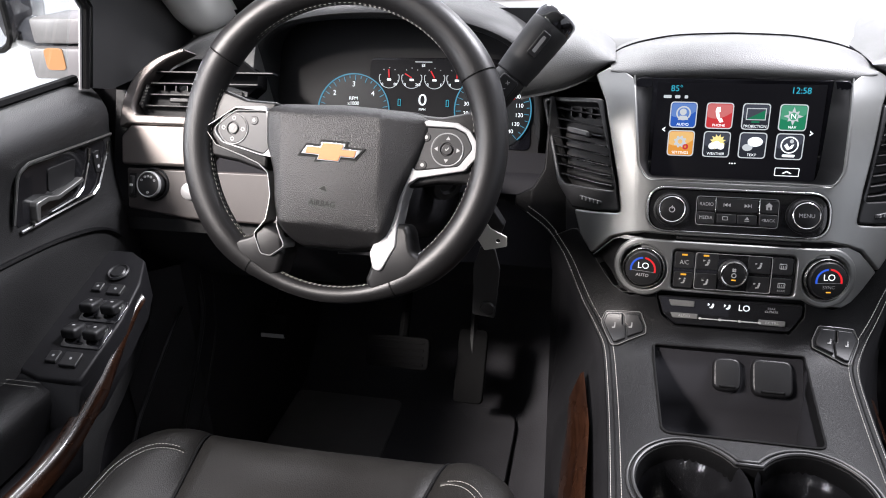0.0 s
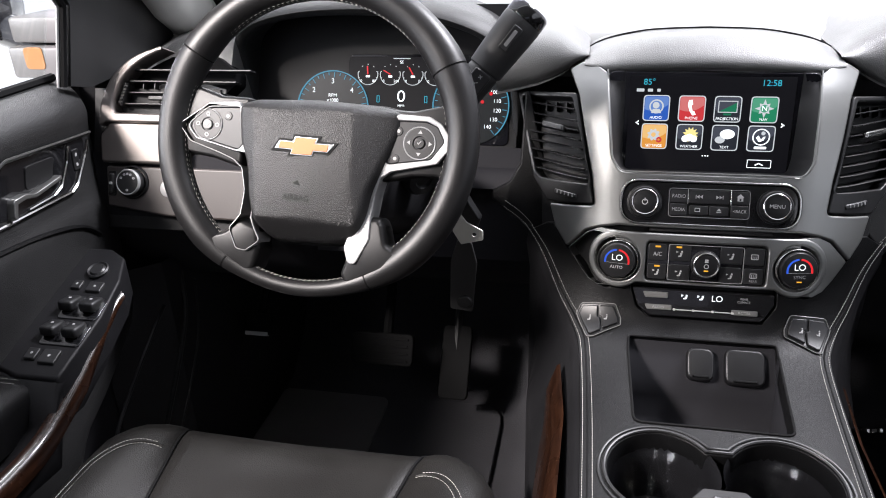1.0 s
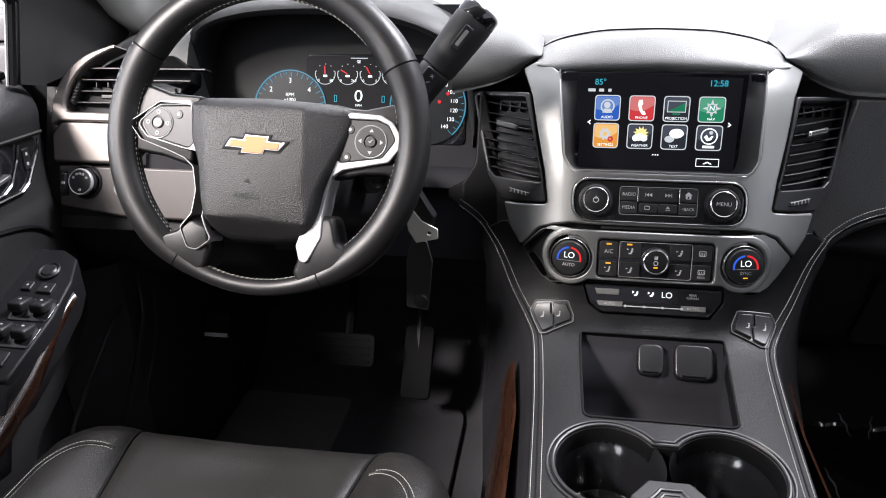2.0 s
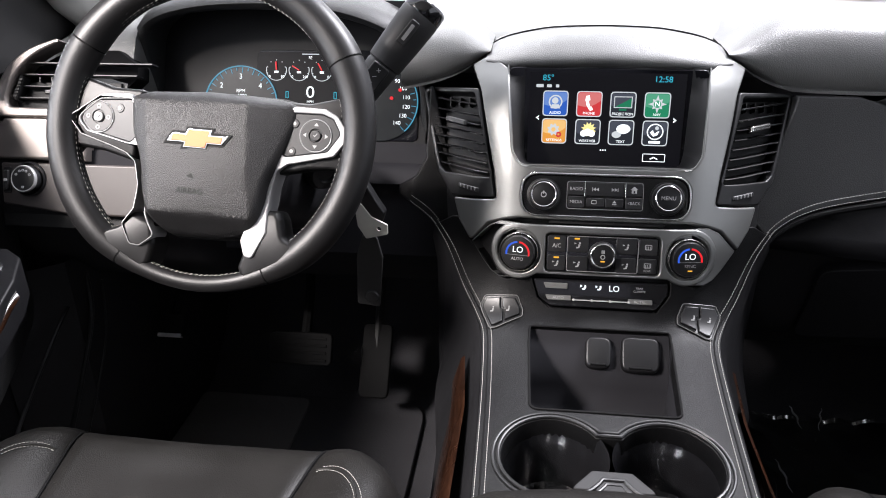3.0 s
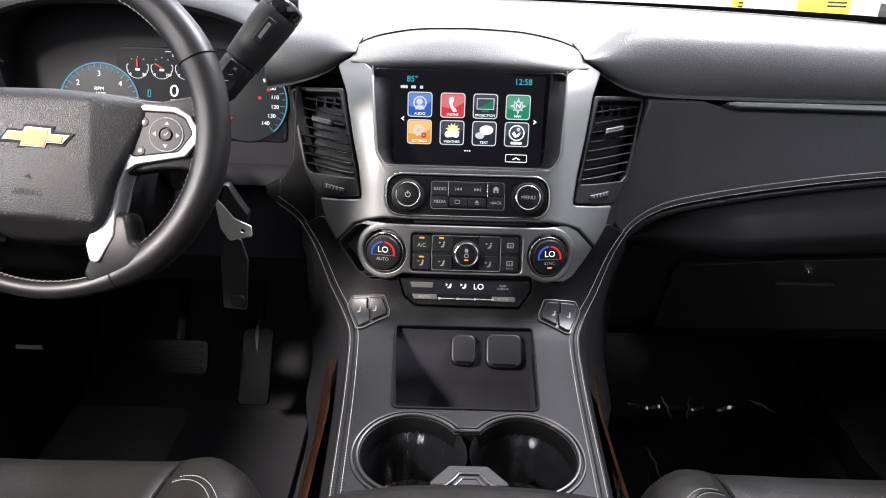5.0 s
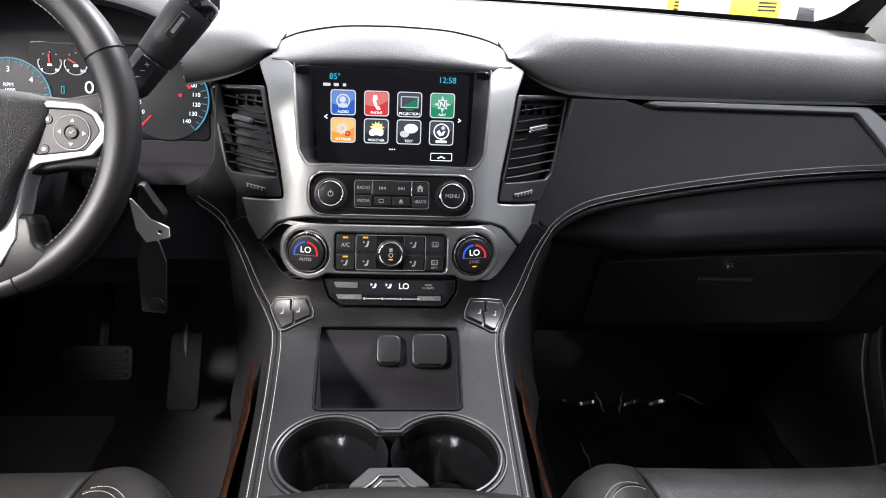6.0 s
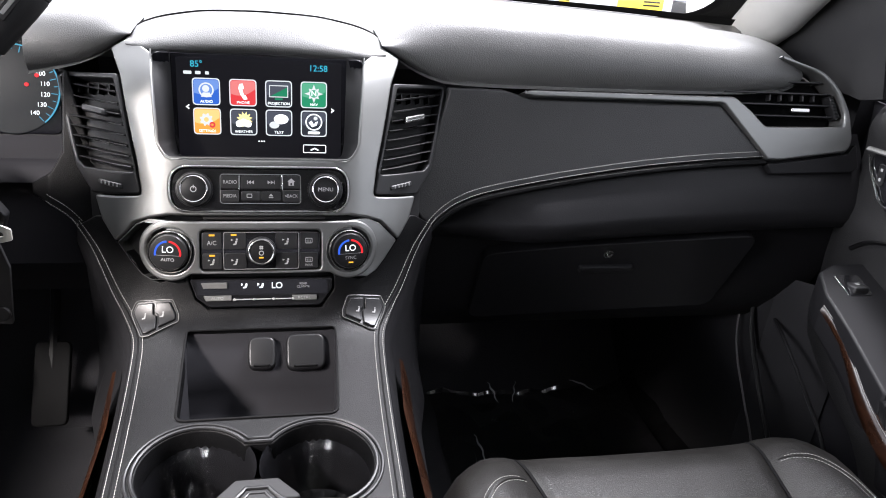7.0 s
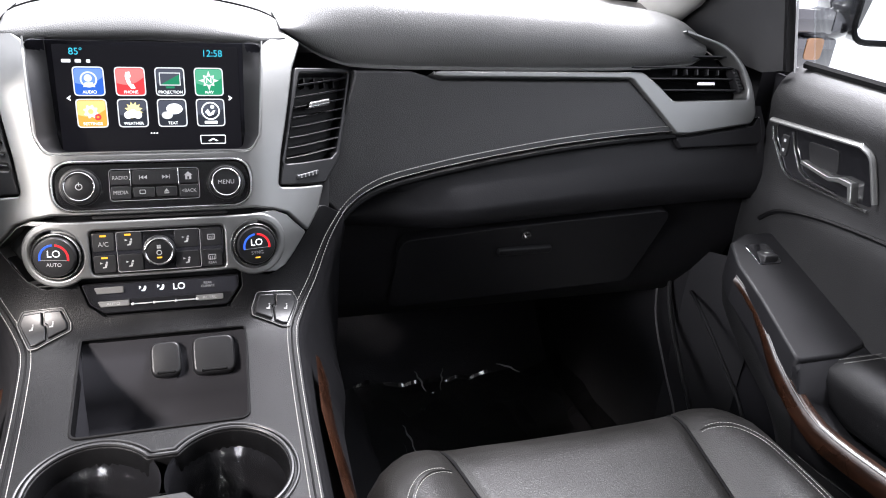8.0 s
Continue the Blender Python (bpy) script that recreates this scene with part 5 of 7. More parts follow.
# storage recess with two rubber covers
rows = []
for u in np.linspace(-0.083, 0.083, 14):
    e = 0.004 * (abs(u) / 0.083) ** 6
    rows.append([(u, 0.706, 0.549), (u, 0.701 - e, 0.543), (u, 0.693 - e, 0.533), (u, 0.675 - e, 0.512), (u, 0.668 - e, 0.492), (u, 0.660, 0.470), (u, 0.645, 0.455), (u, 0.575, 0.450), (u, 0.560, 0.460), (u, 0.555, 0.505), (u, 0.550, 0.524)])
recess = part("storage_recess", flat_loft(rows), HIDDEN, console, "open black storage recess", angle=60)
for s in (-1, 1):
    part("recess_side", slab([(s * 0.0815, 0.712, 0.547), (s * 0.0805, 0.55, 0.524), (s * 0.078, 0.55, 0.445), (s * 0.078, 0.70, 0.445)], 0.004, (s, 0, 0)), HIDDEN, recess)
lip = [stack(u, v, 0.0028) for u, v in dense(store, 0.01)]
part("recess_lip", tube(lip, 0.0013, 6, closed=True), RUBBER, recess)
M_WALL = Matrix(((1, 0, 0, 0), (0, 0.70, -0.714, 0.6835), (0, 0.714, 0.70, 0.5255), (0, 0, 0, 1)))
for u, w, h in ((-0.0005, 0.030, 0.037), (0.0475, 0.043, 0.041)):
    cover = part("socket_cover", sheet(rrect(u, 0.002, w, h, 0.010), on(M_WALL), 0.0075, 0.003, 0.003, 0.006, dome=0.001), PLASTIC, recess, "black rubber socket cover")
    part("pull_lip", sheet(rrect(u, 0.002 - h / 2 + 0.004, w * 0.6, 0.003, 0.0012), on(M_WALL), 0.0098, -0.006, 0.002, 0.0), RUBBER, cover)

# cups
for c in (-0.0545, 0.0545):
    m = basis(stack, c, 0.330)
    m.translation = stack(c, 0.330, 0.0)
    cup = part("cup_well", lathe(m, [(0.0535, 0.001), (0.0510, -0.004), (0.0500, -0.012), (0.0470, -0.050), (0.0440, -0.080), (0.038, -0.086), (0.0, -0.086)], 40, hollow=True), PIANO, console, "deep gloss black cup holder")
neck = part("cup_neck", sheet(rrect(0, 0.330, 0.034, 0.052, 0.004), stack, -0.040, 0.06, 0.002, 0.01), PIANO, console)
for grow, r_, hh in ((0.0028, 0.0020, 0.0032), (0.0080, 0.0016, 0.0026)):
    line = [stack(u, v, hh) for u, v in dense(inset(ccw(cup_hole), -grow), 0.004)]
    part("cup_rim", tube(line, r_, 8, closed=True), PLASTIC, console, "gloss black raised rim")
part("cup_tab", sheet(rounded([(-0.040, 0.290), (-0.019, 0.3145), (0.018, 0.3145), (0.040, 0.290)], 0.004), stack, 0.003, 0.02, 0.002, 0.01), MATTE, console)

# padded armrest lid behind the cups
armrest = thing("armrest", "padded black leather console armrest", "armrest", (0, 0.2, 0.50))
sec = []
for y, lift in ((0.425, -0.030), (0.422, -0.018), (0.414, -0.008), (0.400, -0.002), (0.37, 0.002), (0.25, 0.004), (0.05, 0.002), (-0.02, -0.01)):
    z = 0.560 + lift
    w = 0.150 if y < 0.40 else 0.150 - 0.03 * ((y - 0.40) / 0.025)
    sec.append([(x, y + 0.012 * (1 - (x / 0.15) ** 2), zz) for x, zz in ((-w, 0.50), (-w - 0.004, z - 0.03), (-w + 0.004, z - 0.010), (-w + 0.025, z - 0.001), (-0.06, z + 0.003), (0, z + 0.004), (0.06, z + 0.003), (w - 0.025, z - 0.001), (w - 0.004, z - 0.010), (w + 0.004, z - 0.03), (w, 0.50))])
part("lid", loft(sec), LEATHER_SEAT, armrest, angle=60)
part("box", block((-0.135, -0.05, 0.02), (0.27, 0.44, 0.49), 0.01), DARK_PANEL, armrest)

# ---- steering wheel ----
TILT_W = radians(23)
WHEEL = Matrix(((1, 0, 0, -0.432), (0, math.sin(TILT_W), -math.cos(TILT_W), 0.665), (0, math.cos(TILT_W), math.sin(TILT_W), 0.790), (0, 0, 0, 1))) @ Matrix.Rotation(radians(-3.5), 4, "Z")
W = on(WHEEL)
wheel = thing("steering_wheel", "black leather steering wheel with silver spoke trim", "steering wheel", (-0.432, 0.70, 0.78))
wheel["group"] = ""


def rim_arc(a0, a1, n, fat=1.0):
    sec_ = []
    for i in range(n + 1):
        a = a0 + (a1 - a0) * i / n
        # thumb swellings at ten and two
        thin = math.exp(-(((a % (2 * math.pi)) - 1.5 * math.pi) / 0.62) ** 4)
        turn = a % (2 * math.pi)
        swell = 1.0 - 0.48 * thin + 0.10 * (math.exp(-((turn - 0.55) / 0.22) ** 2) + math.exp(-((turn - (math.pi - 0.55)) / 0.22) ** 2))
        mid_r = 0.1655 - 0.0015 * thin
        c = Vector((mid_r * math.cos(a), mid_r * math.sin(a), 0))
        o = Vector((math.cos(a), math.sin(a), 0))
        sec_.append([WHEEL @ (c + o * 0.0178 * swell * fat * math.cos(b) + Vector((0, 0, 0.0165 * fat * swell * math.sin(b)))) for b in np.linspace(0, 2 * math.pi, 18, endpoint=False)])
    return sec_


cuts = [radians(d) for d in (30, 150, 239, 298, 390)]
for a, b in zip(cuts, cuts[1:]):
    part("rim", loft(rim_arc(a + 0.006, b - 0.006, 40)), LEATHER_WHEEL, wheel, "black leather rim", angle=60)
part("rim_core", loft(rim_arc(0, 2 * math.pi * 79 / 80, 79, 0.955), wrap=True), RUBBER, wheel)
# inner seam threads
bm = bmesh.new()
for a, b in ((30, 150), (243, 297), (155, 235), (305, 385)):
    for dz in (-0.0016, 0.0016):
        thin_r, deep_z = (0.1547, 0.0025) if a == 243 else (0.1480, 0.0035)
        path_ = [WHEEL @ Vector(((thin_r + 0.2 * dz) * math.cos(q), (thin_r + 0.2 * dz) * math.sin(q), deep_z + dz)) for q in np.linspace(radians(a), radians(b), 40)]
        stitches(path_, Vector((0, -1, 0.4)), length=0.0030, gap=0.0026, r=0.00036, bm=bm)
tagged(part("stitching", bm, THREAD, wheel, "pale cross stitching"), kind="stuff")

# centre cover
cover_out = rounded([(-0.083, 0.031), (-0.066, 0.0355), (0.0034, 0.0405), (0.078, 0.0395), (0.1035, 0.0350), (0.1012, 0.0153), (0.0848, -0.027), (0.0755, -0.0515), (0.0712, -0.0844), (0.0600, -0.1058), (0.0323, -0.1139), (-0.0314, -0.1160), (-0.0528, -0.1000), (-0.0625, -0.0691), (-0.0660, -0.0388), (-0.0790, -0.0096)], [0.010, 0.06, 0.3, 0.06, 0.010, 0.03, 0.08, 0.08, 0.08, 0.018, 0.06, 0.03, 0.04, 0.10, 0.08, 0.04], 8)


def hub_face(u, v, h=0.0):
    """The cover's face, creased towards both sides, its head and its foot."""
    fall = 0.34 * max(0.0, u - 0.054 + 0.10 * v) + 0.38 * max(0.0, -0.056 - u - 0.12 * v)
    fall += 0.85 * max(0.0, v - 0.027 - 0.03 * u) + 0.75 * max(0.0, -0.090 - v)
    return W(u, v, h - fall)


airbag = part("airbag_cover", sheet(cover_out, hub_face, 0.024, 0.03, 0.008, 0.006, dome=0.009, step=0.004), AIRBAG, wheel, "grained black vinyl centre cover")
part("centre_back", sheet(inset(ccw(cover_out), -0.002), W, -0.006, 0.03, 0.004, 0.03), MATTE, wheel)
# Laid flat: the shade of embossed letters is put into their dark colour.
letters("AIRBAG", 0.0085, W, 0.0, -0.066, RELIEF_DARK, airbag, 0.0322)
part("airbag_mark", sheet([(-0.005, -0.051), (0.004, -0.053), (0.001, -0.047)], W, 0.0328, -0.020, 0.0003, 0), RELIEF_DARK, airbag)
# cross-shaped gold badge with a bright rim
cross = [(-0.033, -0.0072), (-0.0135, -0.0072), (-0.0150, -0.0150), (0.0105, -0.0150), (0.0120, -0.0072), (0.0270, -0.0072), (0.0335, 0.0072), (0.0135, 0.0072), (0.0150, 0.0150), (-0.0105, 0.0150), (-0.0120, 0.0072), (-0.0270, 0.0072)]
cross = [(u * 1.00 + 0.004, v * 0.66 - 0.0120) for u, v in cross]
part("badge_base", sheet(inset(ccw(cross), -0.0022), W, 0.0324, -0.024, 0.0006, 0.0), RELIEF_DARK, airbag)
badge = part("badge", sheet(cross, W, 0.0336, -0.024, 0.0008, 0.0), CHROME, airbag, "bright rim of a gold cross-shaped badge")
gold = [(min(max(u, -0.0235), 0.0315), v) for u, v in inset(ccw(cross), 0.0013)]
part("badge_fill", sheet(gold, W, 0.0343, -0.024, 0.0006, 0.0), GOLD, badge, "gold fill")

TRIM = {-1: [(-0.084, 0.0320), (-0.1200, 0.0285), (-0.1560, 0.0022), (-0.1400, -0.0160), (-0.1041, -0.0260), (-0.0870, -0.0318), (-0.0760, -0.0400), (-0.0708, -0.0632), (-0.0710, -0.0905), (-0.0825, -0.1069), (-0.0718, -0.1285), (-0.0595, -0.1297), (-0.0435, -0.1165), (-0.050, -0.106), (-0.056, -0.093), (-0.056, -0.072), (-0.060, -0.042), (-0.072, -0.010)],
        1: [(0.094, 0.0325), (0.1293, 0.0325), (0.1430, 0.0258), (0.1580, 0.0061), (0.1418, -0.0160), (0.0933, -0.0283), (0.0830, -0.0365), (0.0790, -0.0537), (0.0770, -0.078), (0.0785, -0.1019), (0.0655, -0.1300), (0.0568, -0.1292), (0.0515, -0.1127), (0.056, -0.098), (0.060, -0.084), (0.061, -0.066), (0.066, -0.048), (0.080, -0.012)]}
POD = {-1: [(-0.0800, 0.0262), (-0.1191, 0.0230), (-0.1438, 0.0016), (-0.1318, -0.0108), (-0.0820, -0.0210), (-0.0735, -0.010)],
       1: [(0.0900, 0.0258), (0.1268, 0.0270), (0.1388, 0.0227), (0.1478, 0.0076), (0.1348, -0.0120), (0.0870, -0.0215), (0.0820, -0.005)]}
LOWER = {-1: [(-0.074, -0.093), (-0.088, -0.109), (-0.105, -0.1154), (-0.118, -0.1085), (-0.128, -0.106), (-0.105, -0.130), (-0.060, -0.156), (-0.0506, -0.148), (-0.0455, -0.125), (-0.050, -0.103)],
         1: [(0.070, -0.078), (0.087, -0.078), (0.0917, -0.086), (0.0974, -0.1057), (0.1104, -0.1115), (0.126, -0.0995), (0.130, -0.105), (0.100, -0.134), (0.054, -0.156), (0.0474, -0.142), (0.0520, -0.1264), (0.055, -0.103)]}


def rise(u, v, h=0.0):
    """The trim's face, lifted where it runs out over the lower spoke."""
    k = min(1.0, max(0.0, (-0.065 - v) / 0.035))
    return W(u, v, h + 0.0055 * k * k * (3 - 2 * k))


for s in (-1, 1):
    fm = (lambda p: p) if s > 0 else mirrored
    # leather spoke body from cover to rim
    spoke = part("spoke", sheet(rounded(fm([(0.075, 0.038), (0.110, 0.038), (0.162, 0.052), (0.163, -0.05), (0.148, -0.0285), (0.115, -0.0315), (0.080, -0.040)]), [0.002, 0.01, 0.004, 0.004, 0.02, 0.01, 0.004]), W, 0.001, 0.018, 0.004, 0.012, dome=0.004), LEATHER_WHEEL, wheel)
    part("lower_spoke", sheet(rounded(LOWER[s], 0.008), W, 0.0085, 0.024, 0.006, 0.006, dome=0.005), LEATHER_WHEEL, wheel)
    pod_out = rounded(POD[s], 0.007)
    trim = part("spoke_trim", sheet(rounded(TRIM[s], 0.006), rise, 0.0090, 0.022, 0.0013, 0.008, holes=[pod_out]), SATIN, wheel, "satin silver spoke trim")
    pod = part("button_pod", sheet(inset(ccw(pod_out), 0.0006), W, 0.0070, 0.012, 0.001, 0.02), POD_GREY, wheel, "dark grey thumb button pod")
    cu = s * 0.1207
    cv = 0.0042
    part("pad_ring", sheet(ring(cu, cv, 0.0163, 30), W, 0.0082, 0.0, 0.0008, 0.0, holes=[ring(cu, cv, 0.0070, 16)]), BUTTON, pod)
    part("pad_edge", tube([W(cu + 0.0168 * math.cos(a), cv + 0.0168 * math.sin(a), 0.0076) for a in np.linspace(0, 2 * math.pi, 28, endpoint=False)], 0.0007, 5, closed=True), SATIN, pod)
    part("pad_centre", sheet(ring(cu, cv, 0.0058, 18), W, 0.0092, 0.0, 0.001, 0.0), GREY_BUTTON if s < 0 else BUTTON, pod)
    bm = bmesh.new()
    for k in range(4):
        a = k * math.pi / 2
        x, y = cu + 0.0114 * math.cos(a), cv + 0.0114 * math.sin(a)
        d, e = (math.cos(a), math.sin(a)), (-math.sin(a), math.cos(a))
        if s > 0:
            sheet([(x + 0.0022 * d[0], y + 0.0022 * d[1]), (x - 0.0014 * d[0] + 0.0024 * e[0], y - 0.0014 * d[1] + 0.0024 * e[1]), (x - 0.0014 * d[0] - 0.0024 * e[0], y - 0.0014 * d[1] - 0.0024 * e[1])], W, 0.0086, -0.007, 0.0001, 0, bm=bm)
        else:
            sheet(ring(x, y, 0.0024, 12), W, 0.0086, -0.007, 0.0001, 0, holes=[ring(x, y, 0.0014, 10)], bm=bm, step=0.01)
    sheet([(cu - 0.0022, cv), (cu - 0.0006, cv - 0.0018), (cu + 0.0024, cv + 0.0020), (cu + 0.0016, cv + 0.0024), (cu - 0.0006, cv - 0.0004), (cu - 0.0015, cv + 0.0008)], W, 0.0096, -0.007, 0.0001, 0, bm=bm)
    part("pad_marks", bm, PRINT, pod)
    for v in ((0.0150, -0.0140) if s > 0 else (0.0150,)):
        key = part("small_key", sheet(ring(s * 0.0972 if v > 0 else s * 0.0960, v, 0.0048, 16), W, 0.0078, 0.0, 0.0008, 0.0, step=0.01), BUTTON, pod)
        part("key_mark", sheet(ring(s * 0.0972 if v > 0 else s * 0.0960, v, 0.0020, 10), W, 0.0083, -0.007, 0.0001, 0, step=0.01), PRINT, key)

# column, shroud and shift lever
column = thing("steering_column", "black steering column shroud behind the wheel", "steering column", (-0.432, 0.80, 0.72))
axis_m = WHEEL
sec = []
for d, rx, ry, dy in ((-0.012, 0.055, 0.050, -0.020), (-0.03, 0.064, 0.056, -0.032), (-0.09, 0.070, 0.058, -0.040), (-0.20, 0.080, 0.060, -0.045), (-0.34, 0.085, 0.06, -0.045)):
    sec.append([axis_m @ Vector((rx * math.copysign(abs(math.cos(a)) ** 0.7, math.cos(a)), dy + ry * math.copysign(abs(math.sin(a)) ** 0.7, math.sin(a)), d)) for a in np.linspace(0, 2 * math.pi, 28, endpoint=False)])
part("shroud", loft(sec), DARK_PANEL, column, angle=60)
barrel = Matrix.Translation((-0.345, 0.775, 0.715)) @ look((0, 0, 0), (-0.9, 1.0, 0.35)).to_quaternion().to_matrix().to_4x4()
part("ignition_barrel", lathe(barrel, [(0.024, -0.06), (0.024, 0.012), (0.020, 0.018), (0.012, 0.018), (0.010, 0.014), (0.0, 0.014)], 24), PLASTIC, column)

lever = thing("shift_lever", "black column shift lever with a thumb switch", "shift lever", (-0.275, 0.76, 0.80))
foot, tip = Vector((-0.330, 0.735, 0.755)), Vector((-0.2085, 0.790, 0.906))
way = (tip - foot).normalized()
m = Matrix.Translation(foot) @ way.to_track_quat("Z", "X").to_matrix().to_4x4()
length = (tip - foot).length
part("stem", lathe(m, [(0.011, 0.0), (0.0115, 0.03), (0.0125, 0.06), (0.0135, length * 0.42)], 24), PLASTIC, lever)
part("grip", lathe(m, [(0.0150, length * 0.37), (0.0178, length * 0.40), (0.0190, length * 0.55), (0.0192, length * 0.57), (0.0186, length * 0.575), (0.0186, length * 0.583), (0.0206, length * 0.59), (0.0220, length * 0.70), (0.0232, length * 0.84), (0.0236, length * 0.91), (0.0228, length * 0.925)], 28), LEVER, lever)
part("end_cap", lathe(m, [(0.0228, length * 0.92), (0.0234, length * 0.93), (0.0232, length * 0.985), (0.0216, length), (0.0190, length * 1.006), (0.0178, length * 0.998), (0.0, length * 0.992)], 28), PIANO, lever)
face = m.inverted() @ Vector((-0.10, -0.06, 1.0))
ang = math.atan2(face.y, face.x)
fm_ = m @ Matrix.Rotation(ang, 4, "Z") @ Matrix(((0, 0, 1, 0), (1, 0, 0, 0), (0, 1, 0, 0), (0, 0, 0, 1)))
gf = on(fm_)
part("thumb_switch", sheet(rrect(0.0, length * 0.50, 0.021, 0.030, 0.003), gf, 0.0208, -0.012, 0.002, 0.0), PLASTIC, lever, "black thumb rocker with plus and minus marks")
for along, turns in ((0.008, (0.75, -0.8)), (0.0, (0.75,)), (-0.008, (0.75,))):
    bm = bmesh.new()
    for q in turns:
        c_, s_ = math.cos(q), math.sin(q)
        sheet([(0.0024 * c_ * a - 0.0004 * s_ * b, length * 0.50 + along + 0.0024 * s_ * a + 0.0004 * c_ * b) for a, b in ((-1, -1), (1, -1), (1, 1), (-1, 1))], gf, 0.0212, -0.016, 0.0001, 0.0, bm=bm)
    part("switch_mark", bm, PRINT, lever)
part("end_button", sheet(rrect(0.0, length * 0.80, 0.011, 0.030, 0.002), gf, 0.0240, -0.015, 0.0012, 0.0), BUTTON, lever)
part("end_mark", sheet(rrect(0.0, length * 0.80, 0.004, 0.020, 0.001), gf, 0.0244, -0.018, 0.0003, 0.0), PRINT_DIM, lever)

# key with its tag hanging from the barrel
key = thing("ignition_key", "key in the ignition with a worn metal and leather tag", "key", (-0.285, 0.77, 0.53))
part("key_head", sheet(rounded([(-0.010, 0.042), (-0.001, 0.044), (0.010, 0.024), (0.021, 0.006), (0.012, -0.020), (-0.010, -0.020)], 0.006), on(pose(-0.286, 0.772, 0.655, 90, 0, 0)), 0.006, 0.006, 0.003, 0.01, dome=0.002), PLASTIC, key, "black plastic key head")
part("split_ring", tube([(-0.286 + 0.012 * math.cos(a), 0.766, 0.655 + 0.012 * math.sin(a)) for a in np.linspace(0, 2 * math.pi, 24, endpoint=False)], 0.0011, 6, closed=True), STEEL, key)
part("metal_tab", sheet(rounded([(-0.018, 0.046), (-0.007, 0.032), (0.004, 0.017), (0.024, 0.007), (0.024, -0.006), (-0.004, -0.013), (-0.014, 0.004)], 0.0025), on(pose(-0.286, 0.763, 0.640, 90, 0, 0)), 0.0012, 0.001, 0.0006, 0.0, holes=[ring(0.013, 0.001, 0.0028, 12)]), STEEL, key, "worn steel tab with a hole")
part("strap", sheet(rounded([(-0.017, -0.050), (0.013, -0.052), (0.016, 0.020), (0.008, 0.048), (-0.010, 0.050), (-0.018, 0.020)], 0.004), on(pose(-0.288, 0.768, 0.580, 90, 3, 0)), 0.002, 0.002, 0.001, 0.0), LEVER, key, "dark grey strap")
part("rivet", lathe(pose(-0.287, 0.766, 0.543, 90, 0, 0), [(0.0095, 0.0), (0.0095, 0.002), (0.0080, 0.0035), (0.0, 0.0042)], 20), BUTTON, key, "round dark rivet")

# ---- instrument cluster ----
cluster = thing("instrument_cluster", "lit instrument cluster with blue-rimmed dials", "instrument cluster", (-0.45, 1.01, 0.70))
T = radians(20)
CL = on(Matrix(((1, 0, 0, -0.445), (0, math.sin(T), -math.cos(T), 1.005), (0, math.cos(T), math.sin(T), 0.770), (0, 0, 0, 1))))
part("back_plate", sheet([(-0.22, -0.12), (0.20, -0.12), (0.20, 0.12), (-0.22, 0.12)], CL, -0.004, 0.01, 0.001, 0.1), mat("cluster_surround", (0.0085, 0.0085, 0.0092), 0.55, bump=0.08, spec=0.25), cluster)
part("lens", sheet(rounded([(-0.060, -0.085), (0.188, -0.085), (0.186, 0.03), (0.17, 0.045), (0.10, 0.047), (-0.060, 0.046)], 0.01), CL, -0.002, 0.004, 0.001, 0.1), GLASS_BLACK, cluster)


def dial(cu, cv, r, a0, a1, texts, name):
    d = part(name, sheet(ring(cu, cv, r, 48), CL, 0.0, 0.004, 0.001, 0.0), GAUGE_FACE, cluster, "round dial with a blue lit rim")
    part("lit_rim", sheet(arc_band(cu, cv, r - 0.0016, r, radians(a1), radians(a0), 40), CL, 0.002, 0.0, 0.0003, 0), LIT_RIM, d, "blue lit rim")
    bm_ = bmesh.new()
    n = 26
    for k in range(n + 1):
        a = radians(a0 + (a1 - a0) * k / n)
        ll = 0.0075 if k % 2 == 0 else 0.0042
        c_, s_ = math.cos(a), math.sin(a)
        w = 0.0004
        q = [(cu + (r - 0.003) * c_ - w * s_, cv + (r - 0.003) * s_ + w * c_), (cu + (r - 0.003 - ll) * c_ - w * s_, cv + (r - 0.003 - ll) * s_ + w * c_), (cu + (r - 0.003 - ll) * c_ + w * s_, cv + (r - 0.003 - ll) * s_ - w * c_), (cu + (r - 0.003) * c_ + w * s_, cv + (r - 0.003) * s_ - w * c_)]
        sheet(q, CL, 0.0015, 0.0, 0.0001, 0, bm=bm_)
    part("ticks", bm_, LIT_RIM, d)
    for a, word, size, rr in texts:
        letters(word, size, CL, cu + rr * math.cos(radians(a)), cv + rr * math.sin(radians(a)), LIT_WHITE, d, 0.0015)
    return d


tach = dial(-0.084, -0.0355, 0.0575, 225, -30, [(138, "2", 0.011, 0.041), (90, "3", 0.011, 0.041), (42, "4", 0.011, 0.041), (186, "1", 0.011, 0.041), (-4, "5", 0.011, 0.041)], "tachometer")
letters("RPM\nx1000", 0.0075, CL, -0.084, -0.0195, LIT_WHITE, tach, 0.0015)
speed_text = [(round(228 - 10 * k * 1.98, 1), str(10 * k), 0.0080, 0.040) for k in range(1, 15) if k <= 4 or k >= 9]
speed = dial(0.130, -0.028, 0.0575, 225, -48, speed_text, "speedometer")
part("needle", sheet([(0.0925, -0.0665), (0.0945, -0.0680), (0.1085, -0.0520), (0.1070, -0.0505)], CL, 0.002, 0.0, 0.0003, 0), LIT_RED, speed)
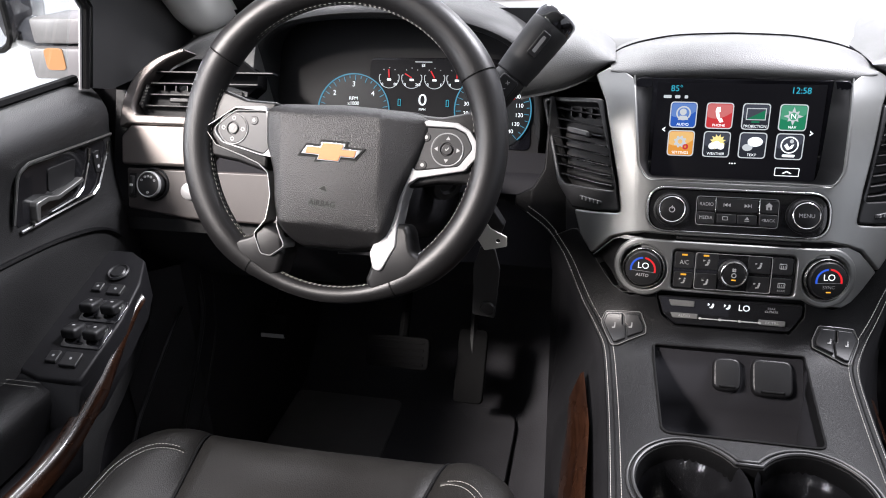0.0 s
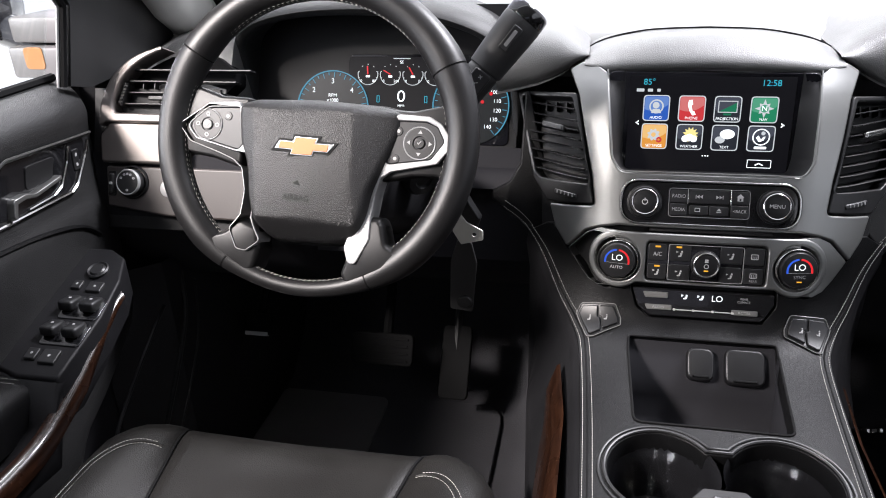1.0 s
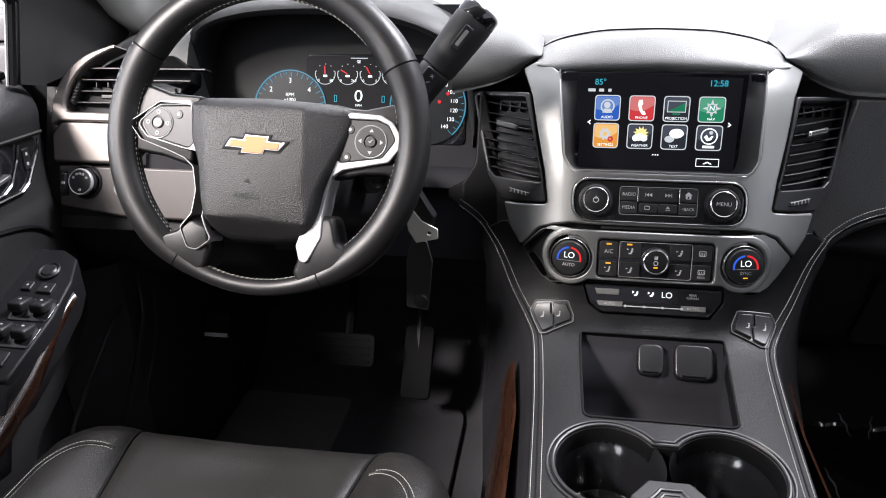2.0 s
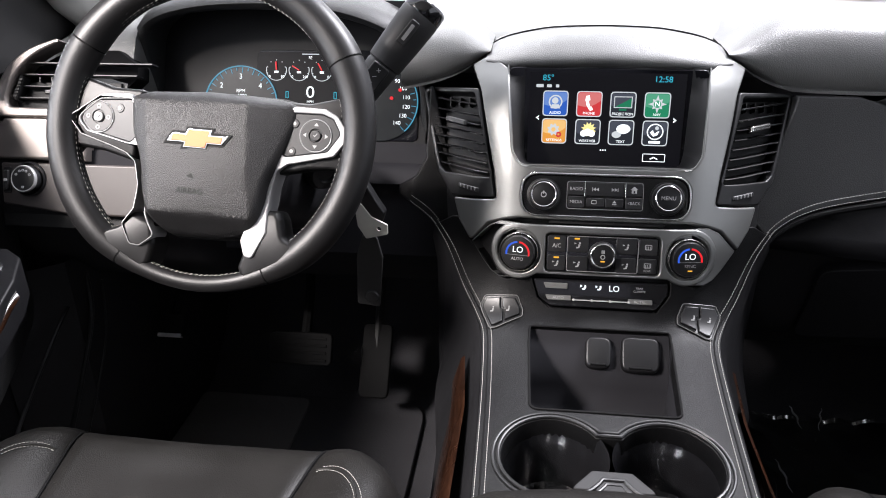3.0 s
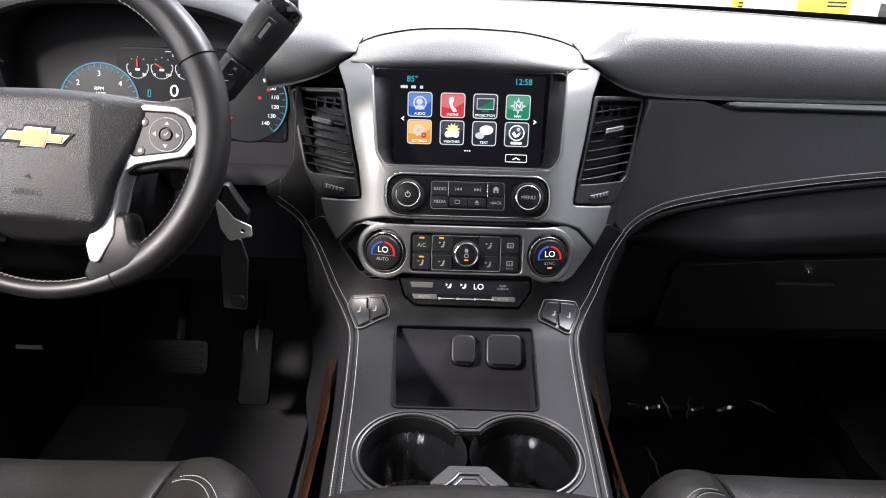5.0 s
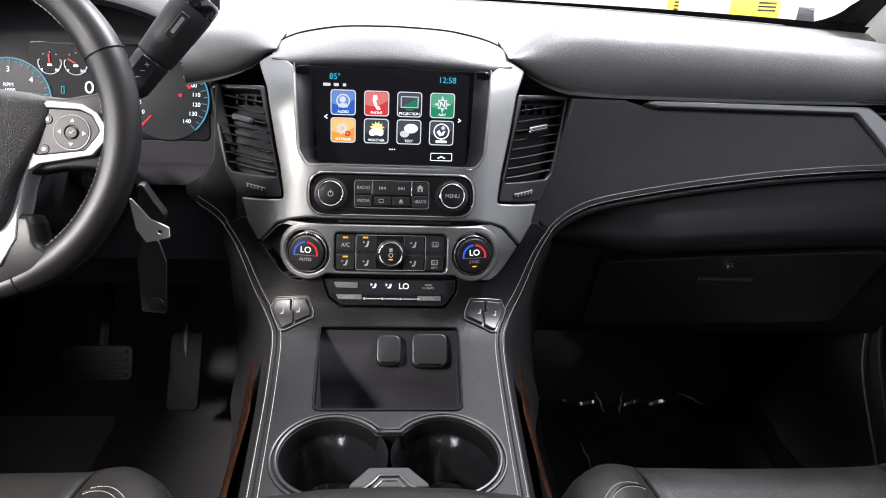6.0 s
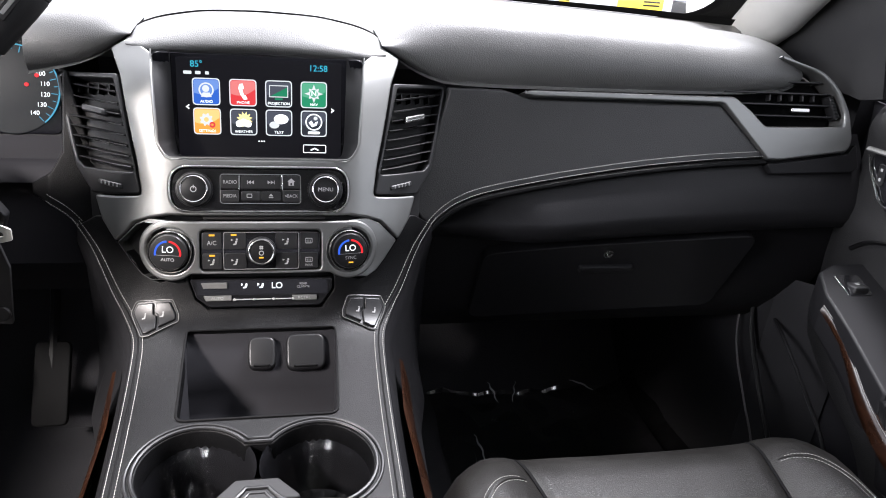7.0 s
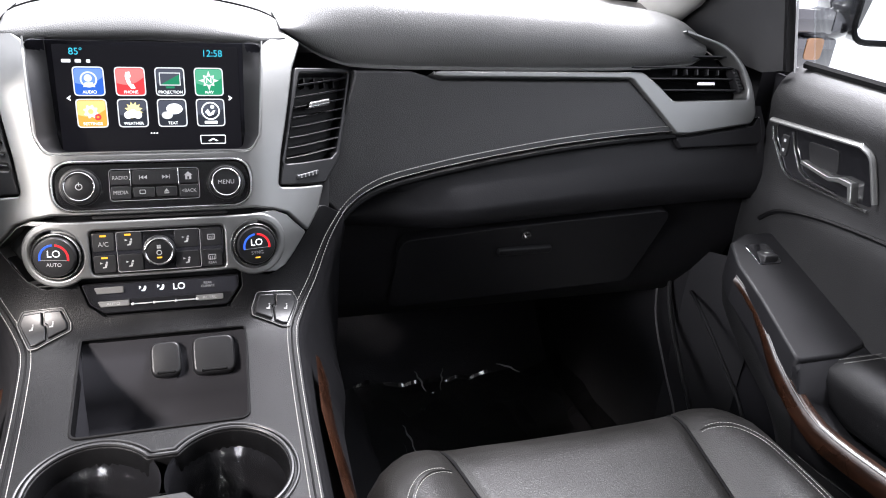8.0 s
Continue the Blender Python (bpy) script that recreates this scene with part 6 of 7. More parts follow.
part("warning_lamp", sheet(ring(0.1475, -0.022, 0.0026, 12), CL, 0.002, 0.0, 0.0003, 0, step=0.01), LIT_RED, speed)
part("warning_lamp", sheet(ring(0.160, -0.010, 0.0026, 12), CL, 0.002, 0.0, 0.0003, 0, step=0.01), LIT_RED, speed)
display = part("driver_display", sheet(rounded([(-0.030, -0.07), (0.078, -0.07), (0.105, 0.020), (0.095, 0.043), (-0.058, 0.043), (-0.060, 0.018)], 0.004), CL, -0.001, 0.002, 0.0005, 0.0), LCD, cluster, "lit driver information display")
for k, u in enumerate((-0.0290, 0.0060, 0.0410, 0.0750)):
    v = 0.0165
    part("small_gauge", sheet(arc_band(u, v, 0.0151, 0.0160, radians(-195), radians(15), 20), CL, 0.0012, 0.0, 0.0001, 0), LIT_GREY, display, "small round gauge")
    bm = bmesh.new()
    for j in range(7):
        a = radians(200 - 220 * j / 6)
        sheet(ring(u + 0.0145 * math.cos(a), v + 0.0145 * math.sin(a), 0.0007, 6), CL, 0.0012, 0.0, 0.0001, 0, bm=bm, step=0.01)
    part("gauge_dots", bm, LIT_GREY, display)
    a = radians((95, 150, 120, 90)[k])
    c_, s_ = math.cos(a), math.sin(a)
    w = 0.0008
    part("needle", sheet([(u - w * s_, v + w * c_), (u + w * s_, v - w * c_), (u + 0.012 * c_ + w * s_, v + 0.012 * s_ - w * c_), (u + 0.012 * c_ - w * s_, v + 0.012 * s_ + w * c_)], CL, 0.0018, 0.0, 0.0001, 0), LIT_RED, display)
    for word, du in (("0", -0.010), (("80", "260", "F", "18")[k], 0.010)):
        letters(word, 0.0055, CL, u + du, v - 0.0100, LIT_WHITE, display, 0.0013)
    part("gauge_mark", sheet(rrect(u, v - 0.003, 0.006, 0.003, 0.0006), CL, 0.0014, 0.0, 0.0001, 0), LIT_WHITE, display)
letters("0", 0.024, CL, 0.024, -0.0165, LIT_WHITE, display, 0.0013, wide=1.15)
letters("MPH", 0.0052, CL, 0.024, -0.0300, LIT_WHITE, display, 0.0013)
part("compass_line", sheet(rrect(0.0235, 0.0400, 0.026, 0.0012, 0.0003), CL, 0.0013, 0.0, 0.0001, 0), LIT_GREY, display)
letters("SE", 0.0060, CL, 0.0235, 0.0345, LIT_WHITE, display, 0.0013)
for u in (-0.012, 0.062):
    part("bar_mark", sheet(rrect(u, -0.020, 0.0042, 0.010, 0.0005), CL, 0.0013, 0.0, 0.0001, 0, holes=[rrect(u, -0.020, 0.003, 0.0088, 0.0003)]), LIT_CYAN, display)


# ---- light switch on the driver's panel ----
m = basis(dash, -0.785, 0.6625)
lights = thing("headlamp_switch", "round black headlamp switch in the lower panel", "switch", (-0.785, 0.83, 0.64))
part("socket", lathe(m, [(0.0245, 0.0), (0.0245, 0.006), (0.0225, 0.0075), (0.0205, 0.004)], 32), PLASTIC, lights)
part("dial_knob", lathe(m, [(0.0190, 0.002), (0.0185, 0.016), (0.0170, 0.0190), (0.0, 0.0195)], 32), BUTTON, lights)
part("dial_rim", lathe(m, [(0.0188, 0.0150), (0.0190, 0.0172), (0.0178, 0.0195), (0.0165, 0.0190)], 32), SATIN, lights)
bm = bmesh.new()
for a in (30, 65, 90, 115, 150, 270):
    sheet(ring(0.0115 * math.cos(radians(a)), 0.0115 * math.sin(radians(a)), 0.0018, 10), on(m), 0.0202, -0.0190, 0.0001, 0, holes=[ring(0.0115 * math.cos(radians(a)), 0.0115 * math.sin(radians(a)), 0.0009, 8)], bm=bm, step=0.01)
part("dial_marks", bm, PRINT, lights)
dimmer = thing("dimmer_wheel", "small black dimmer wheel in the lower panel", "switch", (-0.819, 0.83, 0.64))
part("slot", sheet(rrect(-0.8185, 0.6605, 0.0125, 0.034, 0.003), dash, 0.0055, 0.0, 0.001, 0), MATTE, dimmer)
part("thumb_wheel", sheet(rrect(-0.8185, 0.6605, 0.0075, 0.026, 0.002), dash, 0.0095, 0.0, 0.002, 0), BUTTON, dimmer)
part("wheel_mark", sheet(rrect(-0.8185, 0.6605, 0.005, 0.0035, 0.001), dash, 0.0100, 0.0, 0.0002, 0), PRINT, dimmer)
m = basis(dash, -0.728, 0.6560)
part("lock_button", lathe(m, [(0.012, 0.003), (0.012, 0.008), (0.010, 0.009), (0.0, 0.009)], 20), SATIN, dimmer)
tiny = thing("air_vent", "small black side window vent in the dashboard top", "air vent", (-0.70, 0.90, 0.765))
for k in range(6):
    part("slat", block((-0.735 + 0.011 * k, 0.893, 0.762), (0.0035, 0.012, 0.016), 0.001), PLASTIC, tiny)
part("housing", block((-0.745, 0.898, 0.760), (0.075, 0.02, 0.020), 0.002), MATTE, tiny)


# ---- seats ----
def seat(cx, side, label):
    s = thing("car_seat", label, "car seat", (cx, 0.25, 0.0), "front seats")
    half_w = 0.246
    base = spl((-0.05, 0.1, 0.30, 0.45, 0.52, 0.55, 0.568, 0.578), (0.435, 0.440, 0.453, 0.462, 0.462, 0.455, 0.440, 0.418))
    bolster = spl((0.0, 0.45, 0.58, 0.64, 0.76, 0.86, 0.94, 1.0), (-0.004, -0.002, 0.0, 0.006, 0.013, 0.010, -0.006, -0.045))

    def taper(y):
        return 1.0 - 1.1 * min(max(0.57 - y, 0.0), 0.2)

    def top(x, y):
        u = min(abs(x - cx) / half_w, 1.0)
        # the front edge curves back at the corners
        back = 0.055 * max(0.0, (u - 0.55) / 0.45) ** 2
        return Vector((x, y + 0.012 - back, base(min(y, 0.578)) + bolster(u) * (1.0 if y > 0.1 else 0.8)))
    us = [-1.0, -0.985, -0.96, -0.93, -0.88, -0.82, -0.76, -0.70, -0.64, -0.615, -0.60, -0.585, -0.52, -0.40, -0.2, 0.0, 0.2, 0.40, 0.52, 0.585, 0.60, 0.615, 0.64, 0.70, 0.76, 0.82, 0.88, 0.93, 0.96, 0.985, 1.0]
    ys = [-0.02, 0.05, 0.12, 0.20, 0.28, 0.36, 0.42, 0.47, 0.51, 0.535, 0.552, 0.564, 0.572, 0.577]
    rows_ = []
    for y in ys:
        row = [Vector((cx - half_w + 0.01, top(cx - half_w, y).y, 0.26))]
        for u in us:
            p = top(cx + (u * taper(y) if abs(u) < 0.63 else u) * half_w, y)
            if abs(abs(u) - 0.60) < 0.01:
                p.z -= 0.004
            # soft wrinkles in the hide
            p.z += 0.0016 * noise.noise((p.x * 14, p.y * 9, side * 3.0)) + 0.0006 * noise.noise((p.x * 45, p.y * 30, 1.0))
            row.append(p)
        row.append(Vector((cx + half_w - 0.01, top(cx + half_w, y).y, 0.26)))
        rows_.append(row)
    for drop, fwd in ((0.02, 0.002), (0.05, 0.0), (0.10, -0.012), (0.15, -0.03)):
        rows_.append([Vector((p.x, p.y + fwd, max(0.25, p.z - drop))) if 0 < i < len(us) + 1 else Vector((p.x, p.y + fwd, 0.25)) for i, p in enumerate(rows_[len(ys) - 1])])
    part("cushion", flat_loft(rows_), LEATHER_SEAT, s, "black leather cushion with raised side bolsters", angle=70)
    lift = Vector((0, 0, 0.0008))
    bm_ = bmesh.new()
    for sg in (-1, 1):
        seam = [top(cx + sg * 0.60 * half_w * taper(y), y) + Vector((0, 0, -0.0012)) for y in np.linspace(0.577, 0.05, 40)]
        part("seam", tube(seam, 0.0018, 6), RUBBER, s)
        # curved stitched panel on each bolster
        path_, line_ = [], []
        for k in range(40):
            a = k / 39
            if a < 0.45:
                q = a / 0.45
                u, y = 0.605 + 0.22 * math.sin(q * math.pi / 2), 0.508 + 0.004 * math.sin(q * math.pi) - 0.035 * (1 - math.cos(q * math.pi / 2))
            else:
                q = (a - 0.45) / 0.55
                u, y = 0.825 + 0.03 * q, 0.473 - 0.40 * q
            line_.append((u, y))
            path_.append(top(cx + sg * u * half_w, y))
        stitches([p + lift for p in path_], Vector((0, 0, 1)), bm=bm_)
        stitches([top(cx + sg * (u_ + 0.028) * half_w, y_ + 0.006) + lift for u_, y_ in line_], Vector((0, 0, 1)), bm=bm_)
        part("piping", tube([p + Vector((0, 0.0035, -0.0005)) for p in path_], 0.0018, 6), LEATHER_SEAT, s)
    tagged(part("stitching", bm_, THREAD, s, "pale stitching"), kind="stuff")
    # backrest, reclined behind the cushion
    sec_ = []
    for z, y, w, d in ((0.44, -0.10, 0.22, 0.06), (0.52, -0.11, 0.24, 0.07), (0.70, -0.15, 0.245, 0.075), (0.90, -0.21, 0.235, 0.07), (1.02, -0.25, 0.21, 0.06), (1.07, -0.27, 0.16, 0.045)):
        sec_.append([(cx + w * math.copysign(abs(math.cos(a)) ** 0.6, math.cos(a)), y - d + d * math.copysign(abs(math.sin(a)) ** 0.7, math.sin(a)), z) for a in np.linspace(0, 2 * math.pi, 28, endpoint=False)])
    part("backrest", loft(sec_), LEATHER_SEAT, s, angle=70)
    sec_ = [[(cx + 0.13 * math.copysign(abs(math.cos(a)) ** 0.6, math.cos(a)) * k, -0.33 + 0.045 * math.sin(a) * k, z) for a in np.linspace(0, 2 * math.pi, 20, endpoint=False)] for z, k in ((1.10, 0.8), (1.13, 1.0), (1.24, 0.95), (1.28, 0.6))]
    part("headrest", loft(sec_), LEATHER_SEAT, s, angle=70)
    part("base", block((cx - 0.20, -0.05, 0.0), (0.40, 0.50, 0.28), 0.01), DARK_PANEL, s)
    return s


seat(-0.448, -1, "black leather driver's seat with pale stitched bolsters")
seat(0.417, 1, "black leather passenger seat with pale stitched bolsters")

# ---- footwells ----
mat_l = thing("floor_mat", "dark driver's floor mat with a paler heel pad", "floor mat", (-0.55, 0.95, 0.0), "floor mats")
flat = lambda u, v, h=0.0: Vector((u, v, 0.004 + h + max(0.0, (v - 1.20)) * 0.15))
part("mat", sheet(rrect(-0.545, 0.93, 0.50, 0.62, 0.05), flat, 0.008, 0.004, 0.003, 0.05), MAT_RUBBER, mat_l)
part("heel_pad", sheet(rrect(-0.675, 1.10, 0.25, 0.26, 0.02), flat, 0.012, 0.0, 0.003, 0.05), mat("worn_heel_pad", (0.105, 0.100, 0.099), 0.7, scale=180, bump=0.5), mat_l, "paler ribbed heel pad")
mat_r = thing("floor_mat", "dark passenger floor mat under clear film", "floor mat", (0.55, 0.95, 0.0), "floor mats")
part("mat", sheet(rrect(0.535, 0.95, 0.52, 0.66, 0.05), flat, 0.008, 0.004, 0.003, 0.05), MAT_RUBBER, mat_r)

film = thing("plastic_film", "crumpled clear protective film over the passenger's floor", "plastic film", (0.58, 1.1, 0.0))
rows = []
for y in np.linspace(0.84, 1.262, 70):
    row = []
    for x in np.linspace(0.33, 0.845, 80):
        p = Vector((x * 7, y * 7, 0.3))
        far = min(1.0, max(0.15, (y - 1.00) / 0.2))
        fold = abs(noise.noise(p)) ** 0.8 * 0.034 + abs(noise.noise(p * 2.3 + Vector((3, 1, 0)))) * 0.014
        z = 0.018 + far * fold + 0.10 * max(0.0, (x - 0.74) / 0.1) ** 2
        row.append((x + 0.006 * noise.noise(p * 2), y + 0.006 * noise.noise(p * 2 + Vector((5, 5, 5))), z))
    rows.append(row)
part("sheet", flat_loft(rows), FILM, film, angle=50)
# its far edge stands up in a narrow torn hem
hem = [[(p[0], p[1], p[2] + 0.001), (p[0] + 0.002 * noise.noise((p[0] * 60, 1.0, 0.0)), p[1] + 0.004, p[2] + 0.007 + 0.007 * noise.noise((p[0] * 35, 2.0, 0.0))), (p[0], p[1] + 0.010, p[2] + 0.004)] for p in rows[-1] if p[0] < 0.64]
part("hem", flat_loft(hem), FILM, film, "torn upright hem of the film", angle=25)
# Pale bars painted in where the film's folds would catch light.
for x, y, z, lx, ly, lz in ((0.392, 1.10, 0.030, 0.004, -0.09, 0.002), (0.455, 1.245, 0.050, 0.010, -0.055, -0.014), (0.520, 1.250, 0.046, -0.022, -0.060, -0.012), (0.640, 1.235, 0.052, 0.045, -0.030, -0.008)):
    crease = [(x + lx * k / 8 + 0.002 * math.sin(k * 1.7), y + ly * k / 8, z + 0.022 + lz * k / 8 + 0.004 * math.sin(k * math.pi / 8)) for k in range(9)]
    part("crease", tube(crease, [0.0004 + 0.0016 * math.sin(math.pi * (k + 0.3) / 8.6) for k in range(9)], 6, flat=0.4), FILM_GLINT, film, "pale bar standing for the glint on a crease")

pedals = thing("brake_pedal", "black rubber brake pedal", "pedal", (-0.51, 1.10, 0.10), "pedals")
pm = pose(-0.515, 1.10, 0.235, 62, 0, 0)
part("pad", sheet(rrect(0, 0, 0.125, 0.062, 0.012), on(pm), 0.008, 0.004, 0.003, 0.0), RUBBER, pedals)
for k in range(4):
    part("rib", sheet(rrect(0, -0.021 + 0.014 * k, 0.105, 0.005, 0.002), on(pm), 0.011, -0.005, 0.001, 0.0), RUBBER, pedals)
part("arm", tube([(-0.51, 1.11, 0.23), (-0.51, 1.17, 0.32), (-0.50, 1.20, 0.50)], 0.010, 8), RUBBER, pedals)
gas = thing("accelerator_pedal", "black rubber accelerator pedal", "pedal", (-0.385, 1.15, 0.05), "pedals")
part("pad", sheet(rrect(0, 0, 0.060, 0.150, 0.012), on(pose(-0.385, 1.17, 0.17, 52, 0, 0)), 0.008, 0.004, 0.003, 0.0), RUBBER, gas)
part("arm", tube([(-0.385, 1.18, 0.18), (-0.385, 1.26, 0.30), (-0.385, 1.30, 0.48)], 0.009, 8), PLASTIC, gas)
park = thing("parking_brake", "small parking brake pedal with a bright edge", "pedal", (-0.735, 1.04, 0.25), "pedals")
pm = pose(-0.738, 1.045, 0.305, 58, 0, 0)
part("pad", sheet(rrect(0, 0, 0.052, 0.044, 0.008), on(pm), 0.008, 0.004, 0.003, 0.0), RUBBER, park)
part("edge_strip", sheet(rrect(0, -0.019, 0.045, 0.0075, 0.002), on(pm), 0.0105, 0.0, 0.001, 0.0), PRINT, park, "pale worn edge")
part("arm", tube([(-0.738, 1.055, 0.31), (-0.738, 1.12, 0.38), (-0.735, 1.15, 0.52)], 0.009, 8), RUBBER, park)


# ---- front doors ----
def front_door(side):
    word = "driver's" if side < 0 else "passenger's"
    d = thing("car_door", "closed black %s door with silver handle and stitched armrest" % word, "car door", (side * 0.87, 0.3, 0.1), "front doors")
    depth_of = spl((0.08, 0.30, 0.42, 0.52, 0.58, 0.625, 0.655, 0.70, 0.742, 0.765, 0.790, 0.806, 0.815), (0.045, 0.040, 0.032, 0.030, 0.034, 0.036, 0.028, 0.026, 0.032, 0.037, 0.029, 0.011, -0.006))
    front_at = spl((0.08, 0.25, 0.329, 0.38, 0.437, 0.48, 0.60, 0.82), (0.60, 0.64, 0.70, 0.80, 0.862, 0.868, 0.868, 0.850))

    def f(u, v, h=0.0):
        """Inner face of the door: u along it, v up, h inwards."""
        return Vector((side * (0.87 - depth_of(v) - h), u * (1 if side < 0 else -1), v))

    def fm(pts):
        return pts if side < 0 else mirrored(pts)
    rows_ = []
    for z in list(np.linspace(0.08, 0.56, 18)) + [0.58, 0.60, 0.62, 0.635, 0.645, 0.655, 0.67, 0.70, 0.725, 0.738, 0.745, 0.752, 0.76, 0.77, 0.78, 0.79, 0.798, 0.804, 0.809, 0.813, 0.815]:
        e = front_at(z)
        rows_.append([(side * (0.87 - depth_of(z)) + side * 0.018 * (1 if k == 0 else 0), y, z) for k, y in enumerate(np.linspace(e, -0.42, 30))])
    part("panel", flat_loft(rows_), SOFT, d, "black grained door panel", angle=60)
    # dark trim in front of the window and up the frame
    zs = [(0.862, 0.795), (0.97, 0.800), (1.10, 0.828), (1.07, 0.875), (0.99, 0.94), (0.77, 1.13), (0.60, 1.26), (0.49, 1.26), (0.60, 1.15), (0.78, 0.98), (0.838, 0.91), (0.822, 0.806)]
    bm_ = bmesh.new()
    def lean(z):
        return 0.005 + 0.20 * max(0.0, z - 0.83)
    ahead = 0.015 if side > 0 else 0.0
    ins = [bm_.verts.new((side * (0.845 - lean(z)), y + ahead, z)) for y, z in zs]
    out_ = [bm_.verts.new((side * (0.864 - lean(z)), y + ahead, z)) for y, z in zs]
    bm_.faces.new(ins)
    bm_.faces.new(out_[::-1])
    for i in range(len(zs)):
        j = (i + 1) % len(zs)
        bm_.faces.new((ins[i], out_[i], out_[j], ins[j]))
    bmesh.ops.recalc_face_normals(bm_, faces=bm_.faces[:])
    part("sail_trim", bm_, PILLAR_DARK, d, "dark plastic trim in the window corner")
    post = [(side * (0.852 - lean(z)), y - 0.006 + ahead, z) for y, z in ((0.822, 0.806), (0.838, 0.91), (0.78, 0.98), (0.60, 1.15), (0.50, 1.25))]
    part("window_seal", tube(post, 0.005, 8), RUBBER, d)
    part("bright_line", tube([(p[0] + side * 0.004, p[1] - 0.006, p[2]) for p in post], 0.0018, 6), SATIN, d)
    part("sill_seal", tube([(side * 0.872, y, 0.816) for y in np.linspace(0.83, -0.42, 12)], 0.006, 6), RUBBER, d)
    part("outer_skin", slab([(side * 0.90, 0.95, 0.0), (side * 0.90, 0.95, 0.80), (side * 0.885, 0.83, 0.80), (side * 0.885, -0.42, 0.80), (side * 0.90, -0.42, 0.0)], 0.02, (side, 0, 0)), BODY, d)
    # Dark sheet added over the skin, standing in for shade in the gap.
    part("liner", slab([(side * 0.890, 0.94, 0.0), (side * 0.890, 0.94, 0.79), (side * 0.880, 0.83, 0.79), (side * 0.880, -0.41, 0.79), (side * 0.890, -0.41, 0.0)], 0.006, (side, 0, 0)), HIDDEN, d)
    g = part("window_glass", slab([(side * 0.878, 0.82, 0.81), (side * 0.845, 0.83, 0.93), (side * 0.80, 0.58, 1.15), (side * 0.77, 0.45, 1.28), (side * 0.77, -0.42, 1.30), (side * 0.878, -0.42, 0.81)], 0.004, (side, 0, 0)), GLASS, d)
    g.visible_shadow = False
    # handle bowl with its silver frame
    bowl = [(0.822, 0.722), (0.815, 0.736), (0.66, 0.747), (0.646, 0.738), (0.6285, 0.690), (0.634, 0.678), (0.773, 0.670), (0.785, 0.676)]
    rad = [0.01, 0.008, 0.012, 0.02, 0.02, 0.004, 0.01, 0.02]
    bezel = part("handle_bowl", sheet(rounded(fm(bowl), rad if side < 0 else rad[::-1]), f, 0.001, 0.004, 0.0005, 0.02), PIANO, d, "gloss black handle bowl")
    top_line = [f(u * (1 if side < 0 else -1), v, 0.004) for u, v in rounded([(0.828, 0.7385), (0.665, 0.7495), (0.647, 0.742), (0.626, 0.685)], [0, 0.012, 0.02, 0])]
    part("upper_trim", tube(top_line, 0.0042, 8, flat=0.5), SILVER, bezel, "satin silver upper trim")
    low_line = [f(u * (1 if side < 0 else -1), v, 0.003) for u, v in rounded([(0.824, 0.730), (0.819, 0.712), (0.788, 0.676), (0.772, 0.669), (0.634, 0.672)], [0, 0.02, 0.02, 0.01, 0])]
    part("lower_trim", tube(low_line, 0.0022, 6), CHROME, bezel, "bright lower trim")
    inner_line = [f(u * (1 if side < 0 else -1), v, 0.003) for u, v in rounded([(0.783, 0.733), (0.778, 0.712), (0.758, 0.684), (0.74, 0.677), (0.69, 0.676)], [0, 0.02, 0.02, 0.01, 0])]
    part("bowl_line", tube(inner_line, 0.0018, 6), CHROME, bezel)
    lever_ = [(0.752, 0.7020), (0.700, 0.6960), (0.683, 0.7010), (0.662, 0.7000), (0.654, 0.676), (0.660, 0.676), (0.667, 0.693), (0.683, 0.694), (0.700, 0.690), (0.752, 0.6965)]
    part("pull_handle", sheet(fm(lever_), f, 0.012, 0.0, 0.0015, 0.0), SILVER, d, "satin silver pull handle")
    part("handle_cup", sheet(rounded(fm([(0.755, 0.728), (0.70, 0.731), (0.695, 0.700), (0.745, 0.700)]), 0.006), f, 0.003, 0.0, 0.001, 0.02), MATTE, d)
    lock_box = part("lock_switch", sheet(rrect((0.797 if side < 0 else -0.797), 0.709, 0.013, 0.030, 0.003), f, 0.003, 0.0, 0.001, 0.0), BUTTON, d)
    for v in (0.716, 0.702):
        part("lock_mark", sheet(rrect((0.797 if side < 0 else -0.797), v, 0.004, 0.0045, 0.001), f, 0.0036, 0.0, 0.0002, 0.0), PRINT, lock_box)
    # crease line above the armrest insert
    crease = [f((1 if side < 0 else -1) * u, v, 0.001) for u, v in ((0.80, 0.595), (0.77, 0.618), (0.72, 0.633), (0.64, 0.643), (0.50, 0.650), (0.20, 0.655))]
    part("crease", tube(smooth_line(crease, 6), 0.0035, 6), LEATHER, d)

    # armrest: switch panel at the front, padded rest behind
    def inward(y):
        """How far the front of the passenger's armrest leans into the cabin."""
        return float(np.interp(y, [0.30, 0.50, 0.565, 0.66, 0.77], [0.0, 0.030, 0.028, 0.011, 0.018])) if side > 0 else 0.0

    def arm(u, v, h=0.0):
        return Vector((u - inward(v) * min(1.0, max(0.0, (0.86 - u) / 0.10)), v, 0.511 + (v - 0.56) * 0.34 + h))
    mx = (lambda p: mirrored(p)) if side < 0 else (lambda p: p)
    deck_pts = [(0.752, 0.562), (0.749, 0.66), (0.757, 0.72), (0.772, 0.760), (0.80, 0.775), (0.845, 0.775), (0.845, 0.572), (0.81, 0.562)]
    switch_deck = part("switch_panel", sheet(rounded(mx(deck_pts), 0.010), arm, 0.0, 0.055, 0.004, 0.03), DARK_PANEL, d, "smooth black switch panel")
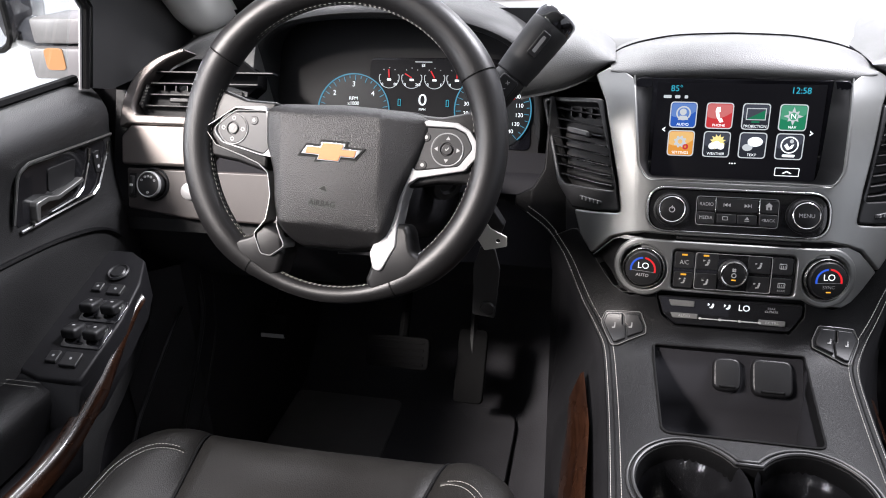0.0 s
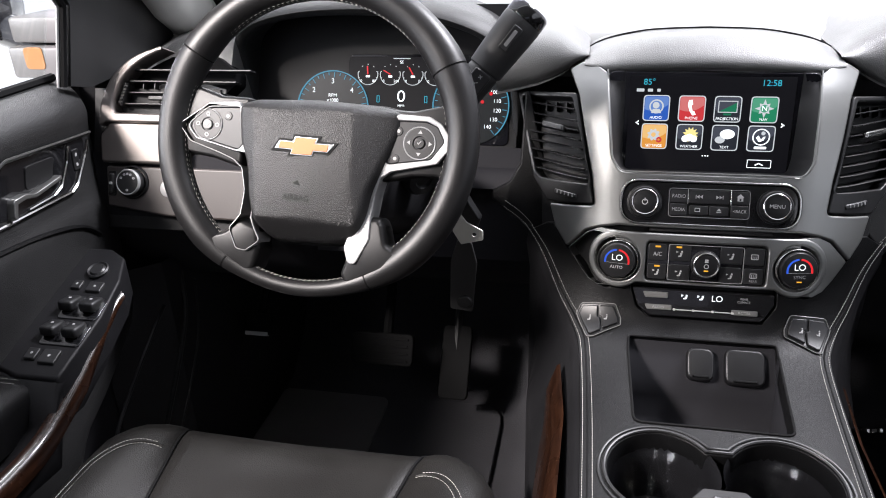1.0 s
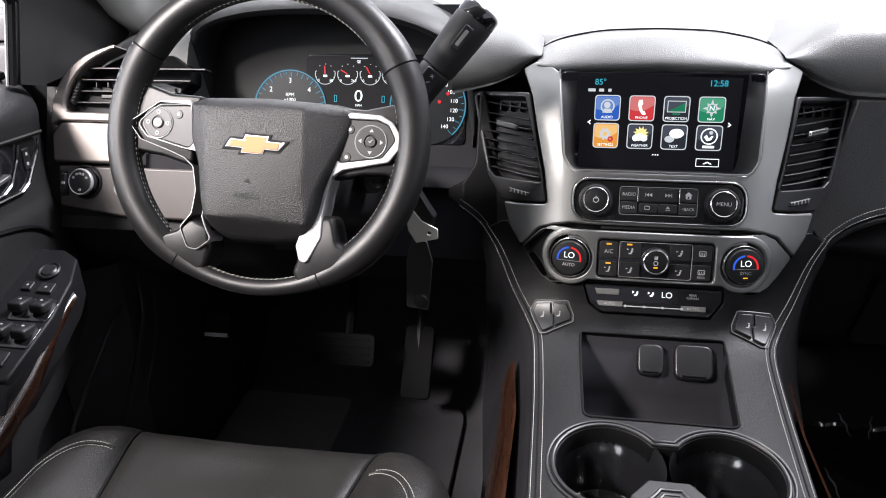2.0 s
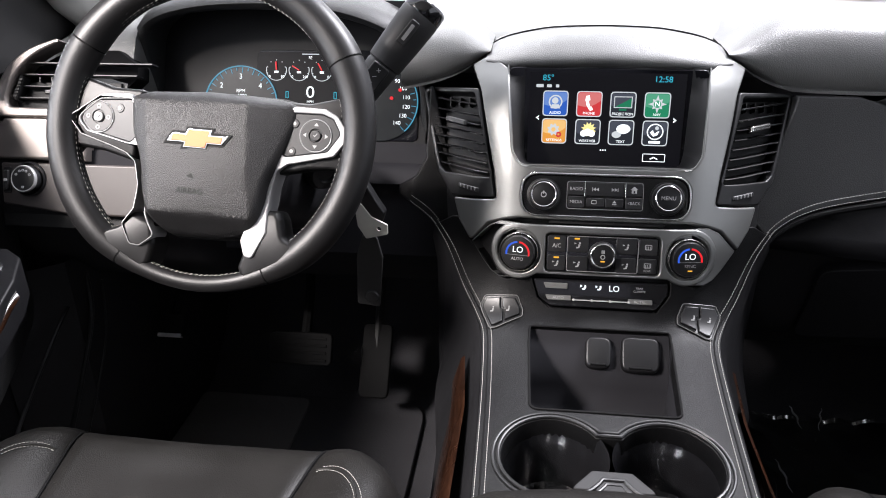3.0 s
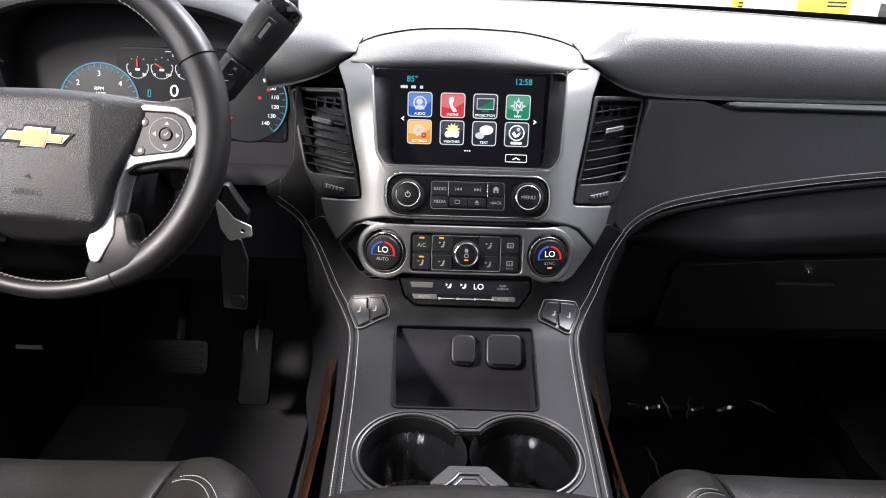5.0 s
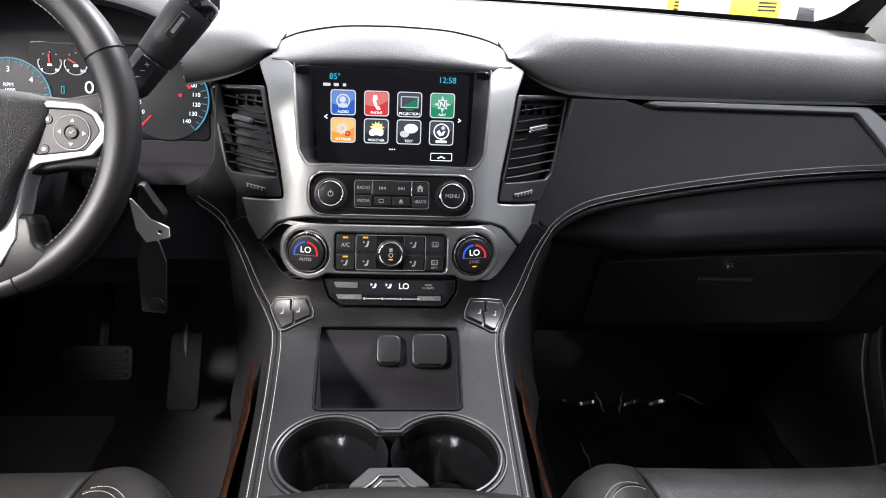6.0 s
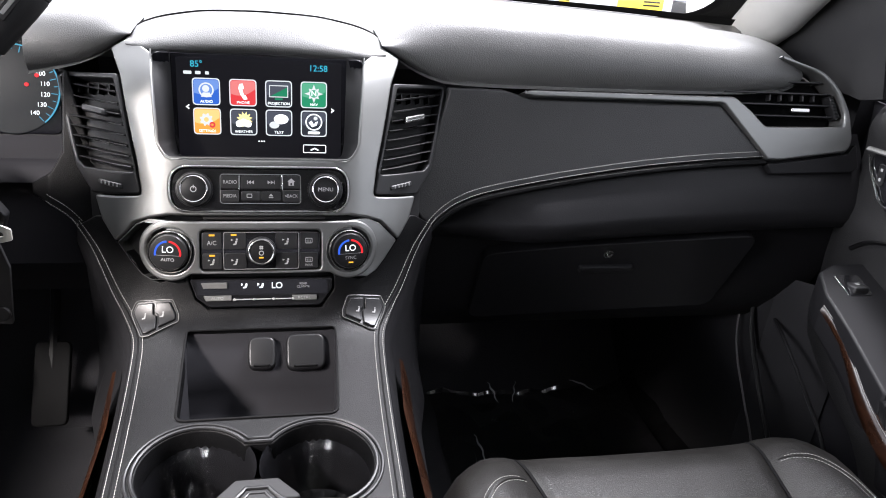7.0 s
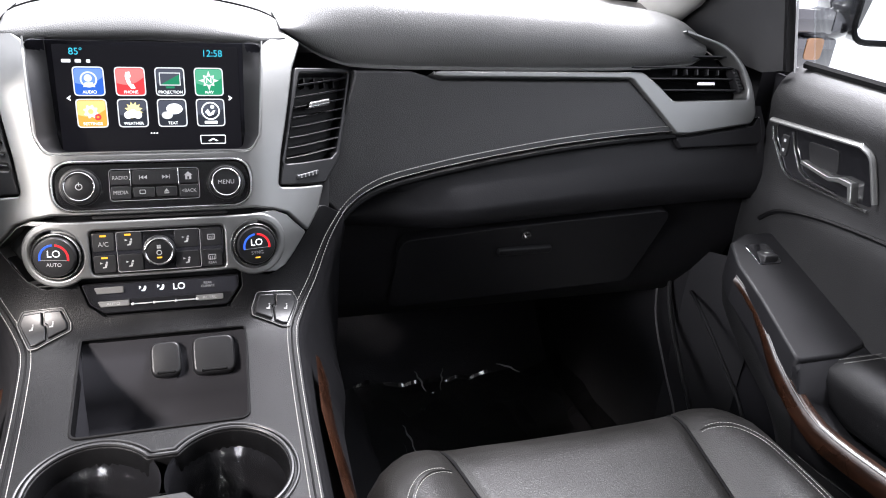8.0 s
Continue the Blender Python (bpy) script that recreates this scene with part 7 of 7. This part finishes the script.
    if side < 0:
        lower_ = [(-0.787, 0.667), (-0.787, 0.626)]
        for u, v in lower_:
            well = part("window_switch", sheet(rrect(u + 0.006, v, 0.058, 0.036, 0.006), arm, 0.0015, 0.0, 0.001, 0), PIANO, switch_deck, "pair of black window switches")
            for du in (-0.013, 0.018):
                m2 = Matrix.Translation(arm(u + du, v + 0.004, 0.006)) @ Matrix.Rotation(radians(-6), 4, "X")
                part("rocker", block((-0.011, -0.014, -0.008), (0.022, 0.026, 0.014), 0.004, m2, 3), BUTTON, well)
                part("rocker_mark", sheet(ring(0, 0, 0.002, 8), on(m2 @ Matrix.Translation((0, 0, 0.0062))), 0.0004, 0.0, 0.0001, 0, step=0.01), PRINT, well)
        for u, v, w_, h_ in ((-0.780, 0.590, 0.024, 0.020), (-0.806, 0.592, 0.016, 0.016), (-0.784, 0.702, 0.022, 0.016), (-0.812, 0.704, 0.014, 0.014)):
            key_ = part("key", sheet(rrect(u, v, w_, h_, 0.002), arm, 0.004, 0.0, 0.0015, 0), BUTTON, switch_deck)
            part("key_mark", sheet(ring(u, v, 0.0018, 8), arm, 0.0044, 0.0, 0.0002, 0, step=0.01), PRINT, key_)
        joy = basis(arm, -0.797, 0.732)
        part("mirror_dial", lathe(joy, [(0.0155, 0.0), (0.0155, 0.0035), (0.0135, 0.005), (0.011, 0.0035), (0.009, 0.0055), (0.0, 0.006)], 28), BUTTON, switch_deck)
    else:
        well = part("window_switch", sheet(rrect(0.803, 0.733, 0.034, 0.038, 0.005), arm, 0.0012, 0.0, 0.001, 0), PIANO, switch_deck, "single black window switch")
        m2 = Matrix.Translation(arm(0.805, 0.729, 0.000)) @ Matrix.Rotation(radians(-6), 4, "X")
        part("rocker", block((-0.012, -0.012, -0.008), (0.024, 0.024, 0.013), 0.003, m2, 3), BUTTON, well)
        part("rocker_mark", sheet(rrect(0, 0, 0.005, 0.005, 0.001), on(m2 @ Matrix.Translation((0, 0, 0.0052))), 0.0004, 0.0, 0.0001, 0), PRINT, well)
    # body under the switch panel
    sec_ = []
    for y, x0, z1 in ((0.772, 0.800, 0.575), (0.755, 0.772, 0.57), (0.72, 0.757, 0.56), (0.66, 0.750, 0.54), (0.60, 0.750, 0.52), (0.558, 0.750, 0.507), (0.540, 0.752, 0.468), (0.50, 0.757, 0.448), (0.40, 0.757, 0.446), (0.20, 0.757, 0.444), (-0.20, 0.757, 0.444)):
        rail = y < 0.55
        lowz = 0.405 if rail else 0.455 + max(0.0, y - 0.6) * 0.45
        x0 -= inward(y)
        sec_.append([(side * x, y, z) for x, z in ((0.850, z1 - (0.045 if rail else 0.0)), (x0 + (0.016 if rail else 0.006), z1 - 0.002), (x0 + 0.001, z1 - 0.010), (x0 + 0.004, z1 - 0.030), (x0 + 0.016, (z1 + lowz) / 2 - 0.01), (x0 + 0.012, lowz + 0.004), (x0 + 0.010, lowz - 0.012), (x0 + 0.03, lowz - 0.03), (0.850, lowz - 0.05))])
    part("arm_body", loft(sec_), DARK_PANEL, d, angle=60)
    # wood strip along the pull
    rows_ = []
    for y in np.linspace(0.715, -0.2, 40):
        k = min(1.0, max(0.0, (0.715 - y) / 0.12))
        z0 = float(np.interp(y, [0.20, 0.42, 0.47, 0.517, 0.60, 0.676, 0.72], [0.450, 0.452, 0.452, 0.457, 0.493, 0.532, 0.548]))
        hgt = 0.004 + 0.020 * k
        x0 = 0.745 + 0.006 * (1 - k) - inward(y)
        rows_.append([(side * (x0 + 0.022), y, z0 - 0.002), (side * (x0 + 0.016), y, z0 + 0.005), (side * (x0 + 0.004), y, z0 + 0.003), (side * x0, y, z0 - 0.004), (side * (x0 + 0.002), y, z0 - hgt), (side * (x0 + 0.016), y, z0 - hgt - 0.006)])
    part("wood_strip", flat_loft(rows_), WOOD, d, "polished brown wood strip", angle=60)
    part("wood_edge", tube([(r[2][0], r[2][1], r[2][2] + 0.001) for r in rows_], 0.0007, 6), GREY_BUTTON, d)
    # padded rest
    sec_ = []
    for y, k in ((0.565, 0.0), (0.560, 0.6), (0.548, 0.9), (0.52, 1.0), (0.40, 1.0), (0.10, 1.0), (-0.25, 1.0)):
        sec_.append([(side * (x - inward(y) * min(1.0, (0.85 - x) * 12)), y, z) for x, z in ((0.850, 0.44), (0.850, 0.500 + 0.012 * k), (0.825, 0.500 + 0.016 * k), (0.803, 0.499 + 0.013 * k), (0.790, 0.497 + 0.004 * k), (0.786, 0.485), (0.794, 0.44))])
    part("arm_pad", loft(sec_), LEATHER, d, "padded leather rest", angle=60)
    bm_ = bmesh.new()
    for off in (0.548, 0.540):
        stitches([(side * x, off - 0.2 * max(0.0, 0.77 - x) ** 1.2, 0.500 + 0.0165) for x in np.linspace(0.792 - 0.7 * inward(off), 0.845, 12)], Vector((0, 0, 1)), bm=bm_)
    tagged(part("stitching", bm_, THREAD, d, "pale stitching"), kind="stuff")
    # pocket edge and lower bulge
    part("pocket_edge", tube(smooth_line([(side * 0.822, 0.892, 0.423), (side * 0.82, 0.846, 0.400), (side * 0.82, 0.733, 0.3234), (side * 0.82, 0.66, 0.26), (side * 0.82, 0.4, 0.12)], 8), 0.003, 8), PLASTIC, d)
    return d


front_door(-1)
front_door(1)
for side in (-1, 1):
    seal = thing("door_seal", "black rubber door opening seal", "door seal", (side * 0.80, 0.85, 0.1), "door seals")
    part("seal", tube(smooth_line([(side * 0.835, 0.98, 0.60), (side * 0.815, 0.945, 0.46), (side * 0.80, 0.914, 0.398), (side * 0.80, 0.86, 0.32), (side * 0.80, 0.803, 0.253), (side * 0.80, 0.74, 0.17), (side * 0.80, 0.60, 0.08), (side * 0.80, 0.2, 0.06)], 8), 0.004, 8), PLASTIC, seal)
    # Passenger's tube is grey: the highlight on the edge is put into its colour.
    part("sill_plate", tube(smooth_line([(side * 0.80, 0.96, 0.44), (side * 0.795, 0.933, 0.353), (side * 0.79, 0.87, 0.28), (side * 0.79, 0.829, 0.234), (side * 0.79, 0.76, 0.14), (side * 0.79, 0.6, 0.04)], 8), 0.0018, 8), GREY_PAINT if side > 0 else PLASTIC, seal)
    rows = []
    for z in np.linspace(0.0, 0.50, 12):
        rows.append([(side * 0.80, 1.5, z), (side * 0.805, 1.1, z), (side * 0.81, 0.97, z), (side * 0.815, 0.90, z), (side * 0.86, 0.86, z), (side * 0.884, 0.80, z)])
    part("kick_trim", flat_loft(rows), KICK, seal)


# ---- outside ----
def mirror(side):
    t = thing("door_mirror", "dark door mirror with a bright glass", "door mirror", (side * 1.0, 1.0, 0.78), "door mirrors")
    sec_ = []
    for y, k in ((0.955, 0.94), (0.96, 1.0), (1.00, 1.0), (1.05, 0.9), (1.09, 0.6), (1.10, 0.3)):
        sec_.append([(side * (1.175 + 0.115 * k * math.copysign(abs(math.cos(a)) ** 0.5, math.cos(a))), y, 0.925 + 0.105 * k * math.copysign(abs(math.sin(a)) ** 0.55, math.sin(a)) + 0.0) for a in np.linspace(0, 2 * math.pi, 32, endpoint=False)])
    part("housing", loft(sec_), BODY, t, angle=60)
    m2 = look((side * 1.175, 0.952, 0.925), (side * 1.10, 0.0, 0.925 + 0.02)) @ pose(0, 0, 0, 0, 180, 0)
    part("mirror_glass", sheet(rrect(0, 0, 0.205, 0.185, 0.03), on(m2), 0.003, 0.002, 0.001, 0.0), MIRROR, t, "silvered mirror glass")
    part("rim", tube([m2 @ Vector((u, v, 0.004)) for u, v in dense(rrect(0, 0, 0.212, 0.192, 0.032), 0.02)], 0.005, 6, closed=True), RUBBER, t)
    sec_ = [[(side * x, y + 0.035 * math.cos(a), z + 0.028 * math.sin(a)) for a in np.linspace(0, 2 * math.pi, 16, endpoint=False)] for x, y, z in ((0.885, 1.02, 0.800), (0.95, 1.02, 0.805), (1.02, 1.01, 0.83), (1.09, 1.0, 0.86))]
    part("arm", loft(sec_), BODY, t, angle=60)
    part("foot", block((min(side * 0.895, side * 1.04), 0.965, 0.838), (0.145, 0.10, 0.040), 0.006), GREY_PAINT if side < 0 else BODY, t, "grey mirror foot" if side < 0 else "glossy dark mirror foot")
    part("foot_cover", block((min(side * 0.895, side * 1.045), 0.955, 0.785), (0.150, 0.11, 0.049), 0.006), GREY_PAINT if side < 0 else BODY, t, "grey mirror foot cover" if side < 0 else "glossy dark mirror foot cover")
    # No lamp here: an amber plate painted in for an orange reflection on the foot.
    part("lamp", sheet(rrect(0, 0, 0.035, 0.034, 0.008), on(pose(side * 0.999, 0.955, 0.817, 90, 0, 0)), 0.0012, 0.002, 0.001, 0.0), AMBER_REFLECTION, t, "amber plate standing in for an orange reflection")
    return t


mirror(-1)
mirror(1)
bonnet = part("bonnet", flat_loft([[(x, y, 0.80 - 0.00 * x * x - 0.05 * ((y - 1.45) / 1.2) ** 2 - 0.06 * abs(x) ** 3) for x in np.linspace(-0.85, 0.85, 14)] for y in np.linspace(1.42, 2.7, 10)]), BODY_WHITE)
tagged(bonnet, "pale reflective bonnet beyond the windscreen", "bonnet")


# yellow boards standing in the hall beyond the bonnet
def hall_board(x, wide, high, y, label):
    b = thing("floor_sign", label, "sign", (x, y, -0.62), "boards in the hall")
    part("board", block((x - wide / 2, y, -0.60), (wide, 0.03, high), 0.006), YELLOW, b)
    part("foot_bar", block((x - wide / 2 - 0.03, y - 0.12, -0.62), (wide + 0.06, 0.26, 0.03), 0.006), GREY_PAINT, b)
    for k in range(3):
        part("line_bar", block((x + wide * 0.05, y - 0.006, -0.60 + high * (0.95 - 0.05 * k)), (wide * 0.36, 0.004, 0.018), 0.001), PLASTIC, b)
    return b


hall_board(4.45, 0.62, 0.86, 9.0, "tall yellow board with dark lines of print")
hall_board(3.43, 0.14, 0.82, 9.0, "narrow yellow board with dark lines of print")
